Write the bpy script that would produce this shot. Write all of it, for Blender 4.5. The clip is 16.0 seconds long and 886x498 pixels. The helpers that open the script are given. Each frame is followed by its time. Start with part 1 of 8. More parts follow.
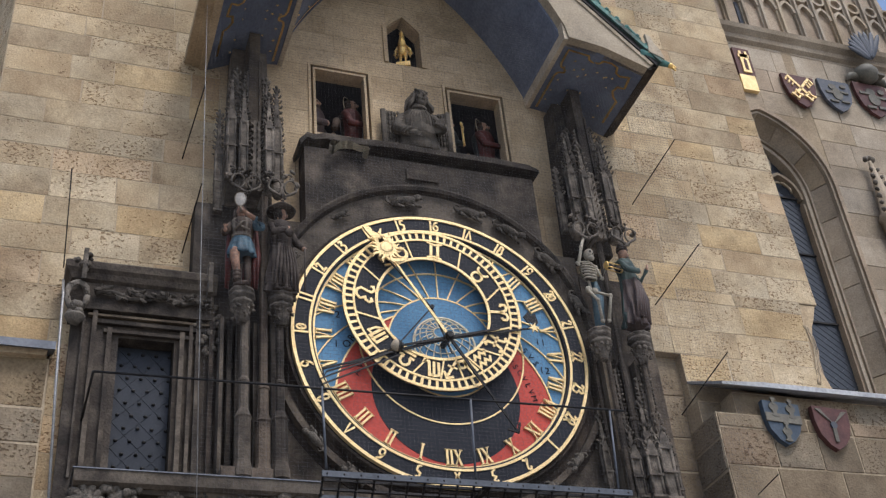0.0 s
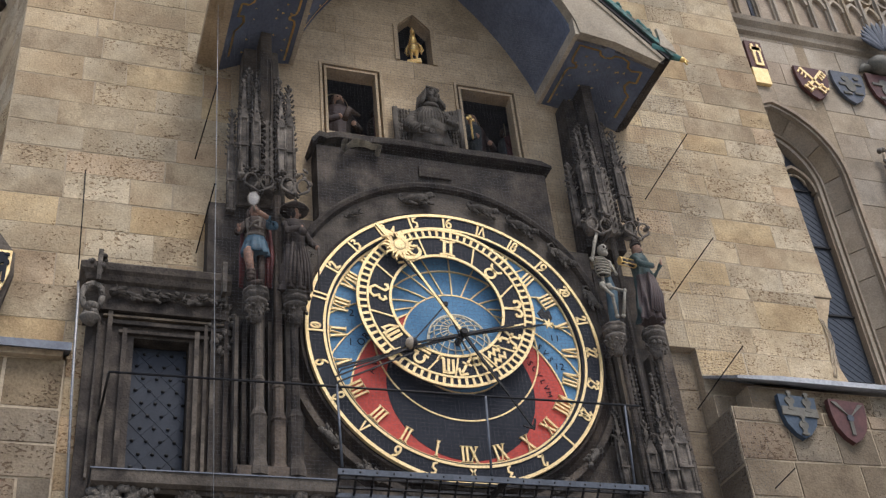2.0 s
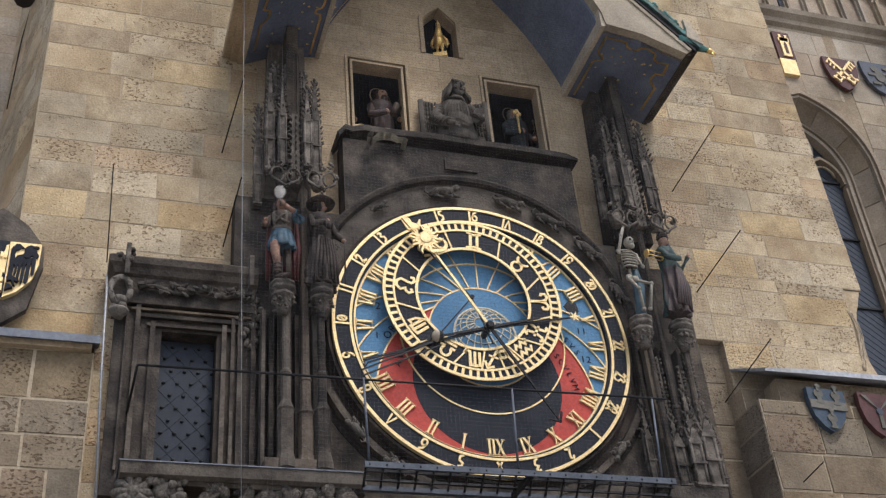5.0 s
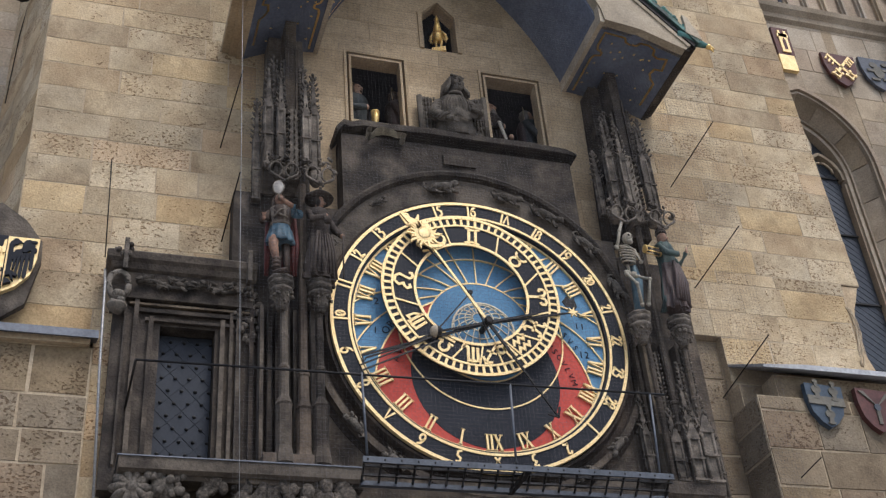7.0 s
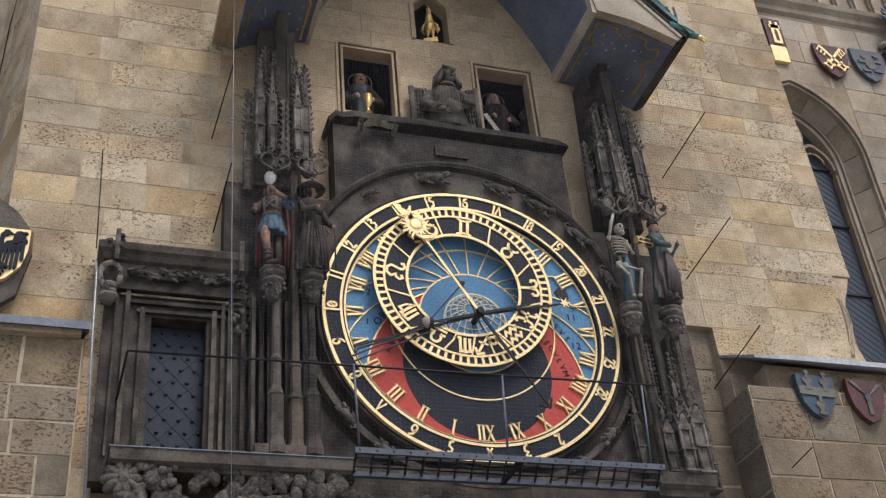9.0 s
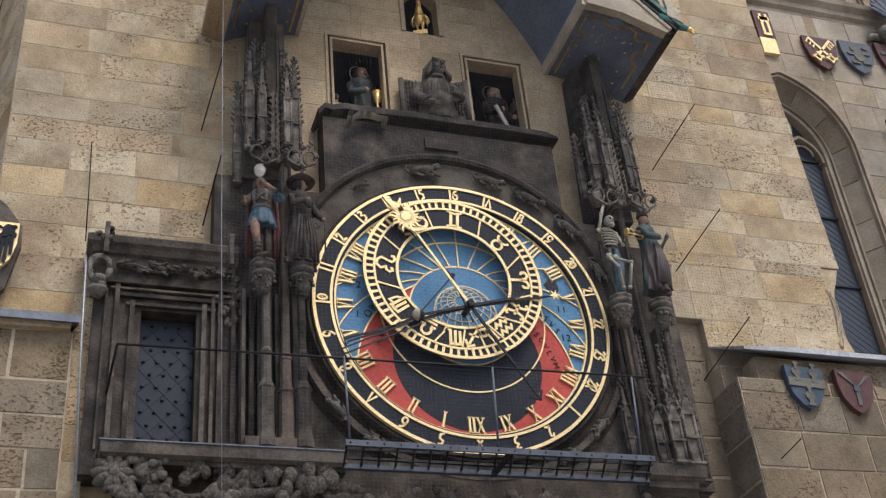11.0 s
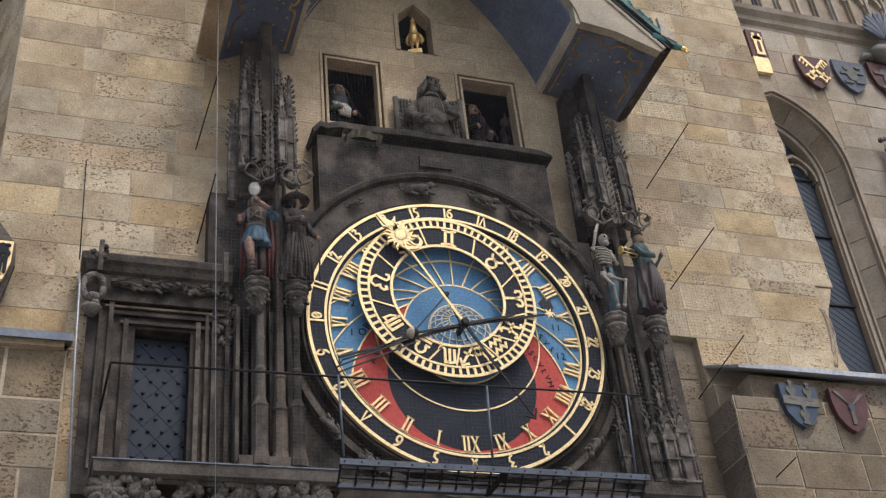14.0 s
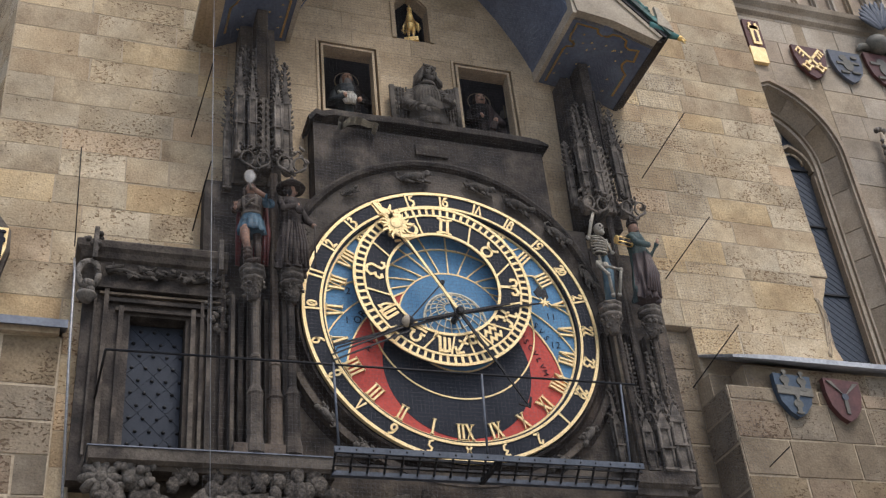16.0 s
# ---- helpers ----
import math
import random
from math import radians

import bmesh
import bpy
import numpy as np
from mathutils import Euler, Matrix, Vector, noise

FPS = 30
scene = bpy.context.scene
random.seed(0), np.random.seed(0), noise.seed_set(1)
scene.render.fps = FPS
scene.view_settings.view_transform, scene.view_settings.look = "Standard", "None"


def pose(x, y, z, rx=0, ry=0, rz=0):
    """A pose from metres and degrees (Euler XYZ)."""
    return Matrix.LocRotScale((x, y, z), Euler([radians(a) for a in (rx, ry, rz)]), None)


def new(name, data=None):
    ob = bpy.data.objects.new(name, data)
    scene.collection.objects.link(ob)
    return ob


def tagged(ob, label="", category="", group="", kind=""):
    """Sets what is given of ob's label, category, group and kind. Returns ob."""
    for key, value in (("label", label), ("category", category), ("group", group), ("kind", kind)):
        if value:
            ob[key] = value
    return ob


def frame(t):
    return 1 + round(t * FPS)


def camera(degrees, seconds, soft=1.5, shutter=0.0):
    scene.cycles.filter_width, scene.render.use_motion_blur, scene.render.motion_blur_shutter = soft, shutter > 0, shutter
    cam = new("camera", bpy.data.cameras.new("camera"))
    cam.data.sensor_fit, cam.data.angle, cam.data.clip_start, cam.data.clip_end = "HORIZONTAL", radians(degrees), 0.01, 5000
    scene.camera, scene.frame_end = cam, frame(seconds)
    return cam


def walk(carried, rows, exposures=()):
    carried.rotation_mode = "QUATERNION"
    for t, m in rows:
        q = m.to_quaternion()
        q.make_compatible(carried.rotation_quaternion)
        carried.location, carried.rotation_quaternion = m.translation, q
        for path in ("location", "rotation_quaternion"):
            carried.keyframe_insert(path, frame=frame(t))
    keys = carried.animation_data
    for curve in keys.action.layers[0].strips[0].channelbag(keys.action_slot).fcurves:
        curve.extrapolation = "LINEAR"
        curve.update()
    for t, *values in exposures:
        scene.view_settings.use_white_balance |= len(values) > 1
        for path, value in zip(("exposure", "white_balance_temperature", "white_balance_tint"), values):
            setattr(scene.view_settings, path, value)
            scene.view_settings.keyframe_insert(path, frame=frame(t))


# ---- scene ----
cam = camera(41.0, 16.0, soft=1.3)
EYE = (-3.535, -8.92, 1.475)
TURNS = [
    (0.0, 125.347, 4.856, -18.783),
    (0.5, 125.517, 4.752, -18.630),
    (1.0, 125.443, 4.842, -18.503),
    (1.5, 125.293, 4.834, -18.278),
    (2.0, 125.284, 5.019, -17.876),
    (2.5, 125.224, 5.033, -17.608),
    (3.0, 125.040, 4.897, -17.500),
    (3.5, 125.062, 4.765, -17.169),
    (4.0, 125.201, 4.471, -16.790),
    (6.5, 124.724, 4.307, -16.824),
    (7.0, 124.801, 4.357, -16.890),
    (7.5, 124.673, 4.409, -16.962),
    (8.0, 124.542, 4.484, -17.060),
    (8.5, 124.410, 4.555, -17.145),
    (9.0, 124.341, 4.584, -17.209),
    (11.5, 123.899, 5.020, -17.636),
    (12.0, 123.920, 5.055, -17.701),
    (12.5, 124.109, 5.063, -17.702),
    (13.0, 124.430, 4.974, -17.676),
    (13.5, 124.678, 4.963, -17.661),
    (14.0, 124.811, 5.077, -17.777),
    (14.5, 124.751, 5.093, -17.833),
    (15.0, 124.482, 5.039, -17.881),
    (15.5, 124.291, 5.004, -18.052),
    (16.0, 124.222, 4.992, -18.101),
]
walk(cam, [(t, pose(*EYE, rx, ry, rz)) for t, rx, ry, rz in TURNS], [(0.0, 0.42, 6050, 10), (16.0, 0.42, 6050, 10)])

# ---- light ----
world = bpy.data.worlds.new("sky")
scene.world = world
world.use_nodes = True
wn = world.node_tree
sky = wn.nodes.new("ShaderNodeTexSky")
sky.sky_type = "NISHITA"
sky.sun_disc = False
SUN_EL, SUN_AZ = 58.0, 160.0
sky.sun_elevation, sky.sun_rotation = radians(SUN_EL), radians(SUN_AZ)
sky.air_density, sky.dust_density, sky.ozone_density = 1.0, 3.0, 1.0
wn.links.new(sky.outputs[0], wn.nodes["Background"].inputs[0])
wn.nodes["Background"].inputs[1].default_value = 0.15
sun_data = bpy.data.lights.new("sun", "SUN")
sun_data.energy, sun_data.angle, sun_data.color = 1.3, radians(14), (1.0, 0.96, 0.90)
sun = new("sun", sun_data)
sun.matrix_world = pose(0, 0, 30, 90 - SUN_EL, 0, 180 - SUN_AZ)
scene.view_settings.exposure = 0.0


# ---- materials ----
def material(name, colours, rough=0.8, metal=0.0, scale=3.0, fine=40.0, bump=0.3, spread=0.08, pits=0.0, stains=0.0, spec=0.3, variety=0.0):
    """A surface with large blotches, fine grain and relief; colours: two or three base colours."""
    m = bpy.data.materials.new(name)
    m.use_nodes = True
    nt = m.node_tree
    N, L = nt.nodes, nt.links
    b = N["Principled BSDF"]
    b.inputs["Metallic"].default_value = metal
    b.inputs["Specular IOR Level"].default_value = spec
    co = N.new("ShaderNodeTexCoord")
    info = N.new("ShaderNodeObjectInfo")
    shift = N.new("ShaderNodeVectorMath")
    shift.operation = "MULTIPLY_ADD"
    L.new(info.outputs["Random"], shift.inputs[0])
    shift.inputs[1].default_value = (37.0, 11.0, 23.0)
    L.new(co.outputs["Object"], shift.inputs[2])
    big = N.new("ShaderNodeTexNoise")
    big.inputs["Scale"].default_value, big.inputs["Detail"].default_value, big.inputs["Roughness"].default_value = scale, 5, 0.6
    L.new(shift.outputs[0], big.inputs["Vector"])
    ramp = N.new("ShaderNodeValToRGB")
    ramp.color_ramp.elements[0].position, ramp.color_ramp.elements[1].position = 0.3, 0.7
    ramp.color_ramp.elements[0].color, ramp.color_ramp.elements[1].color = (*colours[0], 1), (*colours[-1], 1)
    if len(colours) > 2:
        e = ramp.color_ramp.elements.new(0.5)
        e.color = (*colours[1], 1)
    mixer = N.new("ShaderNodeMath")
    mixer.operation = "MULTIPLY_ADD"
    L.new(info.outputs["Random"], mixer.inputs[0])
    mixer.inputs[1].default_value = spread * 4
    off = N.new("ShaderNodeMath")
    off.operation = "SUBTRACT"
    L.new(big.outputs["Fac"], off.inputs[0])
    off.inputs[1].default_value = spread * 2
    L.new(off.outputs[0], mixer.inputs[2])
    L.new(mixer.outputs[0], ramp.inputs["Fac"])
    grain = N.new("ShaderNodeTexNoise")
    grain.inputs["Scale"].default_value, grain.inputs["Detail"].default_value = fine, 4
    L.new(shift.outputs[0], grain.inputs["Vector"])
    tint = N.new("ShaderNodeMix")
    tint.data_type, tint.blend_type = "RGBA", "OVERLAY"
    tint.inputs["Factor"].default_value = 0.45
    L.new(ramp.outputs["Color"], tint.inputs["A"])
    L.new(grain.outputs["Fac"], tint.inputs["B"])
    colour = tint.outputs["Result"]
    if variety:
        # some stones are greyer, pinker or yellower than their neighbours
        vr = N.new("ShaderNodeMath")
        vr.operation, vr.inputs[1].default_value = "MULTIPLY", 17.31
        L.new(info.outputs["Random"], vr.inputs[0])
        fr = N.new("ShaderNodeMath")
        fr.operation = "FRACT"
        L.new(vr.outputs[0], fr.inputs[0])
        hues = N.new("ShaderNodeValToRGB")
        hues.color_ramp.interpolation = "CONSTANT"
        hues.color_ramp.elements[0].color = (1, 1, 1, 1)
        hues.color_ramp.elements[1].position, hues.color_ramp.elements[1].color = 0.42, (1.0, 0.93, 0.84, 1)
        for pos, c in ((0.52, (0.76, 0.80, 0.88, 1)), (0.63, (1.04, 0.90, 0.62, 1)), (0.74, (1.0, 0.84, 0.76, 1)), (0.85, (0.62, 0.64, 0.67, 1)), (0.92, (1.08, 1.05, 1.0, 1))):
            hues.color_ramp.elements.new(pos).color = c
        L.new(fr.outputs[0], hues.inputs["Fac"])
        hm = N.new("ShaderNodeMix")
        hm.data_type, hm.blend_type = "RGBA", "MULTIPLY"
        hm.inputs["Factor"].default_value = variety
        L.new(colour, hm.inputs["A"])
        L.new(hues.outputs["Color"], hm.inputs["B"])
        colour = hm.outputs["Result"]
    height = grain.outputs["Fac"]
    if pits or stains:
        geo = N.new("ShaderNodeNewGeometry")
        wide = N.new("ShaderNodeTexNoise")
        wide.inputs["Scale"].default_value, wide.inputs["Detail"].default_value, wide.inputs["Roughness"].default_value = 0.9, 7, 0.65
        L.new(geo.outputs["Position"], wide.inputs["Vector"])
        wr = N.new("ShaderNodeMapRange")
        wr.inputs["From Min"].default_value, wr.inputs["From Max"].default_value = 0.38, 0.66
        wr.inputs["To Min"].default_value, wr.inputs["To Max"].default_value = 1.12, 0.74
        L.new(wide.outputs["Fac"], wr.inputs["Value"])
        wm = N.new("ShaderNodeMix")
        wm.data_type, wm.blend_type = "RGBA", "MULTIPLY"
        wm.inputs["Factor"].default_value = 1.0
        L.new(colour, wm.inputs["A"])
        L.new(wr.outputs[0], wm.inputs["B"])
        colour = wm.outputs["Result"]
    if stains:
        st = N.new("ShaderNodeTexNoise")
        st.inputs["Scale"].default_value, st.inputs["Detail"].default_value, st.inputs["Roughness"].default_value = 1.7, 6, 0.75
        L.new(shift.outputs[0], st.inputs["Vector"])
        sr = N.new("ShaderNodeMapRange")
        sr.inputs["From Min"].default_value, sr.inputs["From Max"].default_value = 0.52, 0.72
        sr.inputs["To Max"].default_value = stains
        L.new(st.outputs["Fac"], sr.inputs["Value"])
        dark = N.new("ShaderNodeMix")
        dark.data_type, dark.blend_type = "RGBA", "MULTIPLY"
        L.new(sr.outputs[0], dark.inputs["Factor"])
        L.new(colour, dark.inputs["A"])
        dark.inputs["B"].default_value = (0.35, 0.33, 0.32, 1)
        colour = dark.outputs["Result"]
    if pits:
        # worn holes in the stone, crowded in some places and absent in others
        vo = N.new("ShaderNodeTexNoise")
        vo.inputs["Scale"].default_value, vo.inputs["Detail"].default_value = 40.0, 2.5
        stretch = N.new("ShaderNodeVectorMath")
        stretch.operation = "MULTIPLY"
        stretch.inputs[1].default_value = (0.78, 1.0, 1.2)
        L.new(shift.outputs[0], stretch.inputs[0])
        L.new(stretch.outputs[0], vo.inputs["Vector"])
        area = N.new("ShaderNodeTexNoise")
        area.inputs["Scale"].default_value, area.inputs["Detail"].default_value = 2.2, 4
        L.new(shift.outputs[0], area.inputs["Vector"])
        am = N.new("ShaderNodeMapRange")
        am.inputs["From Min"].default_value, am.inputs["From Max"].default_value = 0.35, 0.65
        am.inputs["To Min"].default_value, am.inputs["To Max"].default_value = 0.75, 0.55
        own = N.new("ShaderNodeMath")
        own.operation = "MULTIPLY_ADD"
        own.inputs[1].default_value = 0.34
        L.new(info.outputs["Random"], own.inputs[0])
        few = N.new("ShaderNodeMath")
        few.operation, few.inputs[1].default_value = "SUBTRACT", 0.17
        L.new(area.outputs["Fac"], few.inputs[0])
        L.new(few.outputs[0], own.inputs[2])
        L.new(own.outputs[0], am.inputs["Value"])
        hole = N.new("ShaderNodeMath")
        hole.operation = "SUBTRACT"
        L.new(vo.outputs["Fac"], hole.inputs[0])
        L.new(am.outputs[0], hole.inputs[1])
        depth = N.new("ShaderNodeMapRange")
        depth.inputs["From Min"].default_value, depth.inputs["From Max"].default_value = 0.0, 0.05
        L.new(hole.outputs[0], depth.inputs["Value"])
        dk = N.new("ShaderNodeMix")
        dk.data_type, dk.blend_type = "RGBA", "MULTIPLY"
        pf = N.new("ShaderNodeMath")
        pf.operation = "MULTIPLY"
        pf.inputs[1].default_value = pits
        L.new(depth.outputs[0], pf.inputs[0])
        L.new(pf.outputs[0], dk.inputs["Factor"])
        L.new(colour, dk.inputs["A"])
        dk.inputs["B"].default_value = (0.42, 0.33, 0.26, 1)
        colour = dk.outputs["Result"]
        hs = N.new("ShaderNodeMath")
        hs.operation = "MULTIPLY_ADD"
        L.new(depth.outputs[0], hs.inputs[0])
        hs.inputs[1].default_value = -2.5
        L.new(grain.outputs["Fac"], hs.inputs[2])
        height = hs.outputs[0]
    L.new(colour, b.inputs["Base Color"])
    rr = N.new("ShaderNodeMapRange")
    rr.inputs["To Min"].default_value, rr.inputs["To Max"].default_value = max(0.05, rough - 0.12), min(1.0, rough + 0.12)
    L.new(big.outputs["Fac"], rr.inputs["Value"])
    L.new(rr.outputs[0], b.inputs["Roughness"])
    bp = N.new("ShaderNodeBump")
    bp.inputs["Strength"].default_value, bp.inputs["Distance"].default_value = bump, 0.01
    L.new(height, bp.inputs["Height"])
    L.new(bp.outputs[0], b.inputs["Normal"])
    return m


SAND = material("sandstone", [(0.33, 0.235, 0.135), (0.45, 0.345, 0.21), (0.53, 0.425, 0.28)], 0.9, scale=1.6, fine=55, bump=0.7, spread=0.06, pits=0.8, stains=0.6, variety=0.42)
# sandstone at about half the brightness, for the base walls and east pier
DARKSAND = material("darker_sandstone", [(0.145, 0.107, 0.066), (0.21, 0.162, 0.106), (0.275, 0.219, 0.15)], 0.9, scale=1.8, fine=50, bump=0.8, spread=0.08, pits=0.75, stains=0.6, variety=0.4)
MORTAR = material("mortar", [(0.34, 0.265, 0.175), (0.46, 0.37, 0.255)], 0.95, scale=4, bump=0.3)
SMOOTH = material("smooth_sandstone", [(0.31, 0.225, 0.13), (0.41, 0.305, 0.185), (0.47, 0.36, 0.23)], 0.9, scale=1.6, fine=40, bump=0.4, spread=0.03, stains=0.4)
DARK = material("blackened_stone", [(0.028, 0.023, 0.019), (0.07, 0.056, 0.044), (0.145, 0.118, 0.09)], 0.85, scale=3.6, fine=45, bump=0.9, spread=0.07, stains=0.8, spec=0.2, variety=0.35)
CARVED = material("carved_dark_stone", [(0.036, 0.03, 0.024), (0.105, 0.087, 0.069), (0.24, 0.20, 0.158)], 0.8, scale=8, fine=70, bump=0.8, spread=0.05, stains=0.4, spec=0.2)
GREYST = material("grey_statue_stone", [(0.042, 0.035, 0.028), (0.095, 0.08, 0.064), (0.17, 0.147, 0.12)], 0.8, scale=9, fine=60, bump=0.8, stains=0.5, spec=0.2)
CHAPEL = material("chapel_stone", [(0.255, 0.20, 0.138), (0.335, 0.272, 0.197), (0.405, 0.338, 0.255)], 0.9, scale=1.5, fine=45, bump=0.3, spread=0.08, stains=0.35, variety=0.3)
GOLD = material("gilding", [(0.76, 0.54, 0.24), (0.90, 0.69, 0.36)], 0.48, metal=0.4, scale=12, fine=90, bump=0.05, spread=0.0)
BRIGHT = material("burnished_gold", [(0.75, 0.47, 0.14), (0.95, 0.68, 0.28)], 0.4, metal=0.7, scale=8, fine=60, bump=0.05, spread=0.0)
BLACK = material("black_enamel", [(0.013, 0.014, 0.019), (0.024, 0.025, 0.031)], 0.55, scale=6, fine=40, bump=0.05, spec=0.12)
BLUE = material("blue_paint", [(0.08, 0.19, 0.315), (0.115, 0.245, 0.38)], 0.6, scale=2.5, fine=50, bump=0.06, spread=0.0, spec=0.2)
RED = material("red_paint", [(0.42, 0.055, 0.04), (0.52, 0.08, 0.055)], 0.6, scale=2.5, fine=50, bump=0.06, spread=0.0, spec=0.2)
NAVY = material("dark_blue_ceiling_paint", [(0.10, 0.113, 0.15), (0.165, 0.18, 0.222)], 0.75, scale=3, fine=30, bump=0.1, spec=0.2)
CREAM = material("cream_painted_plaster", [(0.34, 0.275, 0.19), (0.47, 0.39, 0.285)], 0.8, scale=2, fine=40, bump=0.2, stains=0.35)
COPPER = material("green_copper", [(0.05, 0.13, 0.11), (0.10, 0.22, 0.19), (0.05, 0.06, 0.05)], 0.65, metal=0.3, scale=6, fine=40, bump=0.2)
SLATE = material("grey_painted_steel", [(0.045, 0.05, 0.058), (0.085, 0.092, 0.105)], 0.5, metal=0.3, scale=6, fine=50, bump=0.1)
IRON = material("dark_iron", [(0.018, 0.017, 0.017), (0.04, 0.037, 0.035)], 0.55, metal=0.6, scale=9, fine=70, bump=0.15)
LEAD = material("lead_sheet", [(0.09, 0.096, 0.108), (0.16, 0.167, 0.185)], 0.6, metal=0.5, scale=3, fine=30, bump=0.15)
# lead with sky light put into its colour, for the east ledge's front
PALELEAD = material("sky_lit_lead_sheet", [(0.36, 0.36, 0.37), (0.52, 0.51, 0.50)], 0.7, metal=0.1, scale=4, fine=30, bump=0.2, stains=0.4)
STATUE = material("grey_carved_stone", [(0.034, 0.028, 0.022), (0.075, 0.063, 0.05), (0.13, 0.11, 0.087)], 0.85, scale=7, fine=60, bump=0.5, stains=0.5, spec=0.2)
STEEL = material("blued_steel_door", [(0.016, 0.018, 0.023), (0.032, 0.036, 0.045)], 0.55, metal=0.3, scale=4, fine=50, bump=0.1)
PAVING = material("paving", [(0.22, 0.205, 0.19), (0.34, 0.32, 0.29)], 0.9, scale=0.8, fine=12, bump=0.4)
WIRE = material("wire", [(0.25, 0.24, 0.23), (0.4, 0.39, 0.37)], 0.5, metal=0.5, scale=20, fine=80, bump=0.0)
ROPE = material("dark_cable", [(0.012, 0.011, 0.01), (0.02, 0.018, 0.016)], 0.8, scale=20, fine=80, bump=0.0, spec=0.1)
NETTING = material("grey_net_cord", [(0.115, 0.108, 0.108), (0.165, 0.155, 0.152)], 0.8, scale=20, fine=80, bump=0.0, spec=0.1)
# dark colour stands for unlit depth, in the chamber and the arcade slit
VOID = material("dark_interior", [(0.05, 0.052, 0.062), (0.085, 0.088, 0.10)], 0.95, scale=2, fine=30, bump=0.1)
INK = material("black_lettering", [(0.012, 0.012, 0.016), (0.02, 0.02, 0.025)], 0.7, scale=8, fine=40, bump=0.0, spec=0.1)


def glass_material():
    m = bpy.data.materials.new("dark_leaded_glass")
    m.use_nodes = True
    b = m.node_tree.nodes["Principled BSDF"]
    b.inputs["Base Color"].default_value = (0.03, 0.036, 0.046, 1)
    b.inputs["Roughness"].default_value = 0.34
    n = m.node_tree.nodes.new("ShaderNodeTexNoise")
    n.inputs["Scale"].default_value = 9
    p = m.node_tree.nodes.new("ShaderNodeBump")
    p.inputs["Strength"].default_value, p.inputs["Distance"].default_value = 0.25, 0.02
    m.node_tree.links.new(n.outputs["Fac"], p.inputs["Height"])
    m.node_tree.links.new(p.outputs[0], b.inputs["Normal"])
    return m


GLASS = glass_material()


# ---- mesh helpers ----
def quad(bm, a, b, c, d, mi=0):
    f = bm.faces.new((a, b, c, d))
    f.material_index = mi
    return f


def box(bm, x0, x1, y0, y1, z0, z1, mi=0, m=None):
    v = [bm.verts.new(((m @ Vector((x, y, z))) if m else (x, y, z))) for x in (x0, x1) for y in (y0, y1) for z in (z0, z1)]
    for i in ((0, 1, 3, 2), (4, 6, 7, 5), (0, 4, 5, 1), (2, 3, 7, 6), (0, 2, 6, 4), (1, 5, 7, 3)):
        quad(bm, *[v[k] for k in i], mi)


def prism(bm, poly, y0, y1, mi=0):
    """An outline in x and z, given depth from y0 (front) to y1."""
    a = [bm.verts.new((x, y0, z)) for x, z in poly]
    b = [bm.verts.new((x, y1, z)) for x, z in poly]
    n = len(poly)
    bm.faces.new(a).material_index = mi
    bm.faces.new(b[::-1]).material_index = mi
    for i in range(n):
        quad(bm, a[i], b[i], b[(i + 1) % n], a[(i + 1) % n], mi)


def tube(bm, pts, r, seg=8, mi=0, squash=1.0):
    pts = [Vector(p) for p in pts]
    rs = list(r) if isinstance(r, (list, tuple)) else [r] * len(pts)
    rings = []
    for i, p in enumerate(pts):
        d = (pts[min(i + 1, len(pts) - 1)] - pts[max(i - 1, 0)]).normalized()
        s = d.cross(Vector((0, 1, 0)) if abs(d.y) < 0.9 else Vector((1, 0, 0))).normalized()
        u = s.cross(d)
        rings.append([bm.verts.new(p + rs[i] * (math.cos(a) * s + math.sin(a) * u * squash)) for a in (math.tau * k / seg for k in range(seg))])
    for a, b in zip(rings, rings[1:]):
        for k in range(seg):
            quad(bm, a[k], a[(k + 1) % seg], b[(k + 1) % seg], b[k], mi).smooth = True
    bm.faces.new(rings[0][::-1]).material_index = mi
    bm.faces.new(rings[-1]).material_index = mi


def lathe(bm, c, prof, seg=16, mi=0, flat=1.0, m=None):
    """A turned form: profile of (radius, height) about an upright axis through c; flat squeezes its depth."""
    rings = []
    for r, z in prof:
        ring = []
        for k in range(seg):
            a = math.tau * k / seg
            p = Vector((r * math.cos(a), r * flat * math.sin(a), z))
            ring.append(bm.verts.new((m @ p if m else p) + Vector(c)))
        rings.append(ring)
    for a, b in zip(rings, rings[1:]):
        for k in range(seg):
            quad(bm, a[k], a[(k + 1) % seg], b[(k + 1) % seg], b[k], mi).smooth = True
    bm.faces.new(rings[0][::-1]).material_index = mi
    bm.faces.new(rings[-1]).material_index = mi


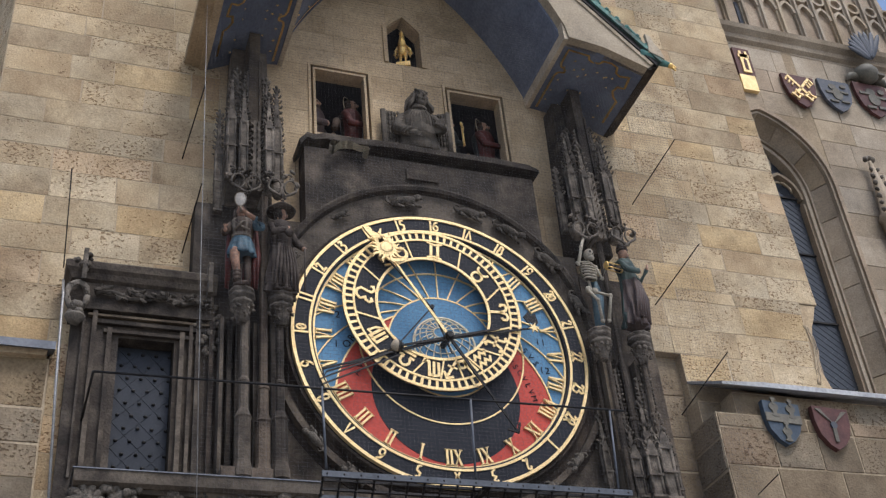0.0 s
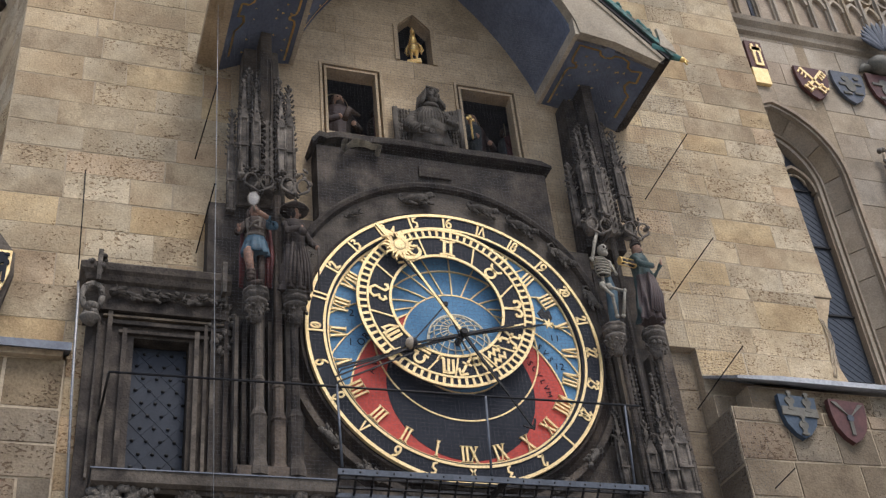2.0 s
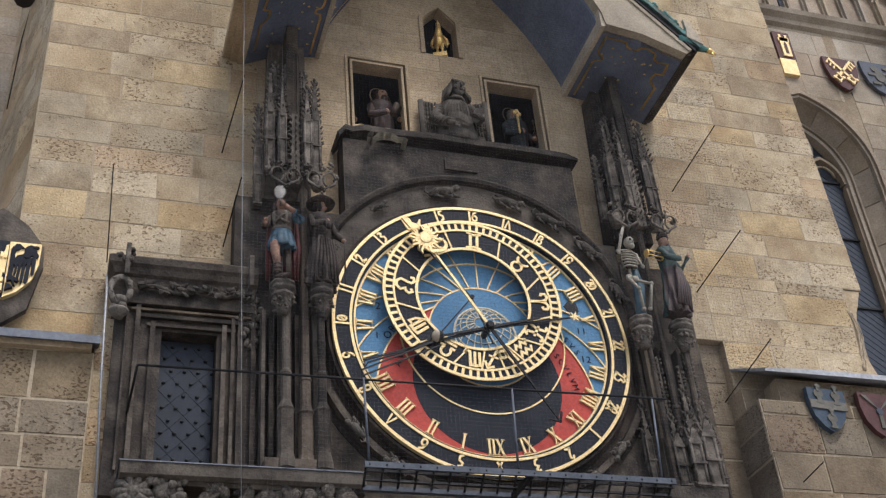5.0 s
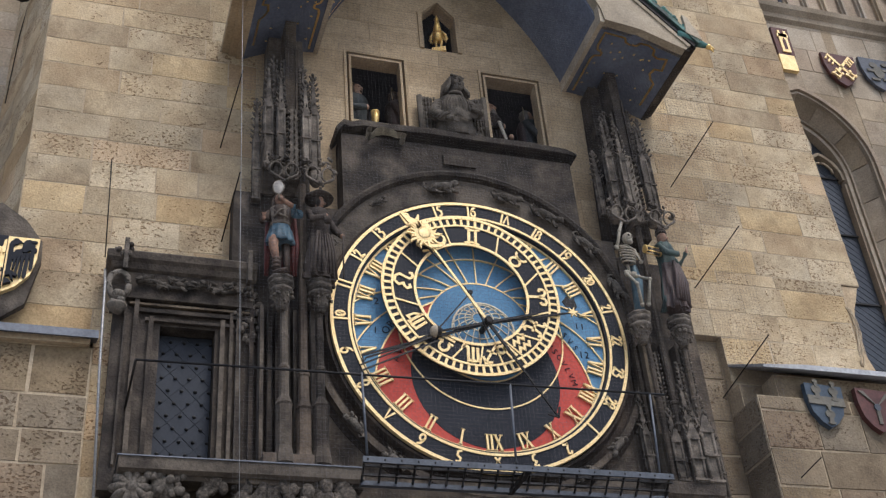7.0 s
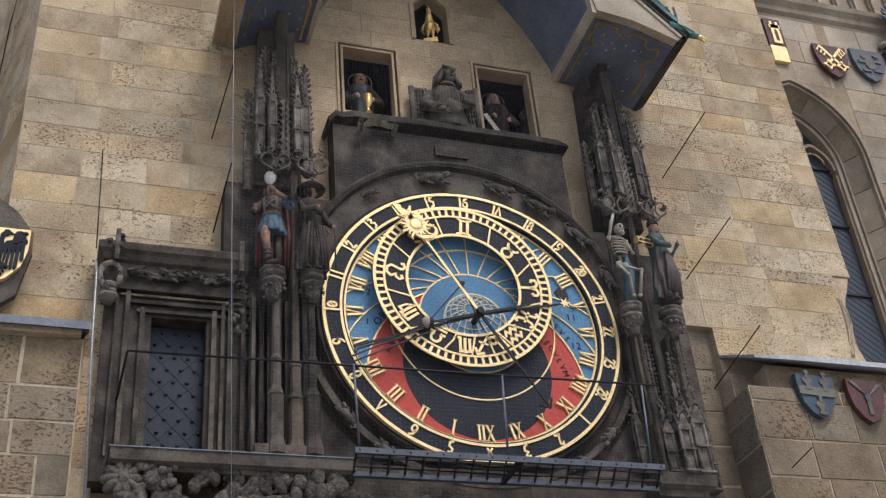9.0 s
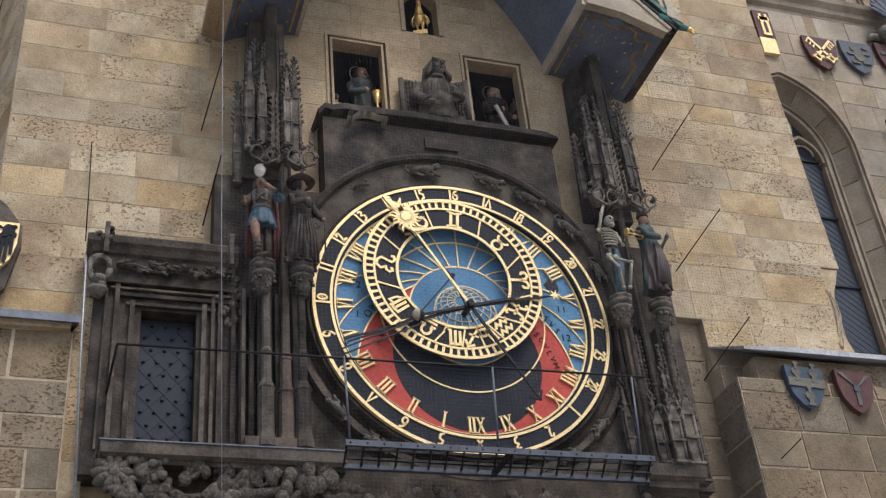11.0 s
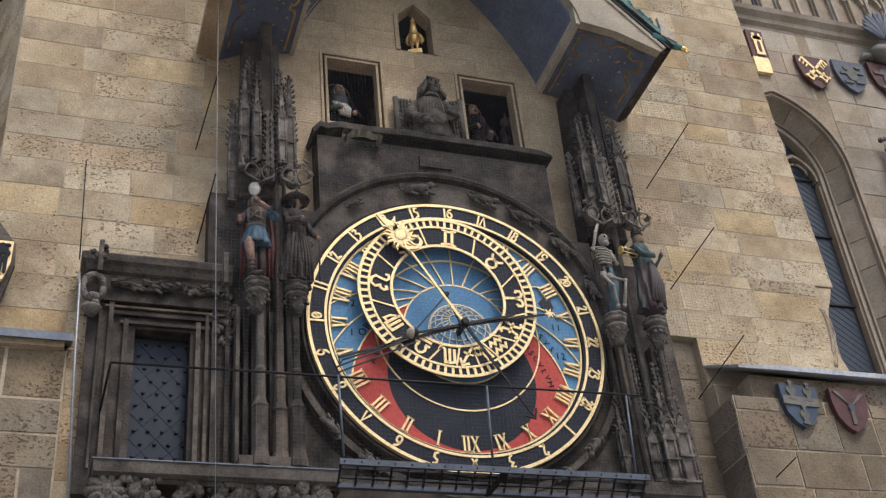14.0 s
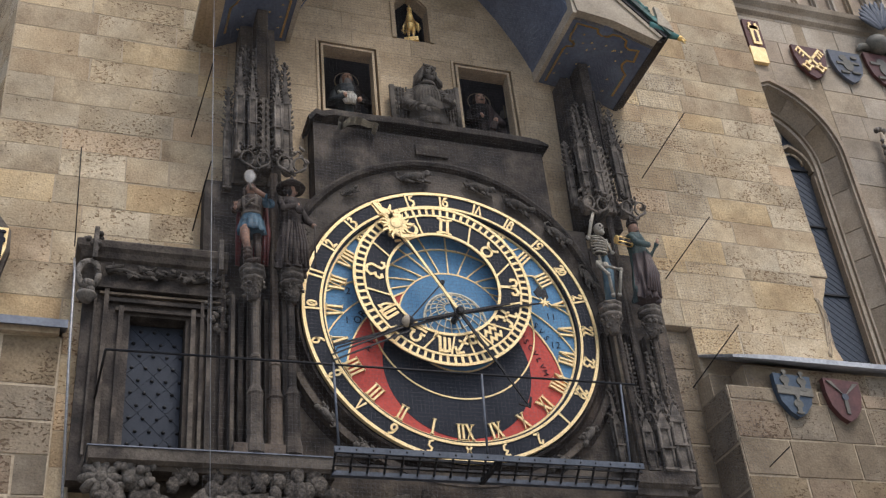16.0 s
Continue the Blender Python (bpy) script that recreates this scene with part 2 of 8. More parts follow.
def ball(bm, c, r, seg=12, mi=0, m=None):
    rx, ry, rz = r if isinstance(r, (list, tuple)) else (r, r, r)
    n = max(4, seg // 2)
    rows = []
    for i in range(1, n):
        t = math.pi * i / n
        row = []
        for k in range(seg):
            p = Vector((rx * math.sin(t) * math.cos(math.tau * k / seg), ry * math.sin(t) * math.sin(math.tau * k / seg), rz * math.cos(t)))
            row.append(bm.verts.new((m @ p if m else p) + Vector(c)))
        rows.append(row)
    pole = [bm.verts.new((m @ Vector((0, 0, s * rz)) if m else Vector((0, 0, s * rz))) + Vector(c)) for s in (1, -1)]
    for a, b in zip(rows, rows[1:]):
        for k in range(seg):
            quad(bm, a[k], b[k], b[(k + 1) % seg], a[(k + 1) % seg], mi).smooth = True
    for k in range(seg):
        for f in (bm.faces.new((pole[0], rows[0][k], rows[0][(k + 1) % seg])), bm.faces.new((pole[1], rows[-1][(k + 1) % seg], rows[-1][k]))):
            f.material_index, f.smooth = mi, True


def ring(bm, cx, cz, prof, seg=96, mi=0, a0=0.0, a1=360.0):
    """A moulding bent round (cx, cz): a closed profile of (radius, y) swept through the angles."""
    full = abs(a1 - a0) >= 359.9
    n = seg if full else seg + 1
    rows = []
    for k in range(n):
        a = radians(a0 + (a1 - a0) * k / seg)
        rows.append([bm.verts.new((cx + r * math.cos(a), y, cz + r * math.sin(a))) for r, y in prof])
    q = len(prof)
    for k in range(seg):
        a, b = rows[k], rows[(k + 1) % n]
        for j in range(q):
            quad(bm, a[j], a[(j + 1) % q], b[(j + 1) % q], b[j], mi)
    if not full:
        bm.faces.new(rows[0][::-1]).material_index = mi
        bm.faces.new(rows[-1]).material_index = mi


def sweep(bm, path, prof, mi=0):
    """A moulding along a level path of (x, y); profile of (out, z), out to the path's right."""
    rows = []
    P = [Vector((x, y)) for x, y in path]
    for i, p in enumerate(P):
        d0 = (P[i] - P[i - 1]).normalized() if i else (P[1] - P[0]).normalized()
        d1 = (P[i + 1] - P[i]).normalized() if i < len(P) - 1 else d0
        n0, n1 = Vector((d0.y, -d0.x)), Vector((d1.y, -d1.x))
        n = (n0 + n1).normalized()
        n /= max(0.3, n.dot(n0))
        rows.append([bm.verts.new((p.x + n.x * o, p.y + n.y * o, z)) for o, z in prof])
    q = len(prof)
    for a, b in zip(rows, rows[1:]):
        for j in range(q):
            quad(bm, a[j], b[j], b[(j + 1) % q], a[(j + 1) % q], mi)
    bm.faces.new(rows[0]).material_index = mi
    bm.faces.new(rows[-1][::-1]).material_index = mi


def ribbon(bm, pts, w, y0, y1, mi=0, closed=False):
    """A flat band along points (x, z), of width w, from y0 (front) to y1."""
    P = [Vector(p) for p in pts]
    n = len(P)
    ws = list(w) if isinstance(w, (list, tuple)) else [w] * n
    rows = []
    for i, p in enumerate(P):
        a = P[i - 1] if (i or closed) else p
        b = P[(i + 1) % n] if (i < n - 1 or closed) else p
        d0 = (p - a).normalized() if (p - a).length > 1e-9 else (b - p).normalized()
        d1 = (b - p).normalized() if (b - p).length > 1e-9 else d0
        nn = Vector((-(d0 + d1).y, (d0 + d1).x))
        nn = nn.normalized() if nn.length > 1e-6 else Vector((-d0.y, d0.x))
        s = ws[i] / 2 / max(0.5, nn.dot(Vector((-d0.y, d0.x))))
        rows.append([bm.verts.new((p.x + k * nn.x * s, y, p.y + k * nn.y * s)) for k, y in ((1, y0), (-1, y0), (-1, y1), (1, y1))])
    m = n if closed else n - 1
    for i in range(m):
        a, b = rows[i], rows[(i + 1) % n]
        for j in range(4):
            quad(bm, a[j], a[(j + 1) % 4], b[(j + 1) % 4], b[j], mi)
    if not closed:
        bm.faces.new(rows[0][::-1]).material_index = mi
        bm.faces.new(rows[-1]).material_index = mi


def rough(bm, amp, freq):
    """Carves a surface: moves its points by a noise."""
    for v in bm.verts:
        v.co += noise.noise_vector(v.co * freq) * amp


def mesh_of(name, bm, mats, bevel=0.0):
    if bevel:
        bmesh.ops.bevel(bm, geom=[e for e in bm.edges if e.is_manifold and e.calc_face_angle(0) > 0.6], offset=bevel, segments=1, affect="EDGES", clamp_overlap=True)
    bmesh.ops.recalc_face_normals(bm, faces=bm.faces)
    me = bpy.data.meshes.new(name)
    bm.to_mesh(me)
    bm.free()
    for m in (mats if isinstance(mats, (list, tuple)) else [mats]):
        me.materials.append(m)
    return me


def part(name, bm, mats, parent=None, label="", bevel=0.0):
    ob = new(name, mesh_of(name, bm, mats, bevel))
    ob.parent = parent
    return tagged(ob, label)


def thing(name, label, category, group="", kind="", at=(0, 0, 0)):
    ob = new(name)
    ob.location = at
    ob.empty_display_size = 0.1
    return tagged(ob, label, category, group, kind)


def solid(name, bm, mats, label, category, group="", kind="", bevel=0.0):
    return tagged(part(name, bm, mats, None, "", bevel), label, category, group, kind)


B = bmesh.new

# ---- large structure ----
WALL = 0.3          # face of the tower
CZ = 7.13           # height of the dial's centre


bm = B()
v = [bm.verts.new(p) for p in ((-1500, -1500, 0), (1500, -1500, 0), (1500, 1500, 0), (-1500, 1500, 0))]
quad(bm, *v)
solid("ground", bm, PAVING, "grey stone paving of the town square", "ground", kind="structure")


def masonry(name, label, x0, x1, z0, z1, y, mat, thick=0.7, course=(0.27, 0.37), length=(0.4, 1.0), seed=1, x1_top=None, proud=0.0035, gap=0.012, turn=None, holes=()):
    """A wall of coursed blocks: a mortar core and stones of their own that stand a little proud of it."""
    rnd = random.Random(seed)
    xt = x1 if x1_top is None else x1_top
    core = B()
    a = [(x0, z0), (x1, z0), (xt, z1), (x0, z1)]
    prism(core, a, y + 0.0015, y + thick)
    wall = solid(name, core, MORTAR, label, "wall", kind="structure")
    z = z0
    while z < z1 - 0.05:
        h = min(rnd.uniform(*course), z1 - z)
        if z1 - z - h < 0.15:
            h = z1 - z
        edge = x1 + (xt - x1) * (z - z0) / (z1 - z0)
        x = x0
        while x < edge - 0.01:
            w = rnd.uniform(*length)
            if edge - x - w < 0.25:
                w = edge - x
            s = B()
            p = rnd.uniform(0.2, 1.0) * proud
            box(s, -w / 2 + gap / 2, w / 2 - gap / 2, -p, 0.02, -h / 2 + gap / 2, h / 2 - gap / 2)
            j = rnd.uniform(0.002, 0.011)
            for vv in s.verts:
                vv.co.x += rnd.uniform(-j, j)
                vv.co.z += rnd.uniform(-j, j)
            if not any(x + w / 2 > hx0 and x + w / 2 < hx1 and z + h / 2 > hz0 and z + h / 2 < hz1 for hx0, hx1, hz0, hz1 in holes):
                ob = part("stone", s, mat, wall, bevel=0.003)
                ob.location = (x + w / 2, y, z + h / 2)
            else:
                s.free()
            x += w
        z += h
    if turn:
        wall.matrix_world = turn
    return wall


masonry("wall_tower_west", "ochre sandstone block wall of the tower with worn pitted stones", -4.235, -2.1, 4.9, 14.2, WALL, SAND, seed=4)
masonry("wall_tower_east", "ochre sandstone block wall of the tower beside the clock", 2.05, 4.735, 8.38, 14.2, WALL, SAND, seed=9, x1_top=4.60)
masonry("wall_tower_east_middle", "ochre sandstone blocks of the tower above the recess", 2.05, 4.46, 7.53, 8.38, WALL, SAND, seed=10, x1_top=4.50)
masonry("wall_tower_east_low", "ochre sandstone blocks of the tower above the lead ledge", 2.78, 4.5, 6.9, 7.53, WALL, SAND, seed=11)
# the west return of the tower, which runs back from the corner at a blunt angle
masonry("wall_tower_return", "weathered sandstone return of the tower in shade", -1.45, 0.0, 7.0, 14.2, 0.0, SAND, thick=0.3, seed=12, turn=pose(-4.235, WALL + 0.01, 0, 0, 0, -72))

# plain core of the tower behind the clock, round the room of the figures
bm = B()
box(bm, -2.1, 2.05, WALL + 0.004, 1.0, 0, 8.4)
box(bm, -2.1, 2.05, WALL + 0.17, 1.0, 8.4, 9.6)
box(bm, -2.1, 2.05, 1.9, 2.3, 0, 15.0)
box(bm, -4.2, -2.1, WALL + 0.1, 1.0, 0, 4.9)
solid("wall_core", bm, DARK, "blackened stone core of the tower behind the clock", "wall", kind="structure")


def gable_wall():
    """Smooth ashlar above the clock with two window openings and a pointed niche."""
    y0, y1 = WALL, WALL + 0.16
    wall = thing("wall_gable", "smooth tan ashlar wall with two openings and a niche", "wall", kind="structure")
    rnd = random.Random(3)
    zb, zt, nb, nt = 9.765, 10.80, 11.06, 11.60

    def block(x0, x1, z0, z1):
        s = B()
        g = 0.0015
        box(s, -(x1 - x0) / 2 + g, (x1 - x0) / 2 - g, -rnd.uniform(0, 0.0015), y1 - y0, -(z1 - z0) / 2 + g, (z1 - z0) / 2 - g)
        ob = part("ashlar_block", s, SMOOTH, wall, bevel=0.001)
        ob.location = ((x0 + x1) / 2, y0, (z0 + z1) / 2)

    def fill(x0, x1, z0, z1, rows):
        h = (z1 - z0) / rows
        for r in range(rows):
            x = x0
            while x < x1 - 0.001:
                w = rnd.uniform(0.45, 0.85)
                if x1 - x - w < 0.3:
                    w = x1 - x
                block(x, x + w, z0 + r * h, z0 + (r + 1) * h)
                x += w
    fill(-2.1, 2.05, 8.4, 9.5, 3)
    fill(-2.1, 2.05, 9.5, zb, 1)
    for a, b in ((-2.1, -1.12), (-0.46, 0.45), (1.16, 2.05)):
        fill(a, b, zb, zt, 3)
    fill(-2.1, 2.05, zt, nb, 1)
    for a, b in ((-2.1, -0.2), (0.2, 2.05)):
        fill(a, b, nb, nt, 2)
    s = B()
    prism(s, [(-0.2, nt), (0.0, nt + 0.22), (0.2, nt), (0.2, nt + 0.4), (-0.2, nt + 0.4)], y0, y1)
    part("niche_head", s, SMOOTH, wall)
    for a, b in ((-2.1, -0.2), (0.2, 2.05)):
        fill(a, b, nt, nt + 0.4, 1)
    fill(-2.1, 2.05, nt + 0.4, 14.2, 7)
    return wall


gable_wall()
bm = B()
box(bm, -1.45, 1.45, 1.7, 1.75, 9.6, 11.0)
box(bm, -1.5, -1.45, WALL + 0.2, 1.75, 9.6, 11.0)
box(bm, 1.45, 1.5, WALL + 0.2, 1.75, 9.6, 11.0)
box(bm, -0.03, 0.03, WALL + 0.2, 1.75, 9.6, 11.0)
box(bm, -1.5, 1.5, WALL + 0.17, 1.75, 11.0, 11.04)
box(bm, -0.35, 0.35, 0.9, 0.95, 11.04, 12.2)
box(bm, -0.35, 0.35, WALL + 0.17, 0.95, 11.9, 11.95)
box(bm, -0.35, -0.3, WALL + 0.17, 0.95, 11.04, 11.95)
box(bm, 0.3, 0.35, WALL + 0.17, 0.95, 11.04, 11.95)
solid("wall_chamber", bm, VOID, "walls of the figures' chamber, coloured dark as an unlit room", "wall", kind="structure")
# ---- the clock dial ----
PALEGOLD = material("pale_gilt_paint", [(0.60, 0.52, 0.36), (0.75, 0.67, 0.50)], 0.6, scale=9, bump=0.0, spread=0.0)
R_OUT, R_HOURS, R_CAP, R_EQ = 1.455, 1.235, 0.532, 0.811   # rims of the ring and plate; the plate's inner circles
LAT, OBL = radians(50.1), radians(23.44)


def at_dial(r, a, z=CZ):
    return (r * math.cos(radians(a)), z + r * math.sin(radians(a)))


def arc(cx, cz, r, a0, a1, n=48):
    return [(cx + r * math.cos(radians(a0 + (a1 - a0) * k / n)), cz + r * math.sin(radians(a0 + (a1 - a0) * k / n))) for k in range(n + 1)]


def circle3(a, b, c):
    """Centre and radius of the circle through three points."""
    (x1, y1), (x2, y2), (x3, y3) = a, b, c
    d = 2 * (x1 * (y2 - y3) + x2 * (y3 - y1) + x3 * (y1 - y2))
    ux = ((x1 * x1 + y1 * y1) * (y2 - y3) + (x2 * x2 + y2 * y2) * (y3 - y1) + (x3 * x3 + y3 * y3) * (y1 - y2)) / d
    uy = ((x1 * x1 + y1 * y1) * (x3 - x2) + (x2 * x2 + y2 * y2) * (x1 - x3) + (x3 * x3 + y3 * y3) * (x2 - x1)) / d
    return ux, uy, math.hypot(x1 - ux, y1 - uy)


def cap_glyph(bm, strokes, size, wide, r, a, y0, y1, inward=True, wscale=1.0):
    """Draws strokes (points in a cell 1 high) upright along the radius at the angle a; the cell's foot is at r when it points inwards."""
    t = radians(a)
    out = Vector((math.cos(t), math.sin(t)))
    side = Vector((math.sin(t), -math.cos(t)))
    for w, pts in strokes:
        q = []
        for x, z in pts:
            p = out * (r + z * size) + side * (x * size * wide)
            q.append((p.x, CZ + p.y))
        ribbon(bm, q, w * size * wscale, y0, y1)


def loop(cx, cz, rx, rz, a0=0, a1=360, n=14):
    return [(cx + rx * math.cos(radians(a0 + (a1 - a0) * k / n)), cz + rz * math.sin(radians(a0 + (a1 - a0) * k / n))) for k in range(n + 1)]


def roman(text):
    """Strokes of a Roman numeral whose feet point to the middle: thick stems, thin diagonals, serifs."""
    widths = {"I": 0.26, "V": 0.52, "X": 0.55}
    total = sum(widths[c] for c in text)
    x, out = -total / 2, []
    for c in text:
        w = widths[c]
        m = x + w / 2
        if c == "I":
            out += [(0.13, [(m, 0), (m, 1)]), (0.05, [(m - 0.12, 0.02), (m + 0.12, 0.02)]), (0.05, [(m - 0.12, 0.98), (m + 0.12, 0.98)])]
        if c == "V":
            out += [(0.14, [(m - 0.17, 1), (m, 0)]), (0.06, [(m + 0.18, 1), (m, 0)]), (0.05, [(m - 0.27, 0.98), (m - 0.06, 0.98)]), (0.05, [(m + 0.08, 0.98), (m + 0.27, 0.98)])]
        if c == "X":
            out += [(0.14, [(m - 0.19, 1), (m + 0.19, 0)]), (0.06, [(m + 0.19, 1), (m - 0.19, 0)]), (0.05, [(m - 0.28, 0.98), (m - 0.08, 0.98)]), (0.05, [(m + 0.08, 0.98), (m + 0.28, 0.98)]),
                    (0.05, [(m - 0.28, 0.02), (m - 0.08, 0.02)]), (0.05, [(m + 0.08, 0.02), (m + 0.28, 0.02)])]
        x += w
    return out


def old_digit(d):
    """Medieval numerals in a cell one high and about 0.6 wide."""
    k = 0.13
    return {
        "0": [(k, loop(0, 0.5, 0.2, 0.34)), (0.06, [(-0.15, 0.25), (0.15, 0.75)])],
        "1": [(k, [(0, -0.06), (0, 1.05)])],
        "2": [(k, [(-0.2, 0.72), (-0.05, 0.95), (0.15, 0.82), (0.05, 0.5), (-0.2, 0.08)]), (0.15, [(-0.22, 0.1), (0.0, 0.16), (0.24, 0.04)])],
        "3": [(k, [(-0.18, 0.85), (0.02, 0.95), (0.14, 0.78), (-0.06, 0.56), (0.17, 0.4), (0.1, 0.12), (-0.16, -0.02)])],
        "4": [(k, loop(0, 0.72, 0.17, 0.22)), (k, [(-0.13, 0.56), (0.2, 0.02)]), (k, [(0.13, 0.56), (-0.2, 0.02)])],
        "5": [(k, [(0.2, 0.95), (-0.08, 0.9), (-0.12, 0.62), (0.14, 0.46), (0.12, 0.14), (-0.14, 0.0)])],
        "6": [(k, [(0.2, 0.95), (-0.06, 0.78), (-0.19, 0.4)]), (k, loop(0, 0.3, 0.19, 0.26))],
        "7": [(k, [(-0.22, 0.04), (0.0, 0.94), (0.22, 0.04)])],
        "8": [(k, loop(0, 0.72, 0.15, 0.2)), (k, loop(0, 0.25, 0.19, 0.25))],
        "9": [(k, loop(0, 0.68, 0.19, 0.25)), (k, [(0.19, 0.66), (0.1, 0.25), (-0.16, 0.02)])],
    }[d]


def old_number(n):
    s = str(n)
    step = 0.42
    out = []
    for i, c in enumerate(s):
        o = (i - (len(s) - 1) / 2) * step
        out += [(w, [(x + o, z) for x, z in pts]) for w, pts in old_digit(c)]
    return out


ZODIAC = {
    "aries": [(0.13, [(0, 0.0), (0, 0.55), (-0.08, 0.86), (-0.26, 0.97), (-0.40, 0.86), (-0.40, 0.66), (-0.28, 0.6)]), (0.13, [(0, 0.55), (0.08, 0.86), (0.26, 0.97), (0.40, 0.86), (0.40, 0.66), (0.28, 0.6)])],
    "taurus": [(0.12, loop(0, 0.32, 0.25, 0.28)), (0.12, loop(0, 0.9, 0.3, 0.28, 180, 360))],
    "gemini": [(0.14, [(-0.16, 0.1), (-0.16, 0.9)]), (0.14, [(0.16, 0.1), (0.16, 0.9)]), (0.1, [(-0.36, 0.98), (0, 0.88), (0.36, 0.98)]), (0.1, [(-0.36, 0.02), (0, 0.12), (0.36, 0.02)])],
    "cancer": [(0.11, loop(-0.2, 0.66, 0.13, 0.13)), (0.11, loop(0.2, 0.34, 0.13, 0.13)), (0.11, [(-0.3, 0.75), (0.0, 0.95), (0.36, 0.78)]), (0.11, [(0.3, 0.25), (0.0, 0.05), (-0.36, 0.22)])],
    "leo": [(0.12, [(-0.18, 0.2), (-0.34, 0.12), (-0.42, 0.28), (-0.34, 0.45), (-0.2, 0.5), (-0.3, 0.75), (-0.14, 0.97), (0.12, 0.96), (0.26, 0.74), (0.16, 0.45), (0.1, 0.2), (0.22, 0.04), (0.4, 0.1), (0.4, 0.26)])],
    "virgo": [(0.13, [(-0.36, 0.9), (-0.3, 0.1)]), (0.13, [(-0.3, 0.85), (-0.12, 0.9), (-0.1, 0.1)]), (0.13, [(-0.1, 0.85), (0.08, 0.9), (0.1, 0.1)]), (0.1, [(0.1, 0.75), (0.34, 0.8), (0.3, 0.4), (0.05, 0.0)])],
    "libra": [(0.12, [(-0.36, 0.1), (0.36, 0.1)]), (0.12, [(-0.36, 0.35), (-0.12, 0.35)]), (0.12, loop(0, 0.6, 0.22, 0.28, 230, -50)), (0.12, [(0.12, 0.35), (0.36, 0.35)])],
    "scorpio": [(0.13, [(-0.36, 0.9), (-0.3, 0.1)]), (0.13, [(-0.3, 0.85), (-0.12, 0.9), (-0.1, 0.1)]), (0.13, [(-0.1, 0.85), (0.08, 0.9), (0.12, 0.15), (0.3, 0.05), (0.38, 0.25)])],
    "sagittarius": [(0.12, [(-0.34, 0.05), (0.3, 0.9)]), (0.12, [(-0.02, 0.92), (0.32, 0.94), (0.34, 0.55)]), (0.1, [(-0.3, 0.5), (0.1, 0.25)])],
    "capricorn": [(0.12, [(-0.36, 0.9), (-0.2, 0.3), (-0.05, 0.9), (0.05, 0.35)]), (0.12, loop(0.2, 0.32, 0.17, 0.2)), (0.1, [(0.05, 0.4), (-0.02, 0.05)])],
    "aquarius": [(0.12, [(-0.4, 0.6), (-0.22, 0.85), (-0.08, 0.6), (0.1, 0.85), (0.22, 0.6), (0.4, 0.85)]), (0.12, [(-0.4, 0.15), (-0.22, 0.4), (-0.08, 0.15), (0.1, 0.4), (0.22, 0.15), (0.4, 0.4)])],
    "pisces": [(0.13, [(-0.42, 0.85), (-0.34, 0.98), (-0.2, 0.9), (-0.12, 0.5), (-0.2, 0.1), (-0.34, 0.02), (-0.42, 0.15)]), (0.13, [(0.42, 0.85), (0.34, 0.98), (0.2, 0.9), (0.12, 0.5), (0.2, 0.1), (0.34, 0.02), (0.42, 0.15)]), (0.12, [(-0.3, 0.5), (0.3, 0.5)])],
}


def letters(name, text, size, x, y, z, turn, mat, parent, curve_r=0.0, extrude=0.001):
    """Writing in the built-in font, turned in the plane of the dial."""
    cu = bpy.data.curves.new(name, "FONT")
    cu.body, cu.size, cu.align_x, cu.align_y, cu.extrude = text, size, "CENTER", "CENTER", extrude
    tmp = new("writing", cu)
    me = bpy.data.meshes.new_from_object(tmp)
    bpy.data.objects.remove(tmp)
    me.materials.append(mat)
    ob = new(name, me)
    ob.parent = parent
    ob.matrix_basis = pose(x, y, z, 90, 0, 0) @ pose(0, 0, 0, 0, 0, turn)
    return ob


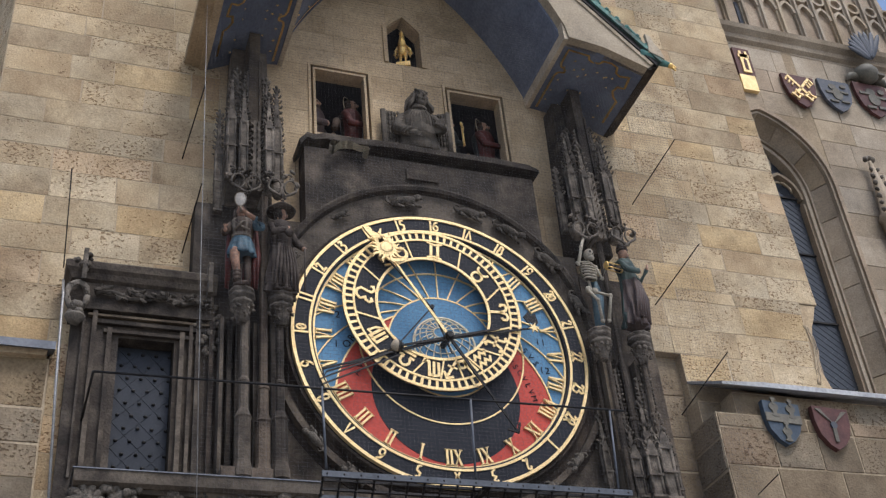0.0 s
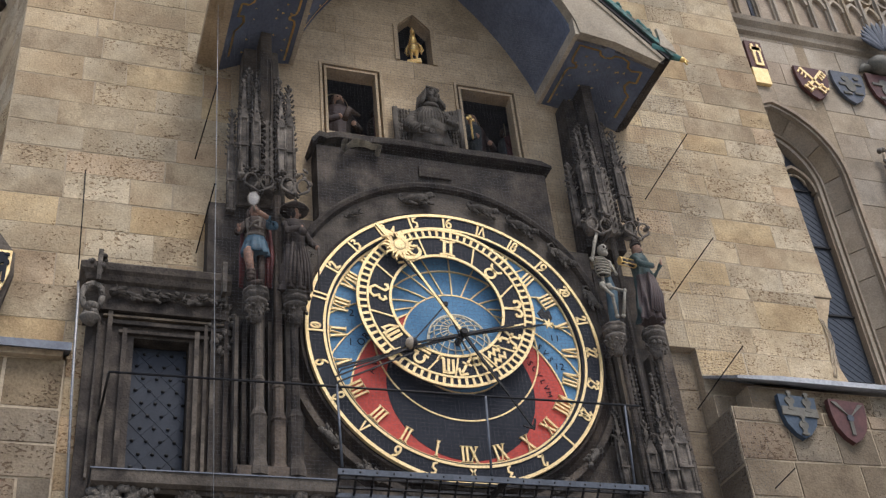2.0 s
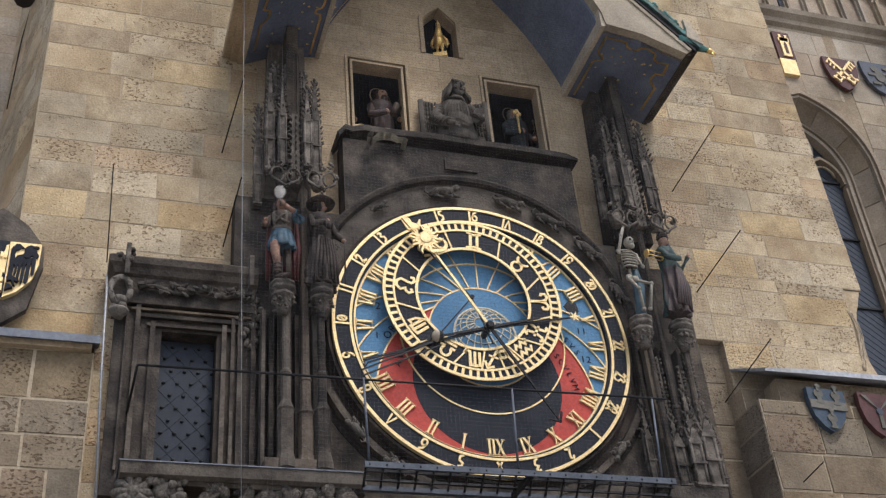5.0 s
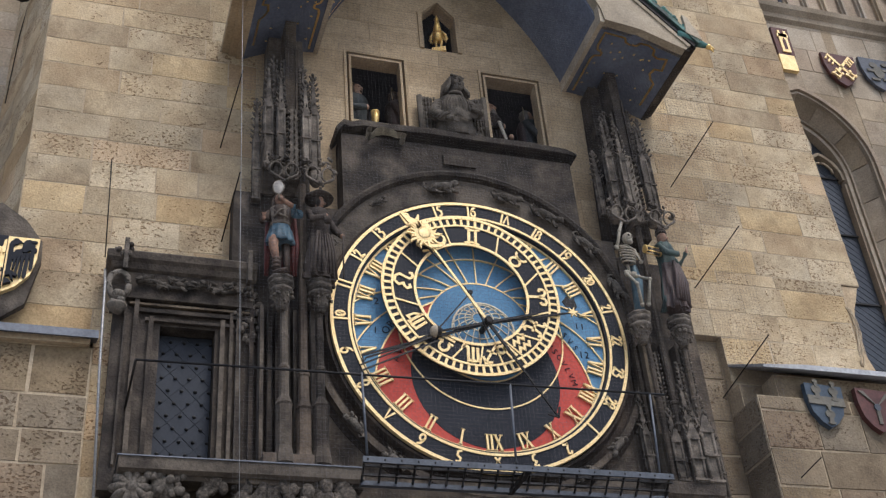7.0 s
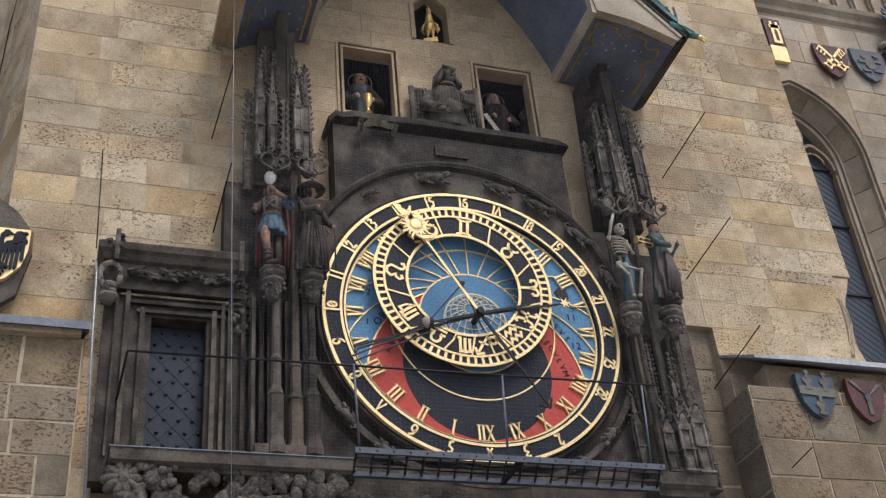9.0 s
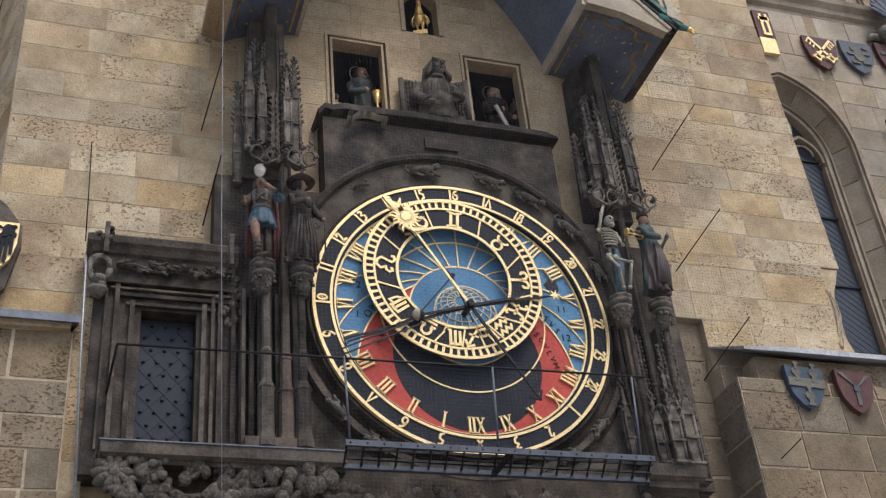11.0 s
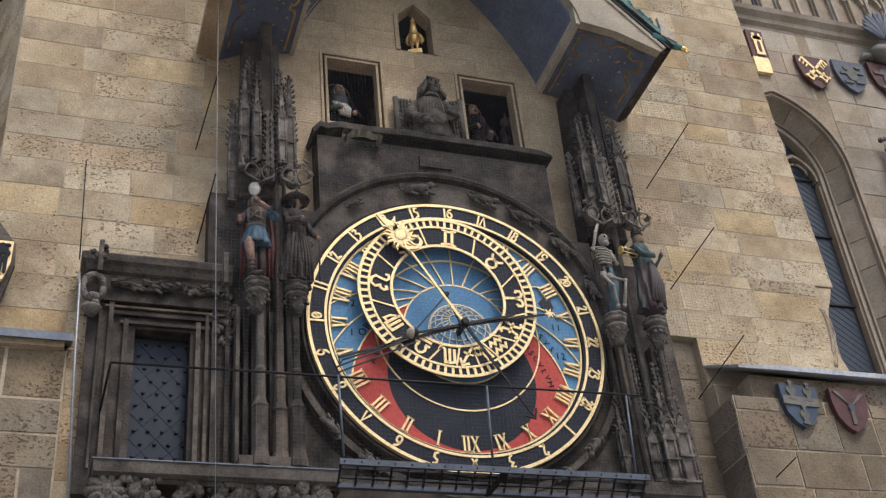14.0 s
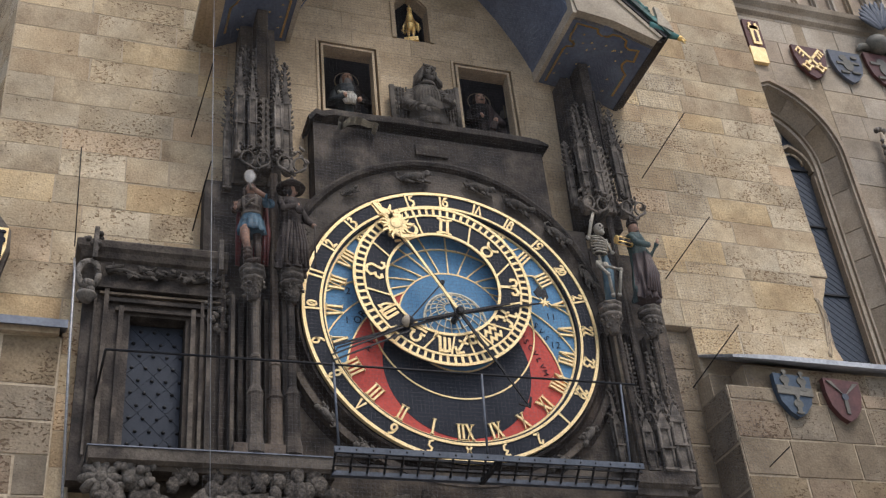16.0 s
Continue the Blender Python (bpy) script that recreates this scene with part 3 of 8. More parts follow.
def dial_plate():
    clock = thing("astronomical_dial", "painted astronomical dial in blue, red and black with gilded rings", "clock", at=(0, 0, 0))
    # backing and ring of the old hours
    bm = B()
    ring(bm, 0, CZ, [(R_OUT, -0.055), (R_OUT, 0.08), (1.255, 0.08), (1.255, -0.055)], 128)
    outer = part("hour_ring", bm, BLACK, clock, "black ring with gilded numerals")
    bm = B()
    ring(bm, 0, CZ, [(R_OUT + 0.004, -0.068), (R_OUT + 0.004, -0.02), (R_OUT - 0.026, -0.02), (R_OUT - 0.026, -0.068)], 128)
    part("outer_rim", bm, GOLD, outer, "gilded rim")
    bm = B()
    ring(bm, 0, CZ, [(1.296, -0.066), (1.296, -0.02), (1.272, -0.02), (1.272, -0.066)], 128)
    part("inner_rim", bm, GOLD, outer, "gilded rim")
    for n in range(1, 25):
        bm = B()
        cap_glyph(bm, old_number(n), 0.122, 1.02, 1.303, 90 - 15 * (n - 16), -0.064, -0.05, wscale=1.2)
        part("numeral", bm, GOLD, outer)
    # plate: day, twilight and night
    bm = B()
    ring(bm, 0, CZ, [(1.262, 0.0), (1.262, 0.06), (0.01, 0.06), (0.01, 0.0)], 128)
    plate = part("plate", bm, BLUE, clock, "blue painted day plate")
    hz, hr = -0.6775, 1.0567
    nz, nr = -0.4847, 0.7173

    def lens(cz, r, limit, n=160):
        """The part of a circle centred on the dial's upright axis that lies within the limit."""
        pts = []
        for k in range(n):
            a = math.tau * k / n
            x, z = r * math.cos(a), cz + r * math.sin(a)
            d = math.hypot(x, z)
            if d > limit:
                x, z = x * limit / d, z * limit / d
            pts.append((x, CZ + z))
        return pts
    bm = B()
    prism(bm, lens(hz, hr, 1.225), -0.003, 0.001)
    part("twilight_field", bm, RED, plate, "red painted field")
    bm = B()
    prism(bm, lens(nz, nr, 1.225), -0.006, 0.0)
    part("night_field", bm, BLACK, plate, "black painted field")
    bm = B()
    prism(bm, arc(0, CZ, R_CAP, 0, 357.5, 90), -0.009, 0.0)
    part("earth_field", bm, BLUE, plate)
    # gilt lines
    bm = B()
    y0, y1 = -0.014, 0.0
    ribbon(bm, arc(0, CZ, R_HOURS + 0.004, 0, 357, 119), 0.018, y0 - 0.006, y1, closed=True)
    ribbon(bm, arc(0, CZ, R_EQ, 0, 357, 119), 0.014, y0, y1, closed=True)
    ribbon(bm, arc(0, CZ, R_CAP, 0, 357, 119), 0.014, y0, y1, closed=True)
    for cz, r in ((hz, hr),):
        pts = [(x, z) for x, z in arc(0, CZ + cz, r, -40, 220, 160) if R_CAP < math.hypot(x, z - CZ) < 1.23]
        left, right = [p for p in pts if p[0] < 0], [p for p in pts if p[0] > 0]
        ribbon(bm, left, 0.015, y0, y1)
        ribbon(bm, right, 0.015, y0, y1)

    def crossing(dec):
        return math.acos(max(-1, min(1, -math.tan(LAT) * math.tan(dec))))
    radii = [(R_HOURS, crossing(OBL)), (R_EQ, crossing(0.0)), (R_CAP, crossing(-OBL))]
    for k in range(1, 12):
        f = 1 - k / 6
        p = [(r * math.sin(-h * f), r * math.cos(-h * f)) for r, h in radii]
        if k == 6:
            ribbon(bm, [(0, CZ + R_CAP), (0, CZ + R_HOURS)], 0.012, y0, y1)
            continue
        cx, cz, r = circle3(*p)
        a = [math.degrees(math.atan2(z - cz, x - cx)) for x, z in (p[0], p[2])]
        d = (a[1] - a[0] + 180) % 360 - 180
        ribbon(bm, arc(cx, CZ + cz, r, a[0], a[0] + d, 24), 0.012, y0, y1)
    part("gilt_line_net", bm, GOLD, plate, "thin gilded hour lines and circles")
    # globe in the middle: meridians and parallels of a ball whose pole leans to the front
    bm = B()
    gx, gz, gr = 0.02, CZ + 0.0, 0.31
    ribbon(bm, arc(gx, gz, gr, 0, 354, 59), 0.014, -0.021, -0.008, closed=True)
    lean = Matrix.Rotation(radians(-14), 3, "Y") @ Matrix.Rotation(radians(60), 3, "X")

    def on_globe(lat, lon):
        return lean @ Vector((math.cos(lat) * math.cos(lon), math.cos(lat) * math.sin(lon), math.sin(lat)))

    def globe_line(points):
        """Draws the runs of the line that lie on the near half of the ball."""
        run = []
        for p in points + [None]:
            if p is not None and p.y < -0.02:
                run.append((gx + gr * 0.985 * p.x, gz + gr * 0.985 * p.z))
            else:
                if len(run) > 2:
                    ribbon(bm, run, 0.0085, -0.018, -0.008)
                run = []
    for k in range(20):
        globe_line([on_globe(radians(78 - 6 * q), math.tau * k / 20) for q in range(24)])
    for lat in (78, 62, 45, 25, 5, -15, -35):
        globe_line([on_globe(radians(lat), math.tau * q / 60) for q in range(61)])
    part("globe_net", bm, PALEGOLD, plate, "pale painted globe with meridians")
    names = ["XII", "I", "II", "III", "IIII", "V", "VI", "VII", "VIII", "IX", "X", "XI"]
    for k in range(24):
        bm = B()
        cap_glyph(bm, roman(names[k % 12]), 0.155, 1.0, 1.068, -90 - 15 * k, -0.026, -0.004, wscale=0.95)
        part("roman_numeral", bm, GOLD, plate)
    for n in (1, 2, 11, 12):
        a = radians(184.8 - 17.6 * (n - 1))
        for i, c in enumerate(str(n)):
            letters("small_number", c, 0.10, 1.032 * math.cos(a) + 0.058 * (i - (len(str(n)) - 1) / 2), -0.004, CZ + 1.032 * math.sin(a), 0, INK, plate)
    for word, r, cz, a0, step, size, flip in (("ORTVS", 1.105, hz, 147, -4.3, 0.10, 0), ("OCCASVS", 1.105, hz, 57.4, -4.2, 0.085, 0), ("AVRORA", 0.90, hz, 160, -5.5, 0.085, 0), ("CREPVSCVLVM", 0.89, hz, 59.4, -4.6, 0.085, 0)):
        for i, c in enumerate(word):
            a = a0 + step * i
            letters("letter", c, size, r * math.cos(radians(a)), -0.008, CZ + cz + r * math.sin(radians(a)), a - 90, INK, plate)
    return clock


dial_plate()

# the zodiac ring, eccentric on the dial and standing off it
ZX, ZZ, ZR = -0.104, CZ + 0.336, 0.884
Y_ZOD = -0.13


def zodiac_ring():
    zod = thing("zodiac_ring", "gilded and black eccentric zodiac ring with signs", "clock part")
    bm = B()
    ring(bm, ZX, ZZ, [(ZR, Y_ZOD), (ZR, Y_ZOD + 0.02), (0.548, Y_ZOD + 0.02), (0.548, Y_ZOD)], 128)
    part("ring_plate", bm, BLACK, zod, "black ring plate")
    for r, w in ((ZR - 0.012, 0.028), (ZR - 0.105, 0.02), (0.56, 0.026)):
        bm = B()
        ribbon(bm, arc(ZX, ZZ, r, 0, 357, 119), w, Y_ZOD - 0.012, Y_ZOD + 0.004, closed=True)
        part("rim", bm, GOLD, zod)
    for k in range(72):
        bm = B()
        a = 5 * k + 2.5
        ribbon(bm, [(ZX + r * math.cos(radians(a)), ZZ + r * math.sin(radians(a))) for r in (ZR - 0.098, ZR - 0.018)], 0.026, Y_ZOD - 0.009, Y_ZOD + 0.002)
        part("tick", bm, GOLD, zod)
    # dividers run towards the dial's centre; the signs stand between them
    axis = math.degrees(math.atan2(ZZ - CZ, ZX))
    names = list(ZODIAC)
    stops = []
    for k in range(13):
        ang = radians(axis - 90 - 30 * k)
        d = Vector((math.cos(ang), math.sin(ang)))
        c = Vector((ZX, ZZ - CZ))
        hits = []
        for rr in (0.56, ZR - 0.105):
            bq = d.dot(c)
            t = bq + math.sqrt(bq * bq - c.dot(c) + rr * rr)
            hits.append(d * t)
        stops.append(hits)
        if k < 12:
            bm = B()
            ribbon(bm, [(h.x, CZ + h.y) for h in hits], 0.016, Y_ZOD - 0.01, Y_ZOD + 0.002)
            part("divider", bm, GOLD, zod)
    # the signs run against the clock from the spring point
    order = ["aries", "taurus", "gemini", "cancer", "leo", "virgo", "libra", "scorpio", "sagittarius", "capricorn", "aquarius", "pisces"]
    for k in range(12):
        mid = (stops[k][0] + stops[k][1] + stops[k + 1][0] + stops[k + 1][1]) / 4
        a = math.degrees(math.atan2(mid.y - (ZZ - CZ), mid.x - ZX))
        sign = order[(-1 - k) % 12]
        t = radians(a)
        out, side = Vector((math.cos(t), math.sin(t))), Vector((math.sin(t), -math.cos(t)))
        bm = B()
        size = 0.185
        for w, pts in ZODIAC[sign]:
            q = []
            for x, z in pts:
                p = Vector((ZX, ZZ)) + out * (0.668 + (z - 0.5) * size) + side * (x * size * 1.15)
                q.append((p.x, p.y))
            ribbon(bm, q, 1.1 * w * size, Y_ZOD - 0.01, Y_ZOD + 0.002)
        part("zodiac_sign", bm, GOLD, zod)
    return zod


zodiac_ring()


MOON_RODS = [((-0.512, 0.763), (-0.144, 0.301)), ((-0.144, 0.301), (0.02, -0.18)), ((-0.144, 0.301), (-0.527, -0.175)), ((-0.56, -0.22), (-1.238, -0.569)), ((-0.50, -0.25), (-1.22, -0.62)), ((-0.45, 0.76), (-0.2, 0.35))]


def clock_pointers():
    """Three pointers on one arbor: sun, moon and star."""
    y = Y_ZOD - 0.06
    hub = thing("clock_arbor", "dark iron arbor at the middle of the dial", "clock part", at=(0, 0, 0))
    bm = B()
    tube(bm, [(0, 0.0, CZ), (0, y - 0.02, CZ)], 0.03, 12)
    part("shaft", bm, IRON, hub)
    bm = B()
    tube(bm, [(0, y - 0.02, CZ), (0, y - 0.05, CZ)], [0.045, 0.03], 12)
    part("nut", bm, IRON, hub)

    def at(r, a):
        return (r * math.cos(radians(a)), CZ + r * math.sin(radians(a)))
    s = thing("sun_pointer", "gilded sun pointer with a small gold index and dark tail", "clock pointer")
    A = 121.5
    bm = B()
    ribbon(bm, [at(0.0, A), at(1.02, A)], [0.03, 0.018], y - 0.008, y + 0.006)
    part("gilded_rod", bm, GOLD, s)
    bm = B()
    ribbon(bm, [at(0.0, A + 180), at(1.04, A + 180), at(1.1, A + 180)], [0.03, 0.016, 0.016], y - 0.008, y + 0.006)
    ribbon(bm, [at(1.03, A + 176), at(1.1, A + 180), at(1.03, A + 184)], 0.02, y - 0.008, y + 0.006)
    part("tail", bm, IRON, s, "dark iron tail")
    bm = B()
    c = at(1.07, A)
    n = 20
    lathe(bm, (c[0], y - 0.012, c[1]), [(0.06, 0.0), (0.06, 0.018), (0.045, 0.021), (0.008, 0.022)], 24, m=Matrix.Rotation(radians(90), 3, "X"))
    disc_part = part("sun_disc", bm, GOLD, s, "gilded sun with pointed rays")
    for k in range(n):
        bm = B()
        a, r = 360 * k / n + 4, (0.185 if k % 2 == 0 else 0.145)
        ribbon(bm, [(c[0] + q * math.cos(radians(a + w)), c[1] + q * math.sin(radians(a + w))) for q, w in ((0.03, 0), (0.08, 5), (r - 0.03, -4), (r, 3))], [0.02, 0.03, 0.016, 0.004], y - 0.03, y - 0.012)
        part("ray", bm, GOLD, disc_part)
    bm = B()
    ribbon(bm, [(c[0] + 0.13 * math.cos(radians(q)) + 0.075, c[1] + 0.085 * math.sin(radians(q)) - 0.045) for q in range(-150, 75, 15)], [0.012, 0.02, 0.028, 0.034, 0.038, 0.04, 0.04, 0.038, 0.036, 0.034, 0.03, 0.026, 0.02, 0.014, 0.01], y - 0.022, y - 0.006)
    part("crescent", bm, GOLD, s, "gilded crescent hook")
    bm = B()
    ribbon(bm, [at(1.14, A), at(1.19, A + 0.4), at(1.24, A + 1.4), at(1.30, A + 2.4), at(1.375, A + 3.0)], [0.06, 0.085, 0.075, 0.04, 0.018], y - 0.03, y - 0.005)
    ribbon(bm, [at(1.20, A - 0.6), at(1.25, A - 2.2), at(1.28, A - 3.4)], [0.04, 0.028, 0.014], y - 0.025, y - 0.005)
    ribbon(bm, [at(1.2, A + 2), at(1.235, A + 4.5)], [0.035, 0.016], y - 0.025, y - 0.005)
    part("index", bm, GOLD, s, "gilded pointing index")
    m = thing("moon_pointer", "dark moon pointer with a half silvered ball", "clock pointer")
    A2 = 196.5
    y2 = y + 0.02
    bm = B()
    ribbon(bm, [at(-0.55, A2), at(0.0, A2), at(0.5, A2)], [0.018, 0.03, 0.018], y2 - 0.006, y2 + 0.006)
    part("iron_rod", bm, IRON, m)
    for pts in MOON_RODS:
        bm = B()
        ribbon(bm, [(x, CZ + z) for x, z in pts], 0.013, y2 - 0.02, y2 - 0.008)
        part("thin_rod", bm, IRON, m)
    bm = B()
    tube(bm, [(-0.144, y2 - 0.04, CZ + 0.301), (-0.144, y2, CZ + 0.301)], 0.022, 10)
    part("joint", bm, IRON, m)
    bm = B()
    c = at(0.53, A2)
    ball(bm, (c[0], y2 - 0.01, c[1]), 0.058, 20)
    for f in bm.faces:
        f.material_index = 1 if f.calc_center_median().x < c[0] else 0
    part("moon_ball", bm, [IRON, CREAM], m, "half black and half silver ball")
    st = thing("star_pointer", "dark star pointer with a small gilded star", "clock pointer")
    A3 = 13.5
    y3 = y + 0.035
    bm = B()
    ribbon(bm, [at(0.0, A3 + 180), at(1.28, A3 + 187)], [0.03, 0.016], y3 - 0.006, y3 + 0.006)
    ribbon(bm, [at(0.0, A3), at(0.9, A3)], [0.03, 0.014], y3 - 0.006, y3 + 0.006)
    ribbon(bm, [at(0.45, A3 + 180), at(0.9, A3 + 188), at(1.26, A3 + 188.5), at(1.30, A3 + 190), at(1.28, A3 + 186.4)], 0.014, y3 - 0.006, y3 + 0.006)
    part("iron_rod", bm, IRON, st)
    # flat dark bird-like outline just above the star
    bm = B()
    prism(bm, [(0.80, CZ + 0.33), (0.86, CZ + 0.40), (0.88, CZ + 0.35), (0.93, CZ + 0.38), (0.95, CZ + 0.28), (0.91, CZ + 0.22), (0.88, CZ + 0.28), (0.84, CZ + 0.27)], y3 - 0.006, y3 + 0.006)
    part("iron_bird", bm, IRON, st, "dark bird-shaped piece")
    bm = B()
    c = at(0.92, A3)
    prism(bm, [(c[0] + (0.06 if k % 2 == 0 else 0.024) * math.cos(radians(30 * k + 12)), c[1] + (0.06 if k % 2 == 0 else 0.024) * math.sin(radians(30 * k + 12))) for k in range(12)], y3 - 0.014, y3 + 0.006)
    part("star", bm, GOLD, st, "small gilded star")


clock_pointers()
# ---- stone case round the dial ----
def arch_bits():
    case = thing("clock_surround", "blackened carved stone surround with a round moulded frame", "clock surround", kind="structure")
    bm = B()
    ring(bm, 0, CZ, [(1.72, 0.09), (1.72, 0.3), (1.455, 0.3), (1.458, 0.0), (1.48, -0.03), (1.50, -0.03), (1.515, 0.06), (1.54, 0.09)], 128)
    part("round_moulding", bm, DARK, case)
    bm = B()
    prism(bm, arc(0, CZ + 0.1, 1.80, 0, 354, 59), 0.14, 0.29)
    part("carved_ground", bm, DARK, case)
    bm = B()
    ring(bm, 0, CZ + 0.25, [(1.66, 0.0), (1.66, 0.2), (1.555, 0.2), (1.55, 0.05), (1.575, 0.03), (1.59, -0.02), (1.625, -0.035), (1.65, -0.025)], 64, 0, 2, 178)
    part("hood_moulding", bm, DARK, case)
    bm = B()
    prism(bm, arc(0, CZ + 0.25, 1.575, 2, 178, 48) + arc(0, CZ, 1.50, 174, 6, 48), 0.035, 0.085)
    part("carved_band", bm, DARK, case)
    bm = B()
    ring(bm, 0, CZ, [(1.66, -0.01), (1.66, 0.2), (1.60, 0.2), (1.60, -0.01)], 64, 0, 180, 360)
    part("lower_moulding", bm, DARK, case)
    # spandrel slab with a round opening
    for s in (-1, 1):
        bm = B()
        pts = arc(0, CZ, 1.66, 90, 90 + s * 180, 40)
        prism(bm, pts + [(-1.62 * s, CZ - 1.75), (-1.62 * s, 8.45), (-1.24 * s, 8.45), (-1.24 * s, 9.2), (0, 9.2)], 0.1, 0.3)
        part("spandrel", bm, DARK, case)
    return case


arch_bits()


def ledge():
    """The sloping shelf over the dial, below the figure windows."""
    sh = thing("ledge", "blackened stone ledge with a sloping lead-dark top", "ledge", kind="structure")
    bm = B()
    pts = [p for p in arc(0, CZ + 0.25, 1.62, 38, 142, 30)]
    prism(bm, [(1.25, 9.40), (1.25, 8.35)] + pts + [(-1.27, 8.35), (-1.27, 9.40)], 0.05, WALL)
    part("frieze", bm, DARK, sh)
    bm = B()
    v = [(-1.335, 9.42), (-1.25, 9.53), (-1.18, 9.51), (-1.05, 9.555), (-0.8, 9.545), (-0.3, 9.57), (0.3, 9.56), (0.8, 9.565), (1.2, 9.54), (1.315, 9.49), (1.315, 9.46), (1.2, 9.475), (0.8, 9.49), (0.3, 9.485), (-0.3, 9.49), (-0.8, 9.47), (-1.05, 9.48), (-1.18, 9.44), (-1.25, 9.46), (-1.32, 9.36)]
    prism(bm, v, -0.02, WALL)
    part("top_slab", bm, DARK, sh, bevel=0.008)
    bm = B()
    box(bm, -0.20, 0.15, 0.02, 0.06, 9.14, 9.27)
    part("tablet", bm, DARK, sh, bevel=0.006)
    return sh


ledge()


def window_trim(x0, x1, z0, z1, name):
    """A moulded stone frame round an opening."""
    w = thing(name, "moulded stone window frame of an open dark window", "window", kind="structure")
    for i, (o, d, th) in enumerate(((0.055, 0.02, 0.03), (0.0, 0.012, 0.028))):
        for nm, a in (("frame_left", (x0 - o, x0 - o + th, z0 - o, z1 + o)), ("frame_right", (x1 + o - th, x1 + o, z0 - o, z1 + o)), ("frame_head", (x0 - o + th, x1 + o - th, z1 + o - th, z1 + o)), ("frame_sill", (x0 - o + th, x1 + o - th, z0 - o, z0 - o + th))):
            bm = B()
            box(bm, a[0], a[1], WALL - d, WALL + 0.1, a[2], a[3])
            part(nm, bm, SMOOTH, w, bevel=0.005)
    # deep reveal
    for nm, a in (("reveal_left", (x0 - 0.06, x0, z0 - 0.06, z1 + 0.06)), ("reveal_right", (x1, x1 + 0.06, z0 - 0.06, z1 + 0.06)), ("reveal_head", (x0, x1, z1, z1 + 0.06)), ("reveal_sill", (x0, x1, z0 - 0.06, z0))):
        bm = B()
        box(bm, a[0], a[1], WALL + 0.1, WALL + 0.2, a[2], a[3])
        part(nm, bm, SMOOTH, w)


window_trim(-1.095, -0.485, 9.80, 10.775, "window_1")
window_trim(0.475, 1.135, 9.79, 10.775, "window_2")


def niche():
    n = thing("niche_1", "pointed stone niche frame above the windows", "niche", kind="structure")
    bm = B()
    ribbon(bm, [(-0.225, 11.05), (-0.225, 11.62), (-0.12, 11.74), (0.0, 11.86), (0.12, 11.74), (0.225, 11.62), (0.225, 11.05)], 0.05, WALL - 0.025, WALL + 0.1)
    part("niche_frame", bm, SMOOTH, n, bevel=0.005)
    bm = B()
    box(bm, -0.2, 0.2, WALL + 0.02, 0.9, 11.02, 11.055)
    part("niche_floor", bm, SMOOTH, n)


niche()


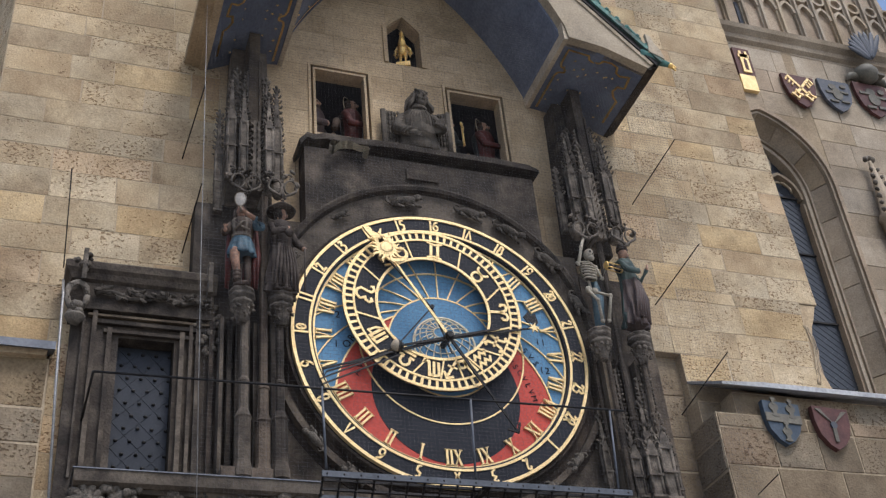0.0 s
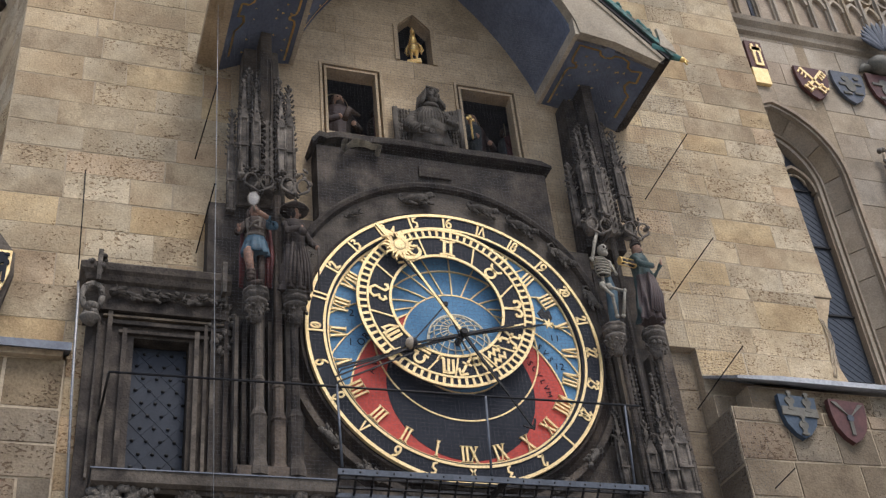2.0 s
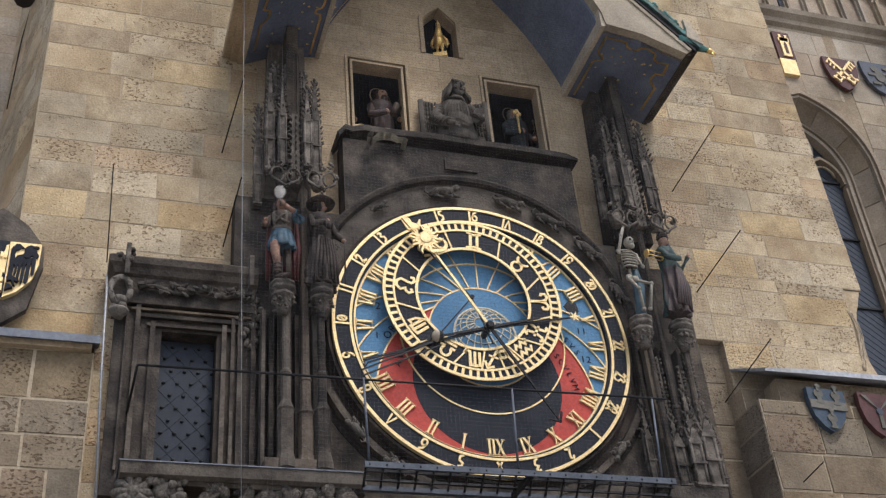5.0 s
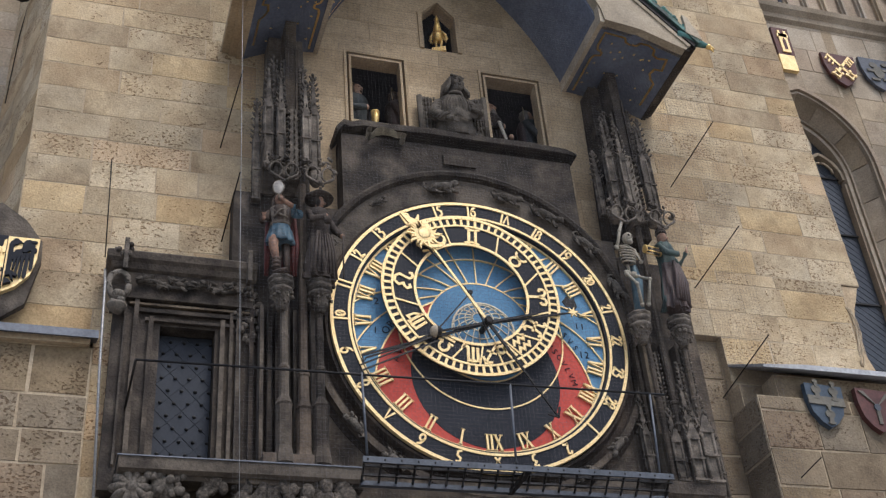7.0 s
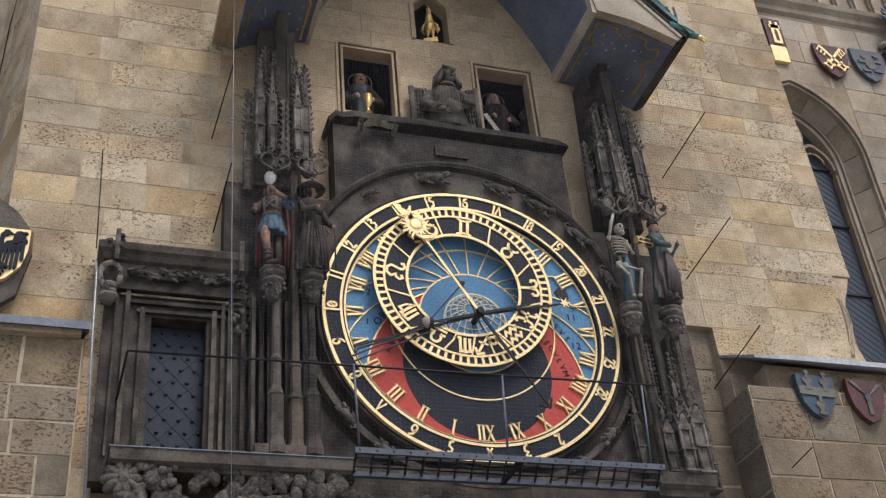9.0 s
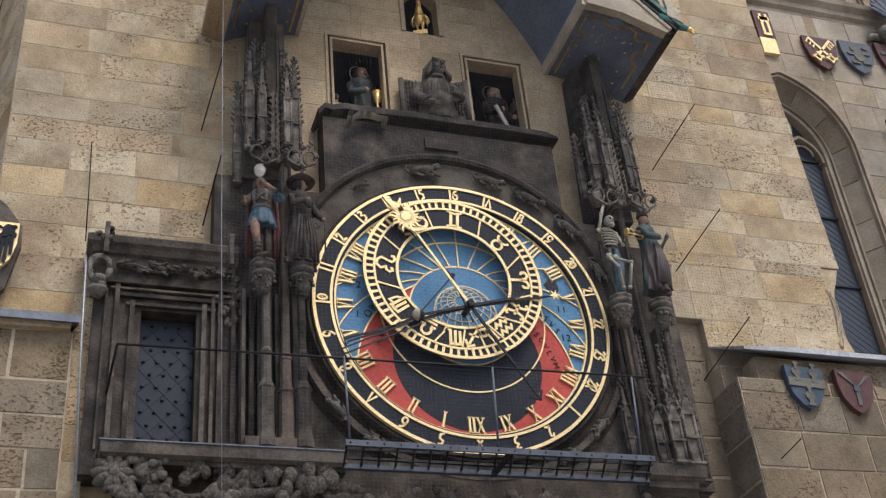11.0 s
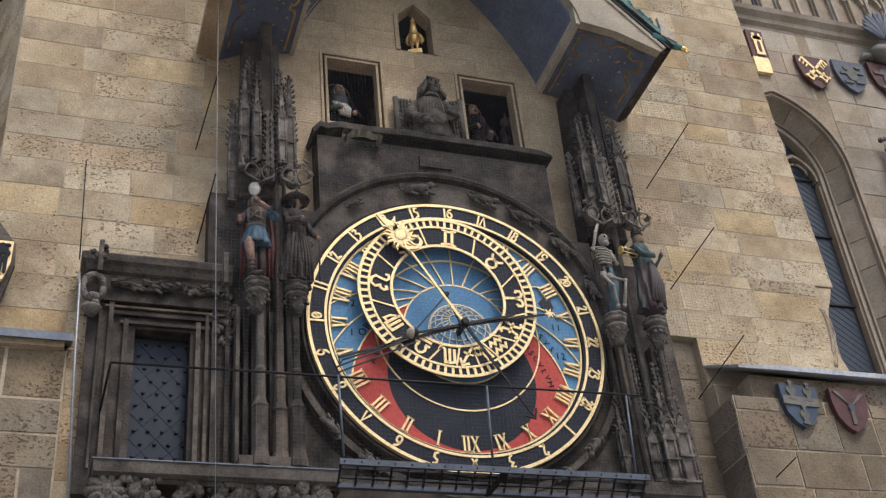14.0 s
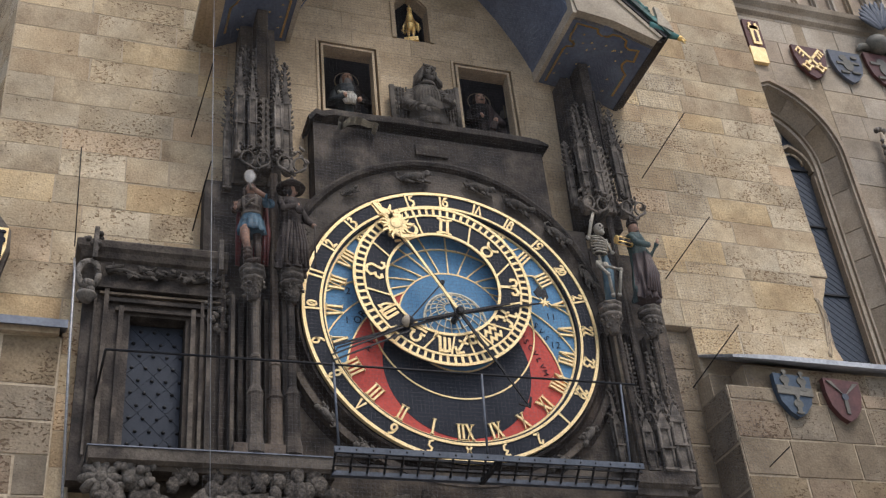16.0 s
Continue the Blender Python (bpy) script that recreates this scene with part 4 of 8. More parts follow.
# ---- the gabled canopy over the clock ----
def canopy():
    c = thing("canopy", "projecting gabled canopy with a starry dark blue vault", "canopy", kind="structure")
    yf = -0.88
    xi, xo = 1.49, 2.41
    zi, zm, zo = 10.72, 10.66, 10.46
    # inner arch: springs at the soffit and closes above
    arch = []
    for k in range(15):
        a = radians(17.6 + 32.5 * k / 14)
        arch.append((-2.527 + 4.243 * math.cos(a), 9.449 + 4.243 * math.sin(a)))
    arch = [p for p in arch if p[0] > 0.02] + [(0.0, 12.86)]
    arch[0] = (xi, zi)
    apex = 13.3
    # front board
    for s in (1, -1):
        xo = 2.41 if s > 0 else 2.25
        bm = B()
        half = [(s * x, z) for x, z in arch if x >= -0.01]
        outline = half[::-1] + [(s * 1.9, zm), (s * xo, zo), (s * (xo + 0.07), zo + 0.06), (0, apex)]
        prism(bm, outline, yf, yf + 0.14)
        part("front_board", bm, CREAM, c, bevel=0.006)
        # vault
        bm = B()
        for a, b in zip(half, half[1:]):
            va = [bm.verts.new((x, y, z)) for x, z in (a, b) for y in (yf + 0.12, WALL)]
            quad(bm, va[0], va[1], va[3], va[2])
        bmesh.ops.remove_doubles(bm, verts=bm.verts, dist=1e-5)
        bmesh.ops.solidify(bm, geom=bm.faces, thickness=0.03)
        vault = part("vault", bm, NAVY, c, "dark blue vault with gilt stars")
        bm = B()
        rows = []
        for x, z in half:
            rows.append([bm.verts.new((x, y, z - 0.006)) for y in (WALL - 0.10, WALL - 0.075)])
        for a, b in zip(rows, rows[1:]):
            quad(bm, a[0], a[1], b[1], b[0])
        bmesh.ops.solidify(bm, geom=bm.faces, thickness=0.003)
        part("edge_line", bm, BRIGHT, vault, "thin gilt border line")
        # soffit with its moulded frame
        bm = B()
        ya, yb = yf + 0.10, WALL
        prism(bm, [(s * xi, zi), (s * 1.9, zm), (s * xo, zo), (s * xo, zo + 0.05), (s * xi, zi + 0.05)], ya, yb)
        soffit = part("soffit", bm, NAVY, c, "dark blue soffit with gilt stars")

        def zs(x):
            return zi + (zm - zi) * (x - xi) / (1.9 - xi) if x < 1.9 else zm + (zo - zm) * (x - 1.9) / (xo - 1.9)
        # gilt scalloped line
        path = [(0.08, 0.05), (0.08, 0.55), (0.10, 0.60), (0.17, 0.62), (0.17, 0.66), (0.10, 0.69), (0.08, 0.74), (0.08, 0.93), (0.34, 0.93), (0.37, 0.88), (0.43, 0.86), (0.50, 0.88), (0.53, 0.93), (0.62, 0.95), (0.70, 0.93), (0.72, 0.86), (0.78, 0.84), (0.88, 0.88), (0.90, 0.72), (0.82, 0.70), (0.80, 0.62), (0.84, 0.56), (0.90, 0.52), (0.90, 0.06)]
        bm = B()
        pts = []
        for i in range(len(path) - 1):
            for k in range(4):
                f = k / 4
                u = path[i][0] * (1 - f) + path[i + 1][0] * f
                w = path[i][1] * (1 - f) + path[i + 1][1] * f
                pts.append((xi + u * (xo - xi), yb + (ya - yb) * w))
        pv = []
        for i, (x, y) in enumerate(pts):
            x2, y2 = pts[min(i + 1, len(pts) - 1)]
            x1, y1 = pts[max(i - 1, 0)]
            d = Vector((x2 - x1, y2 - y1)).normalized()
            nx, ny = -d.y * 0.012, d.x * 0.012
            pv.append([bm.verts.new((s * (x + nx * k), y + ny * k, zs(x + nx * k) - 0.005)) for k in (1, -1)])
        for a, b in zip(pv, pv[1:]):
            quad(bm, a[0], a[1], b[1], b[0])
        bmesh.ops.solidify(bm, geom=bm.faces, thickness=0.003)
        part("gilt_line", bm, BRIGHT, soffit, "gilt scalloped border line")
        rnd = random.Random(5)
        for i in range(26):
            x, y = rnd.uniform(xi + 0.12, xo - 0.2), rnd.uniform(ya + 0.15, yb - 0.1)
            bm = B()
            r = 0.017
            prism(bm, [(r * (1 if k % 2 == 0 else 0.4) * math.cos(radians(36 * k)), r * (1 if k % 2 == 0 else 0.4) * math.sin(radians(36 * k))) for k in range(10)], -0.003, 0.001)
            ob = part("star", bm, BRIGHT, soffit)
            ob.matrix_basis = pose(s * x, y, zs(x) - 0.003, 90, 0, 0)
        for i in range(40):
            k = rnd.uniform(0.5, len(half) - 1.5)
            f, j = k % 1, int(k)
            x, z = half[j][0] * (1 - f) + half[j + 1][0] * f, half[j][1] * (1 - f) + half[j + 1][1] * f
            d = Vector((half[j + 1][0] - half[j][0], half[j + 1][1] - half[j][1])).normalized()
            bm = B()
            ball(bm, (0, 0, 0), (0.016, 0.016, 0.006), 6)
            ob = part("star", bm, BRIGHT, vault)
            ob.location = (x, rnd.uniform(yf + 0.3, WALL - 0.1), z - 0.004)
        # inner board beside the soffit and outer eave moulding
        bm = B()
        box(bm, min(s * (xi - 0.05), s * xi), max(s * (xi - 0.05), s * xi), yf + 0.02, WALL, zi - 0.02, zi + 0.24)
        part("inner_board", bm, CREAM, c, bevel=0.005)
        bm = B()
        for k, (o, h) in enumerate(((0.0, 0.0), (0.05, 0.035), (0.09, 0.07)) if s > 0 else ((0.0, 0.0), (0.075, 0.03), (0.15, 0.06))):
            a, b = s * (xo + o), s * (xo + o + (0.055 if s > 0 else 0.08))
            box(bm, min(a, b), max(a, b), yf + 0.01, WALL, zo - 0.01 + h, zo + 0.12 + h)
        part("eave_moulding", bm, DARK if s > 0 else SMOOTH, c, bevel=0.006)
        # roof
        bm = B()
        prism(bm, [(s * (xo + 0.15), zo + 0.07), (s * (xo + 0.17), zo + 0.12), (0, apex + 0.12), (0, apex)], yf - 0.06, WALL)
        roof = part("roof", bm, COPPER, c, "weathered copper roof edge", bevel=0.005)
        bm = B()
        prism(bm, [(s * (xo + 0.10), zo + 0.04), (s * (xo + 0.13), zo + 0.085), (0, apex + 0.02), (0, apex - 0.06)], yf - 0.03, yf + 0.1)
        part("gable_moulding", bm, IRON, c, "dark moulding under the roof edge")
        bm = B()
        prism(bm, [(s * (xo + 0.03), zo + 0.04), (s * (xo + 0.07), zo + 0.06), (0, apex - 0.06), (0, apex - 0.14)], yf - 0.018, yf + 0.1)
        part("gable_fillet", bm, CREAM, c)
        slope = Vector((-s * (xo + 0.17), 0, apex - zo)).normalized()
        for i in range(14):
            f = 0.08 + 0.155 * i
            p = Vector((s * (xo + 0.16), yf - 0.02, zo + 0.12)) + slope * f
            bm = B()
            ball(bm, (0, 0, 0), (0.055, 0.045, 0.03), 8)
            ball(bm, (s * 0.04, 0, 0.045), (0.034, 0.035, 0.034), 8)
            ball(bm, (-s * 0.035, 0, 0.035), (0.028, 0.03, 0.024), 8)
            ball(bm, (s * 0.07, 0, 0.02), (0.02, 0.02, 0.02), 6)
            ob = part("crocket", bm, COPPER, roof)
            ob.location = p
    return c


canopy()


def gargoyle(s):
    g = thing("gargoyle", "green copper dragon spout with a gilded crest", "gargoyle", "spouts of the canopy")
    x, y, z = 0.0, 0.0, 0.0
    bm = B()
    tube(bm, [(x - s * 0.12, y + 0.02, z + 0.08), (x, y, z + 0.05), (x + s * 0.08, y - 0.01, z - 0.005), (x + s * 0.15, y - 0.02, z - 0.03)], [0.05, 0.045, 0.032, 0.02], 8)
    part("body", bm, COPPER, g)
    bm = B()
    ball(bm, (x + s * 0.16, y - 0.02, z - 0.035), (0.035, 0.025, 0.022), 10)
    tube(bm, [(x + s * 0.17, y - 0.02, z - 0.03), (x + s * 0.22, y - 0.02, z - 0.05)], [0.02, 0.006], 6)
    tube(bm, [(x + s * 0.17, y - 0.02, z - 0.045), (x + s * 0.205, y - 0.02, z - 0.085)], [0.014, 0.005], 6)
    part("head", bm, BRIGHT, g, "gilded head with open jaws")
    bm = B()
    prism(bm, [(x - s * 0.06, z + 0.06), (x + s * 0.09, z + 0.0), (x + s * 0.07, z + 0.09), (x + s * 0.02, z + 0.15), (x - s * 0.01, z + 0.24), (x - s * 0.06, z + 0.26), (x - s * 0.05, z + 0.16)], y - 0.05, y - 0.02)
    part("wing", bm, CREAM, g, "pale wing")
    bm = B()
    tube(bm, [(x - s * 0.28, y, z + 0.28), (x - s * 0.2, y, z + 0.36), (x - s * 0.14, y, z + 0.28), (x - s * 0.1, y, z + 0.16)], [0.012, 0.018, 0.02, 0.02], 6)
    part("tail", bm, COPPER, g)
    g.matrix_world = pose(s * 2.50, -0.88, 10.58) @ Matrix.Diagonal((1.2, 1.35, 1.35, 1.0))


gargoyle(1)
# ---- stone piers with figures ----
TUNIC = material("blue_painted_wood", [(0.02, 0.04, 0.055), (0.06, 0.105, 0.135), (0.11, 0.17, 0.2)], 0.6, scale=9, fine=60, bump=0.2)
CLOAK = material("dark_red_painted_wood", [(0.06, 0.015, 0.013), (0.12, 0.03, 0.025)], 0.6, scale=9, fine=60, bump=0.2)
BROWN = material("dark_brown_painted_wood", [(0.012, 0.01, 0.009), (0.032, 0.025, 0.021), (0.07, 0.056, 0.047)], 0.7, scale=9, fine=60, bump=0.3, spec=0.1)
MAROON = material("maroon_painted_wood", [(0.035, 0.022, 0.02), (0.085, 0.058, 0.05)], 0.6, scale=9, fine=60, bump=0.2)
GREEN = material("green_painted_wood", [(0.018, 0.03, 0.027), (0.05, 0.075, 0.066)], 0.6, scale=9, fine=60, bump=0.2)
FLESH = material("painted_face_wood", [(0.09, 0.05, 0.033), (0.23, 0.125, 0.08), (0.34, 0.20, 0.13)], 0.6, scale=12, fine=60, bump=0.15)
BONE = material("bone_painted_wood", [(0.22, 0.19, 0.14), (0.36, 0.32, 0.25)], 0.65, scale=12, fine=60, bump=0.2)
PALE = material("pale_painted_wood", [(0.42, 0.38, 0.31), (0.58, 0.53, 0.45)], 0.6, scale=10, fine=60, bump=0.1)
HAIR = material("dark_hair_wood", [(0.03, 0.02, 0.015), (0.07, 0.045, 0.03)], 0.7, scale=14, fine=60, bump=0.3)


def clump(bm, c, r, n, rnd, mi=0):
    for i in range(n):
        p = Vector((rnd.uniform(-1, 1), rnd.uniform(-1, 1), rnd.uniform(-1, 1))) * r * 0.8
        ball(bm, Vector(c) + p, r * rnd.uniform(0.35, 0.7), 6, mi)


def crocket(bm, x, y, z, dx, dy, size):
    """A curled leaf that stands out from an edge."""
    d = Vector((dx, dy, 0)).normalized()
    p = Vector((x, y, z))
    tube(bm, [p, p + d * size * 0.9 + Vector((0, 0, size * 0.15)), p + d * size * 1.5 + Vector((0, 0, size * 0.9)), p + d * size * 1.1 + Vector((0, 0, size * 1.5))], [size * 0.4, size * 0.55, size * 0.5, size * 0.2], 5)


def spire(parent, x, y, z0, z1, w, rnd):
    """A slender gothic pinnacle: sunk panels between corner rolls, gablets, and a crocketed tip."""
    bm = B()
    zt = z1 - (z1 - z0) * 0.42
    box(bm, x - w * 0.38, x + w * 0.38, y - w * 0.38, y + w * 0.38, z0, zt)
    for i, j in ((-1, -1), (1, -1), (1, 1), (-1, 1)):
        tube(bm, [(x + i * w * 0.42, y + j * w * 0.42, z0), (x + i * w * 0.42, y + j * w * 0.42, zt + 0.02)], w * 0.13, 6)
    for z in (z0 + 0.01, z0 + (zt - z0) * 0.5):
        box(bm, x - w * 0.6, x + w * 0.6, y - w * 0.6, y + w * 0.6, z, z + 0.022)
    # gablets
    for k in range(4):
        m = Matrix.Translation((x, y, zt)) @ Matrix.Rotation(math.pi / 2 * k, 4, "Z")
        p = [m @ Vector(q) for q in ((-w * 0.58, -w * 0.56, -0.02), (w * 0.58, -w * 0.56, -0.02), (0, -w * 0.5, w * 1.5), (0, 0, w * 1.3), (-w * 0.5, 0, -0.02), (w * 0.5, 0, -0.02))]
        v = [bm.verts.new(q) for q in p]
        for f in ((0, 1, 2), (0, 2, 3, 4), (1, 5, 3, 2)):
            bm.faces.new([v[q] for q in f])
    a = [bm.verts.new((x + i * w * 0.36, y + j * w * 0.36, zt)) for i, j in ((-1, -1), (1, -1), (1, 1), (-1, 1))]
    b = [bm.verts.new((x + i * 0.01, y + j * 0.01, z1)) for i, j in ((-1, -1), (1, -1), (1, 1), (-1, 1))]
    for k in range(4):
        quad(bm, a[k], a[(k + 1) % 4], b[(k + 1) % 4], b[k])
    bm.faces.new(b)
    part("pinnacle", bm, CARVED, parent)
    bm = B()
    n = max(3, int((z1 - zt) / 0.068))
    for k in range(n):
        f = (k + 0.3) / n
        z, ww = zt + (z1 - zt) * f, w * 0.36 * (1 - f) + 0.008
        for i, j in ((-1, -1), (1, -1), (1, 1), (-1, 1)):
            crocket(bm, x + i * ww, y + j * ww, z, i, j, 0.019 * rnd.uniform(0.8, 1.15))
    for i, j in ((-1, 0), (1, 0), (0, -1)):
        crocket(bm, x, y, z1 - 0.01, i, j, 0.022)
        crocket(bm, x + i * w * 0.5, y + j * w * 0.5, zt + w * 1.3, i, j, 0.016)
    ball(bm, (x, y, z1 + 0.03), (0.016, 0.016, 0.035), 6)
    tagged(part("crocket_leaves", bm, CARVED, parent), kind="stuff")


def leaf_shaft(parent, x, y, z0, z1, rnd):
    """A thin shaft set with small leaves all the way up."""
    bm = B()
    tube(bm, [(x, y, z0), (x, y, z1)], [0.024, 0.012], 6)
    z = z0
    while z < z1:
        for d in (-1, 1):
            m = Matrix.Rotation(d * rnd.uniform(0.3, 0.9), 3, "Y")
            ball(bm, (x + d * 0.026, y - 0.016, z + rnd.uniform(-0.008, 0.008)), (0.012, 0.016, 0.022), 6, 0, m)
        z += 0.05
    tagged(part("leaf_shaft", bm, CARVED, parent), kind="stuff")


def pier(s):
    p = thing("figure_pier", "blackened gothic stone pier with colonnettes and crocketed pinnacles", "pier", "piers beside the dial")
    rnd = random.Random(21 + s)
    bm = B()
    box(bm, min(s * 1.62, s * 2.33), max(s * 1.62, s * 2.33), 0.08, WALL, 5.5, 8.52 if s < 0 else 8.2)
    part("back_slab", bm, DARK, p, bevel=0.01)
    bm = B()
    box(bm, min(s * 1.52, s * 2.08), max(s * 1.52, s * 2.08), -0.24, 0.1, 5.5, 5.66)
    part("plinth", bm, DARK, p, bevel=0.02)
    for k in range(9):
        bm = B()
        x = s * (1.55 + 0.075 * k)
        d = 0.05 * math.sin(k * 2.1) + 0.04
        box(bm, x - 0.016, x + 0.016, -0.01 - d, 0.1, 5.66, 7.15)
        part("rib", bm, DARK, p, bevel=0.008)
    for k, (x, r, y) in enumerate(((1.90 if s < 0 else 1.99, 0.033, -0.20), (1.72 if s < 0 else 1.80, 0.038, -0.14), (1.59 if s < 0 else 1.61, 0.033, -0.20))):
        bm = B()
        zr = 6.27 - 0.03 * (k == 1)
        prof = [(0.085, 5.58), (0.085, 5.64), (0.072, 5.70), (0.066, 5.73), (0.066, 6.10), (0.075, 6.12), (0.06, 6.16), (r * 1.25, 6.2), (r * 1.2, zr + 0.18), (r * 1.45, zr + 0.19), (r * 1.45, zr + 0.21), (r, zr + 0.23), (r, zr + 0.4), (r, 7.12)]
        if k != 1:
            prof[-1:] = [(r, 6.75), (r * 1.15, 6.77), (r * 1.15, 6.8), (r, 6.82), (r, 7.08), (r * 1.3, 7.12)]
        else:
            prof[-1:] = [(r, 8.5)]
        if s > 0:
            prof = [(0.03, 5.58)] + [(rr * 0.85, z) for rr, z in prof if z > 6.3]
        lathe(bm, (s * x, y, 0), prof, 8)
        for f in bm.faces:
            f.smooth = False
        part("colonnette", bm, DARK, p)
    for x in (1.90, 1.71):
        bm = B()
        box(bm, s * x - 0.02, s * x + 0.02, -0.02, 0.1, 5.74, 7.2)
        part("fillet", bm, DARK, p)
    # corbels below the figures
    for x in ((1.93, 1.585) if s < 0 else (1.99, 1.56)):
        bm = B()
        lathe(bm, (s * x, -0.22, 0), [(0.04, 7.02), (0.05, 7.05), (0.07, 7.11), (0.09, 7.19), (0.11, 7.2), (0.11, 7.225), (0.085, 7.235), (0.09, 7.25), (0.12, 7.27), (0.12, 7.30), (0.10, 7.31), (0.12, 7.325), (0.12, 7.345)], 8)
        for k in range(10):
            for zc, rc in ((7.165, 0.085), (7.10, 0.055)):
                clump(bm, (s * x + rc * math.cos(k * 0.628), -0.22 + rc * math.sin(k * 0.628), zc), 0.028, 3, rnd)
        rough(bm, 0.012, 30)
        part("corbel", bm, CARVED, p)
        # little canopy over the figure, open tracery hearts
        bm = B()
        for dx in (-0.075, 0.075):
            tube(bm, [(s * x + dx + 0.06 * math.cos(a), -0.34 - 0.02 * math.sin(a), 8.50 + 0.07 * math.sin(a)) for a in (math.tau * k / 14 for k in range(15))], 0.010, 6)
        tube(bm, [(s * x - 0.13, -0.34, 8.46), (s * x, -0.36, 8.36), (s * x + 0.13, -0.34, 8.46)], 0.014, 6)
        clump(bm, (s * x, -0.36, 8.36), 0.03, 6, rnd)
        for dx in (-0.14, 0.14):
            clump(bm, (s * x + dx, -0.3, 8.56), 0.035, 5, rnd)
        lathe(bm, (s * x, -0.14, 0), [(0.04, 8.52), (0.065, 8.56), (0.075, 8.66), (0.05, 8.68)], 8)
        for q in range(7):
            clump(bm, (s * x + rnd.uniform(-0.12, 0.12), -0.3, 8.6 + rnd.uniform(0, 0.12)), 0.028, 4, rnd)
        part("figure_canopy", bm, CARVED, p)
    # shaft of pinnacles up to the canopy
    bm = B()
    prism(bm, [(s * 1.6, 8.5), (s * 2.06, 8.5), (s * 2.02, 10.6), (s * 1.66, 10.6)], 0.05, WALL)
    part("shaft_core", bm, DARK, p, bevel=0.01)
    for x, y, z0, z1, w in ((2.05, -0.16, 8.66, 9.95, 0.085), (1.945, -0.26, 8.66, 9.75, 0.075), (1.70, -0.26, 8.66, 9.7, 0.075), (1.60, -0.16, 8.66, 9.9, 0.085), (2.14, 0.0, 8.35, 9.6, 0.07), (1.53, 0.02, 8.7, 9.55, 0.06), (1.99, -0.1, 9.1, 10.12, 0.065), (1.69, -0.1, 9.1, 10.05, 0.065)):
        spire(p, s * x, y, z0, z1, w, rnd)
    for x, y, z0, z1 in ((1.895, -0.15, 8.6, 10.1), (1.765, -0.15, 8.6, 10.05)):
        leaf_shaft(p, s * x, y, z0, z1, rnd)
    bm = B()
    box(bm, s * 1.83 - 0.055, s * 1.83 + 0.055, -0.2, 0.05, 9.35, 10.62)
    box(bm, s * 1.83 - 0.066, s * 1.83 + 0.066, -0.21, 0.05, 9.32, 9.36)
    for d in (-1, 1):
        box(bm, s * 1.83 + d * 0.052 - 0.011, s * 1.83 + d * 0.052 + 0.011, -0.222, -0.2, 9.36, 10.2)
    part("panelled_shaft", bm, DARK, p, bevel=0.004)
    bm = B()
    for k in range(11):
        z = 8.5 + 0.08 * k
        w = 0.056 - 0.0012 * k
        prism(bm, [(s * 1.81 - w, z), (s * 1.81 + w, z), (s * 1.81 + w * 0.72, z + 0.079), (s * 1.81 - w * 0.72, z + 0.079)], -0.23, 0.05)
        for d in (-1, 0, 1):
            crocket(bm, s * 1.81 + d * w * 0.8, -0.235, z + 0.005, d * 0.8, -0.6, 0.02)
    part("scaled_spirelet", bm, CARVED, p)
    if s > 0:
        for x, y, z0, z1 in ((2.06, -0.1, 5.66, 7.0), (1.90, -0.16, 5.66, 6.9), (1.71, -0.12, 5.66, 7.0)):
            leaf_shaft(p, x, y, z0, z1, rnd)
        for x, y, z0, z1, w in ((2.05, -0.05, 5.7, 7.1, 0.09), (2.12, 0.0, 5.7, 6.7, 0.08), (1.96, -0.14, 5.7, 6.8, 0.085), (1.86, -0.2, 5.7, 6.6, 0.075), (2.2, 0.06, 5.6, 6.35, 0.07), (2.0, -0.2, 5.6, 6.5, 0.13), (2.13, -0.06, 5.5, 6.4, 0.12), (1.84, -0.22, 5.6, 6.35, 0.12), (1.68, -0.2, 5.6, 6.3, 0.10), (1.5, -0.02, 5.7, 6.5, 0.07)):
            spire(p, x, y, z0, z1, w, rnd)
    else:
        bm = B()
        for k in range(14):
            clump(bm, (-2.2 + rnd.uniform(-0.09, 0.09), 0.03, 6.85 + 0.035 * k), 0.045, 4, rnd)
        tagged(part("leaf_carving", bm, CARVED, p), kind="stuff")
    return p


for side in (-1, 1):
    pier(side)


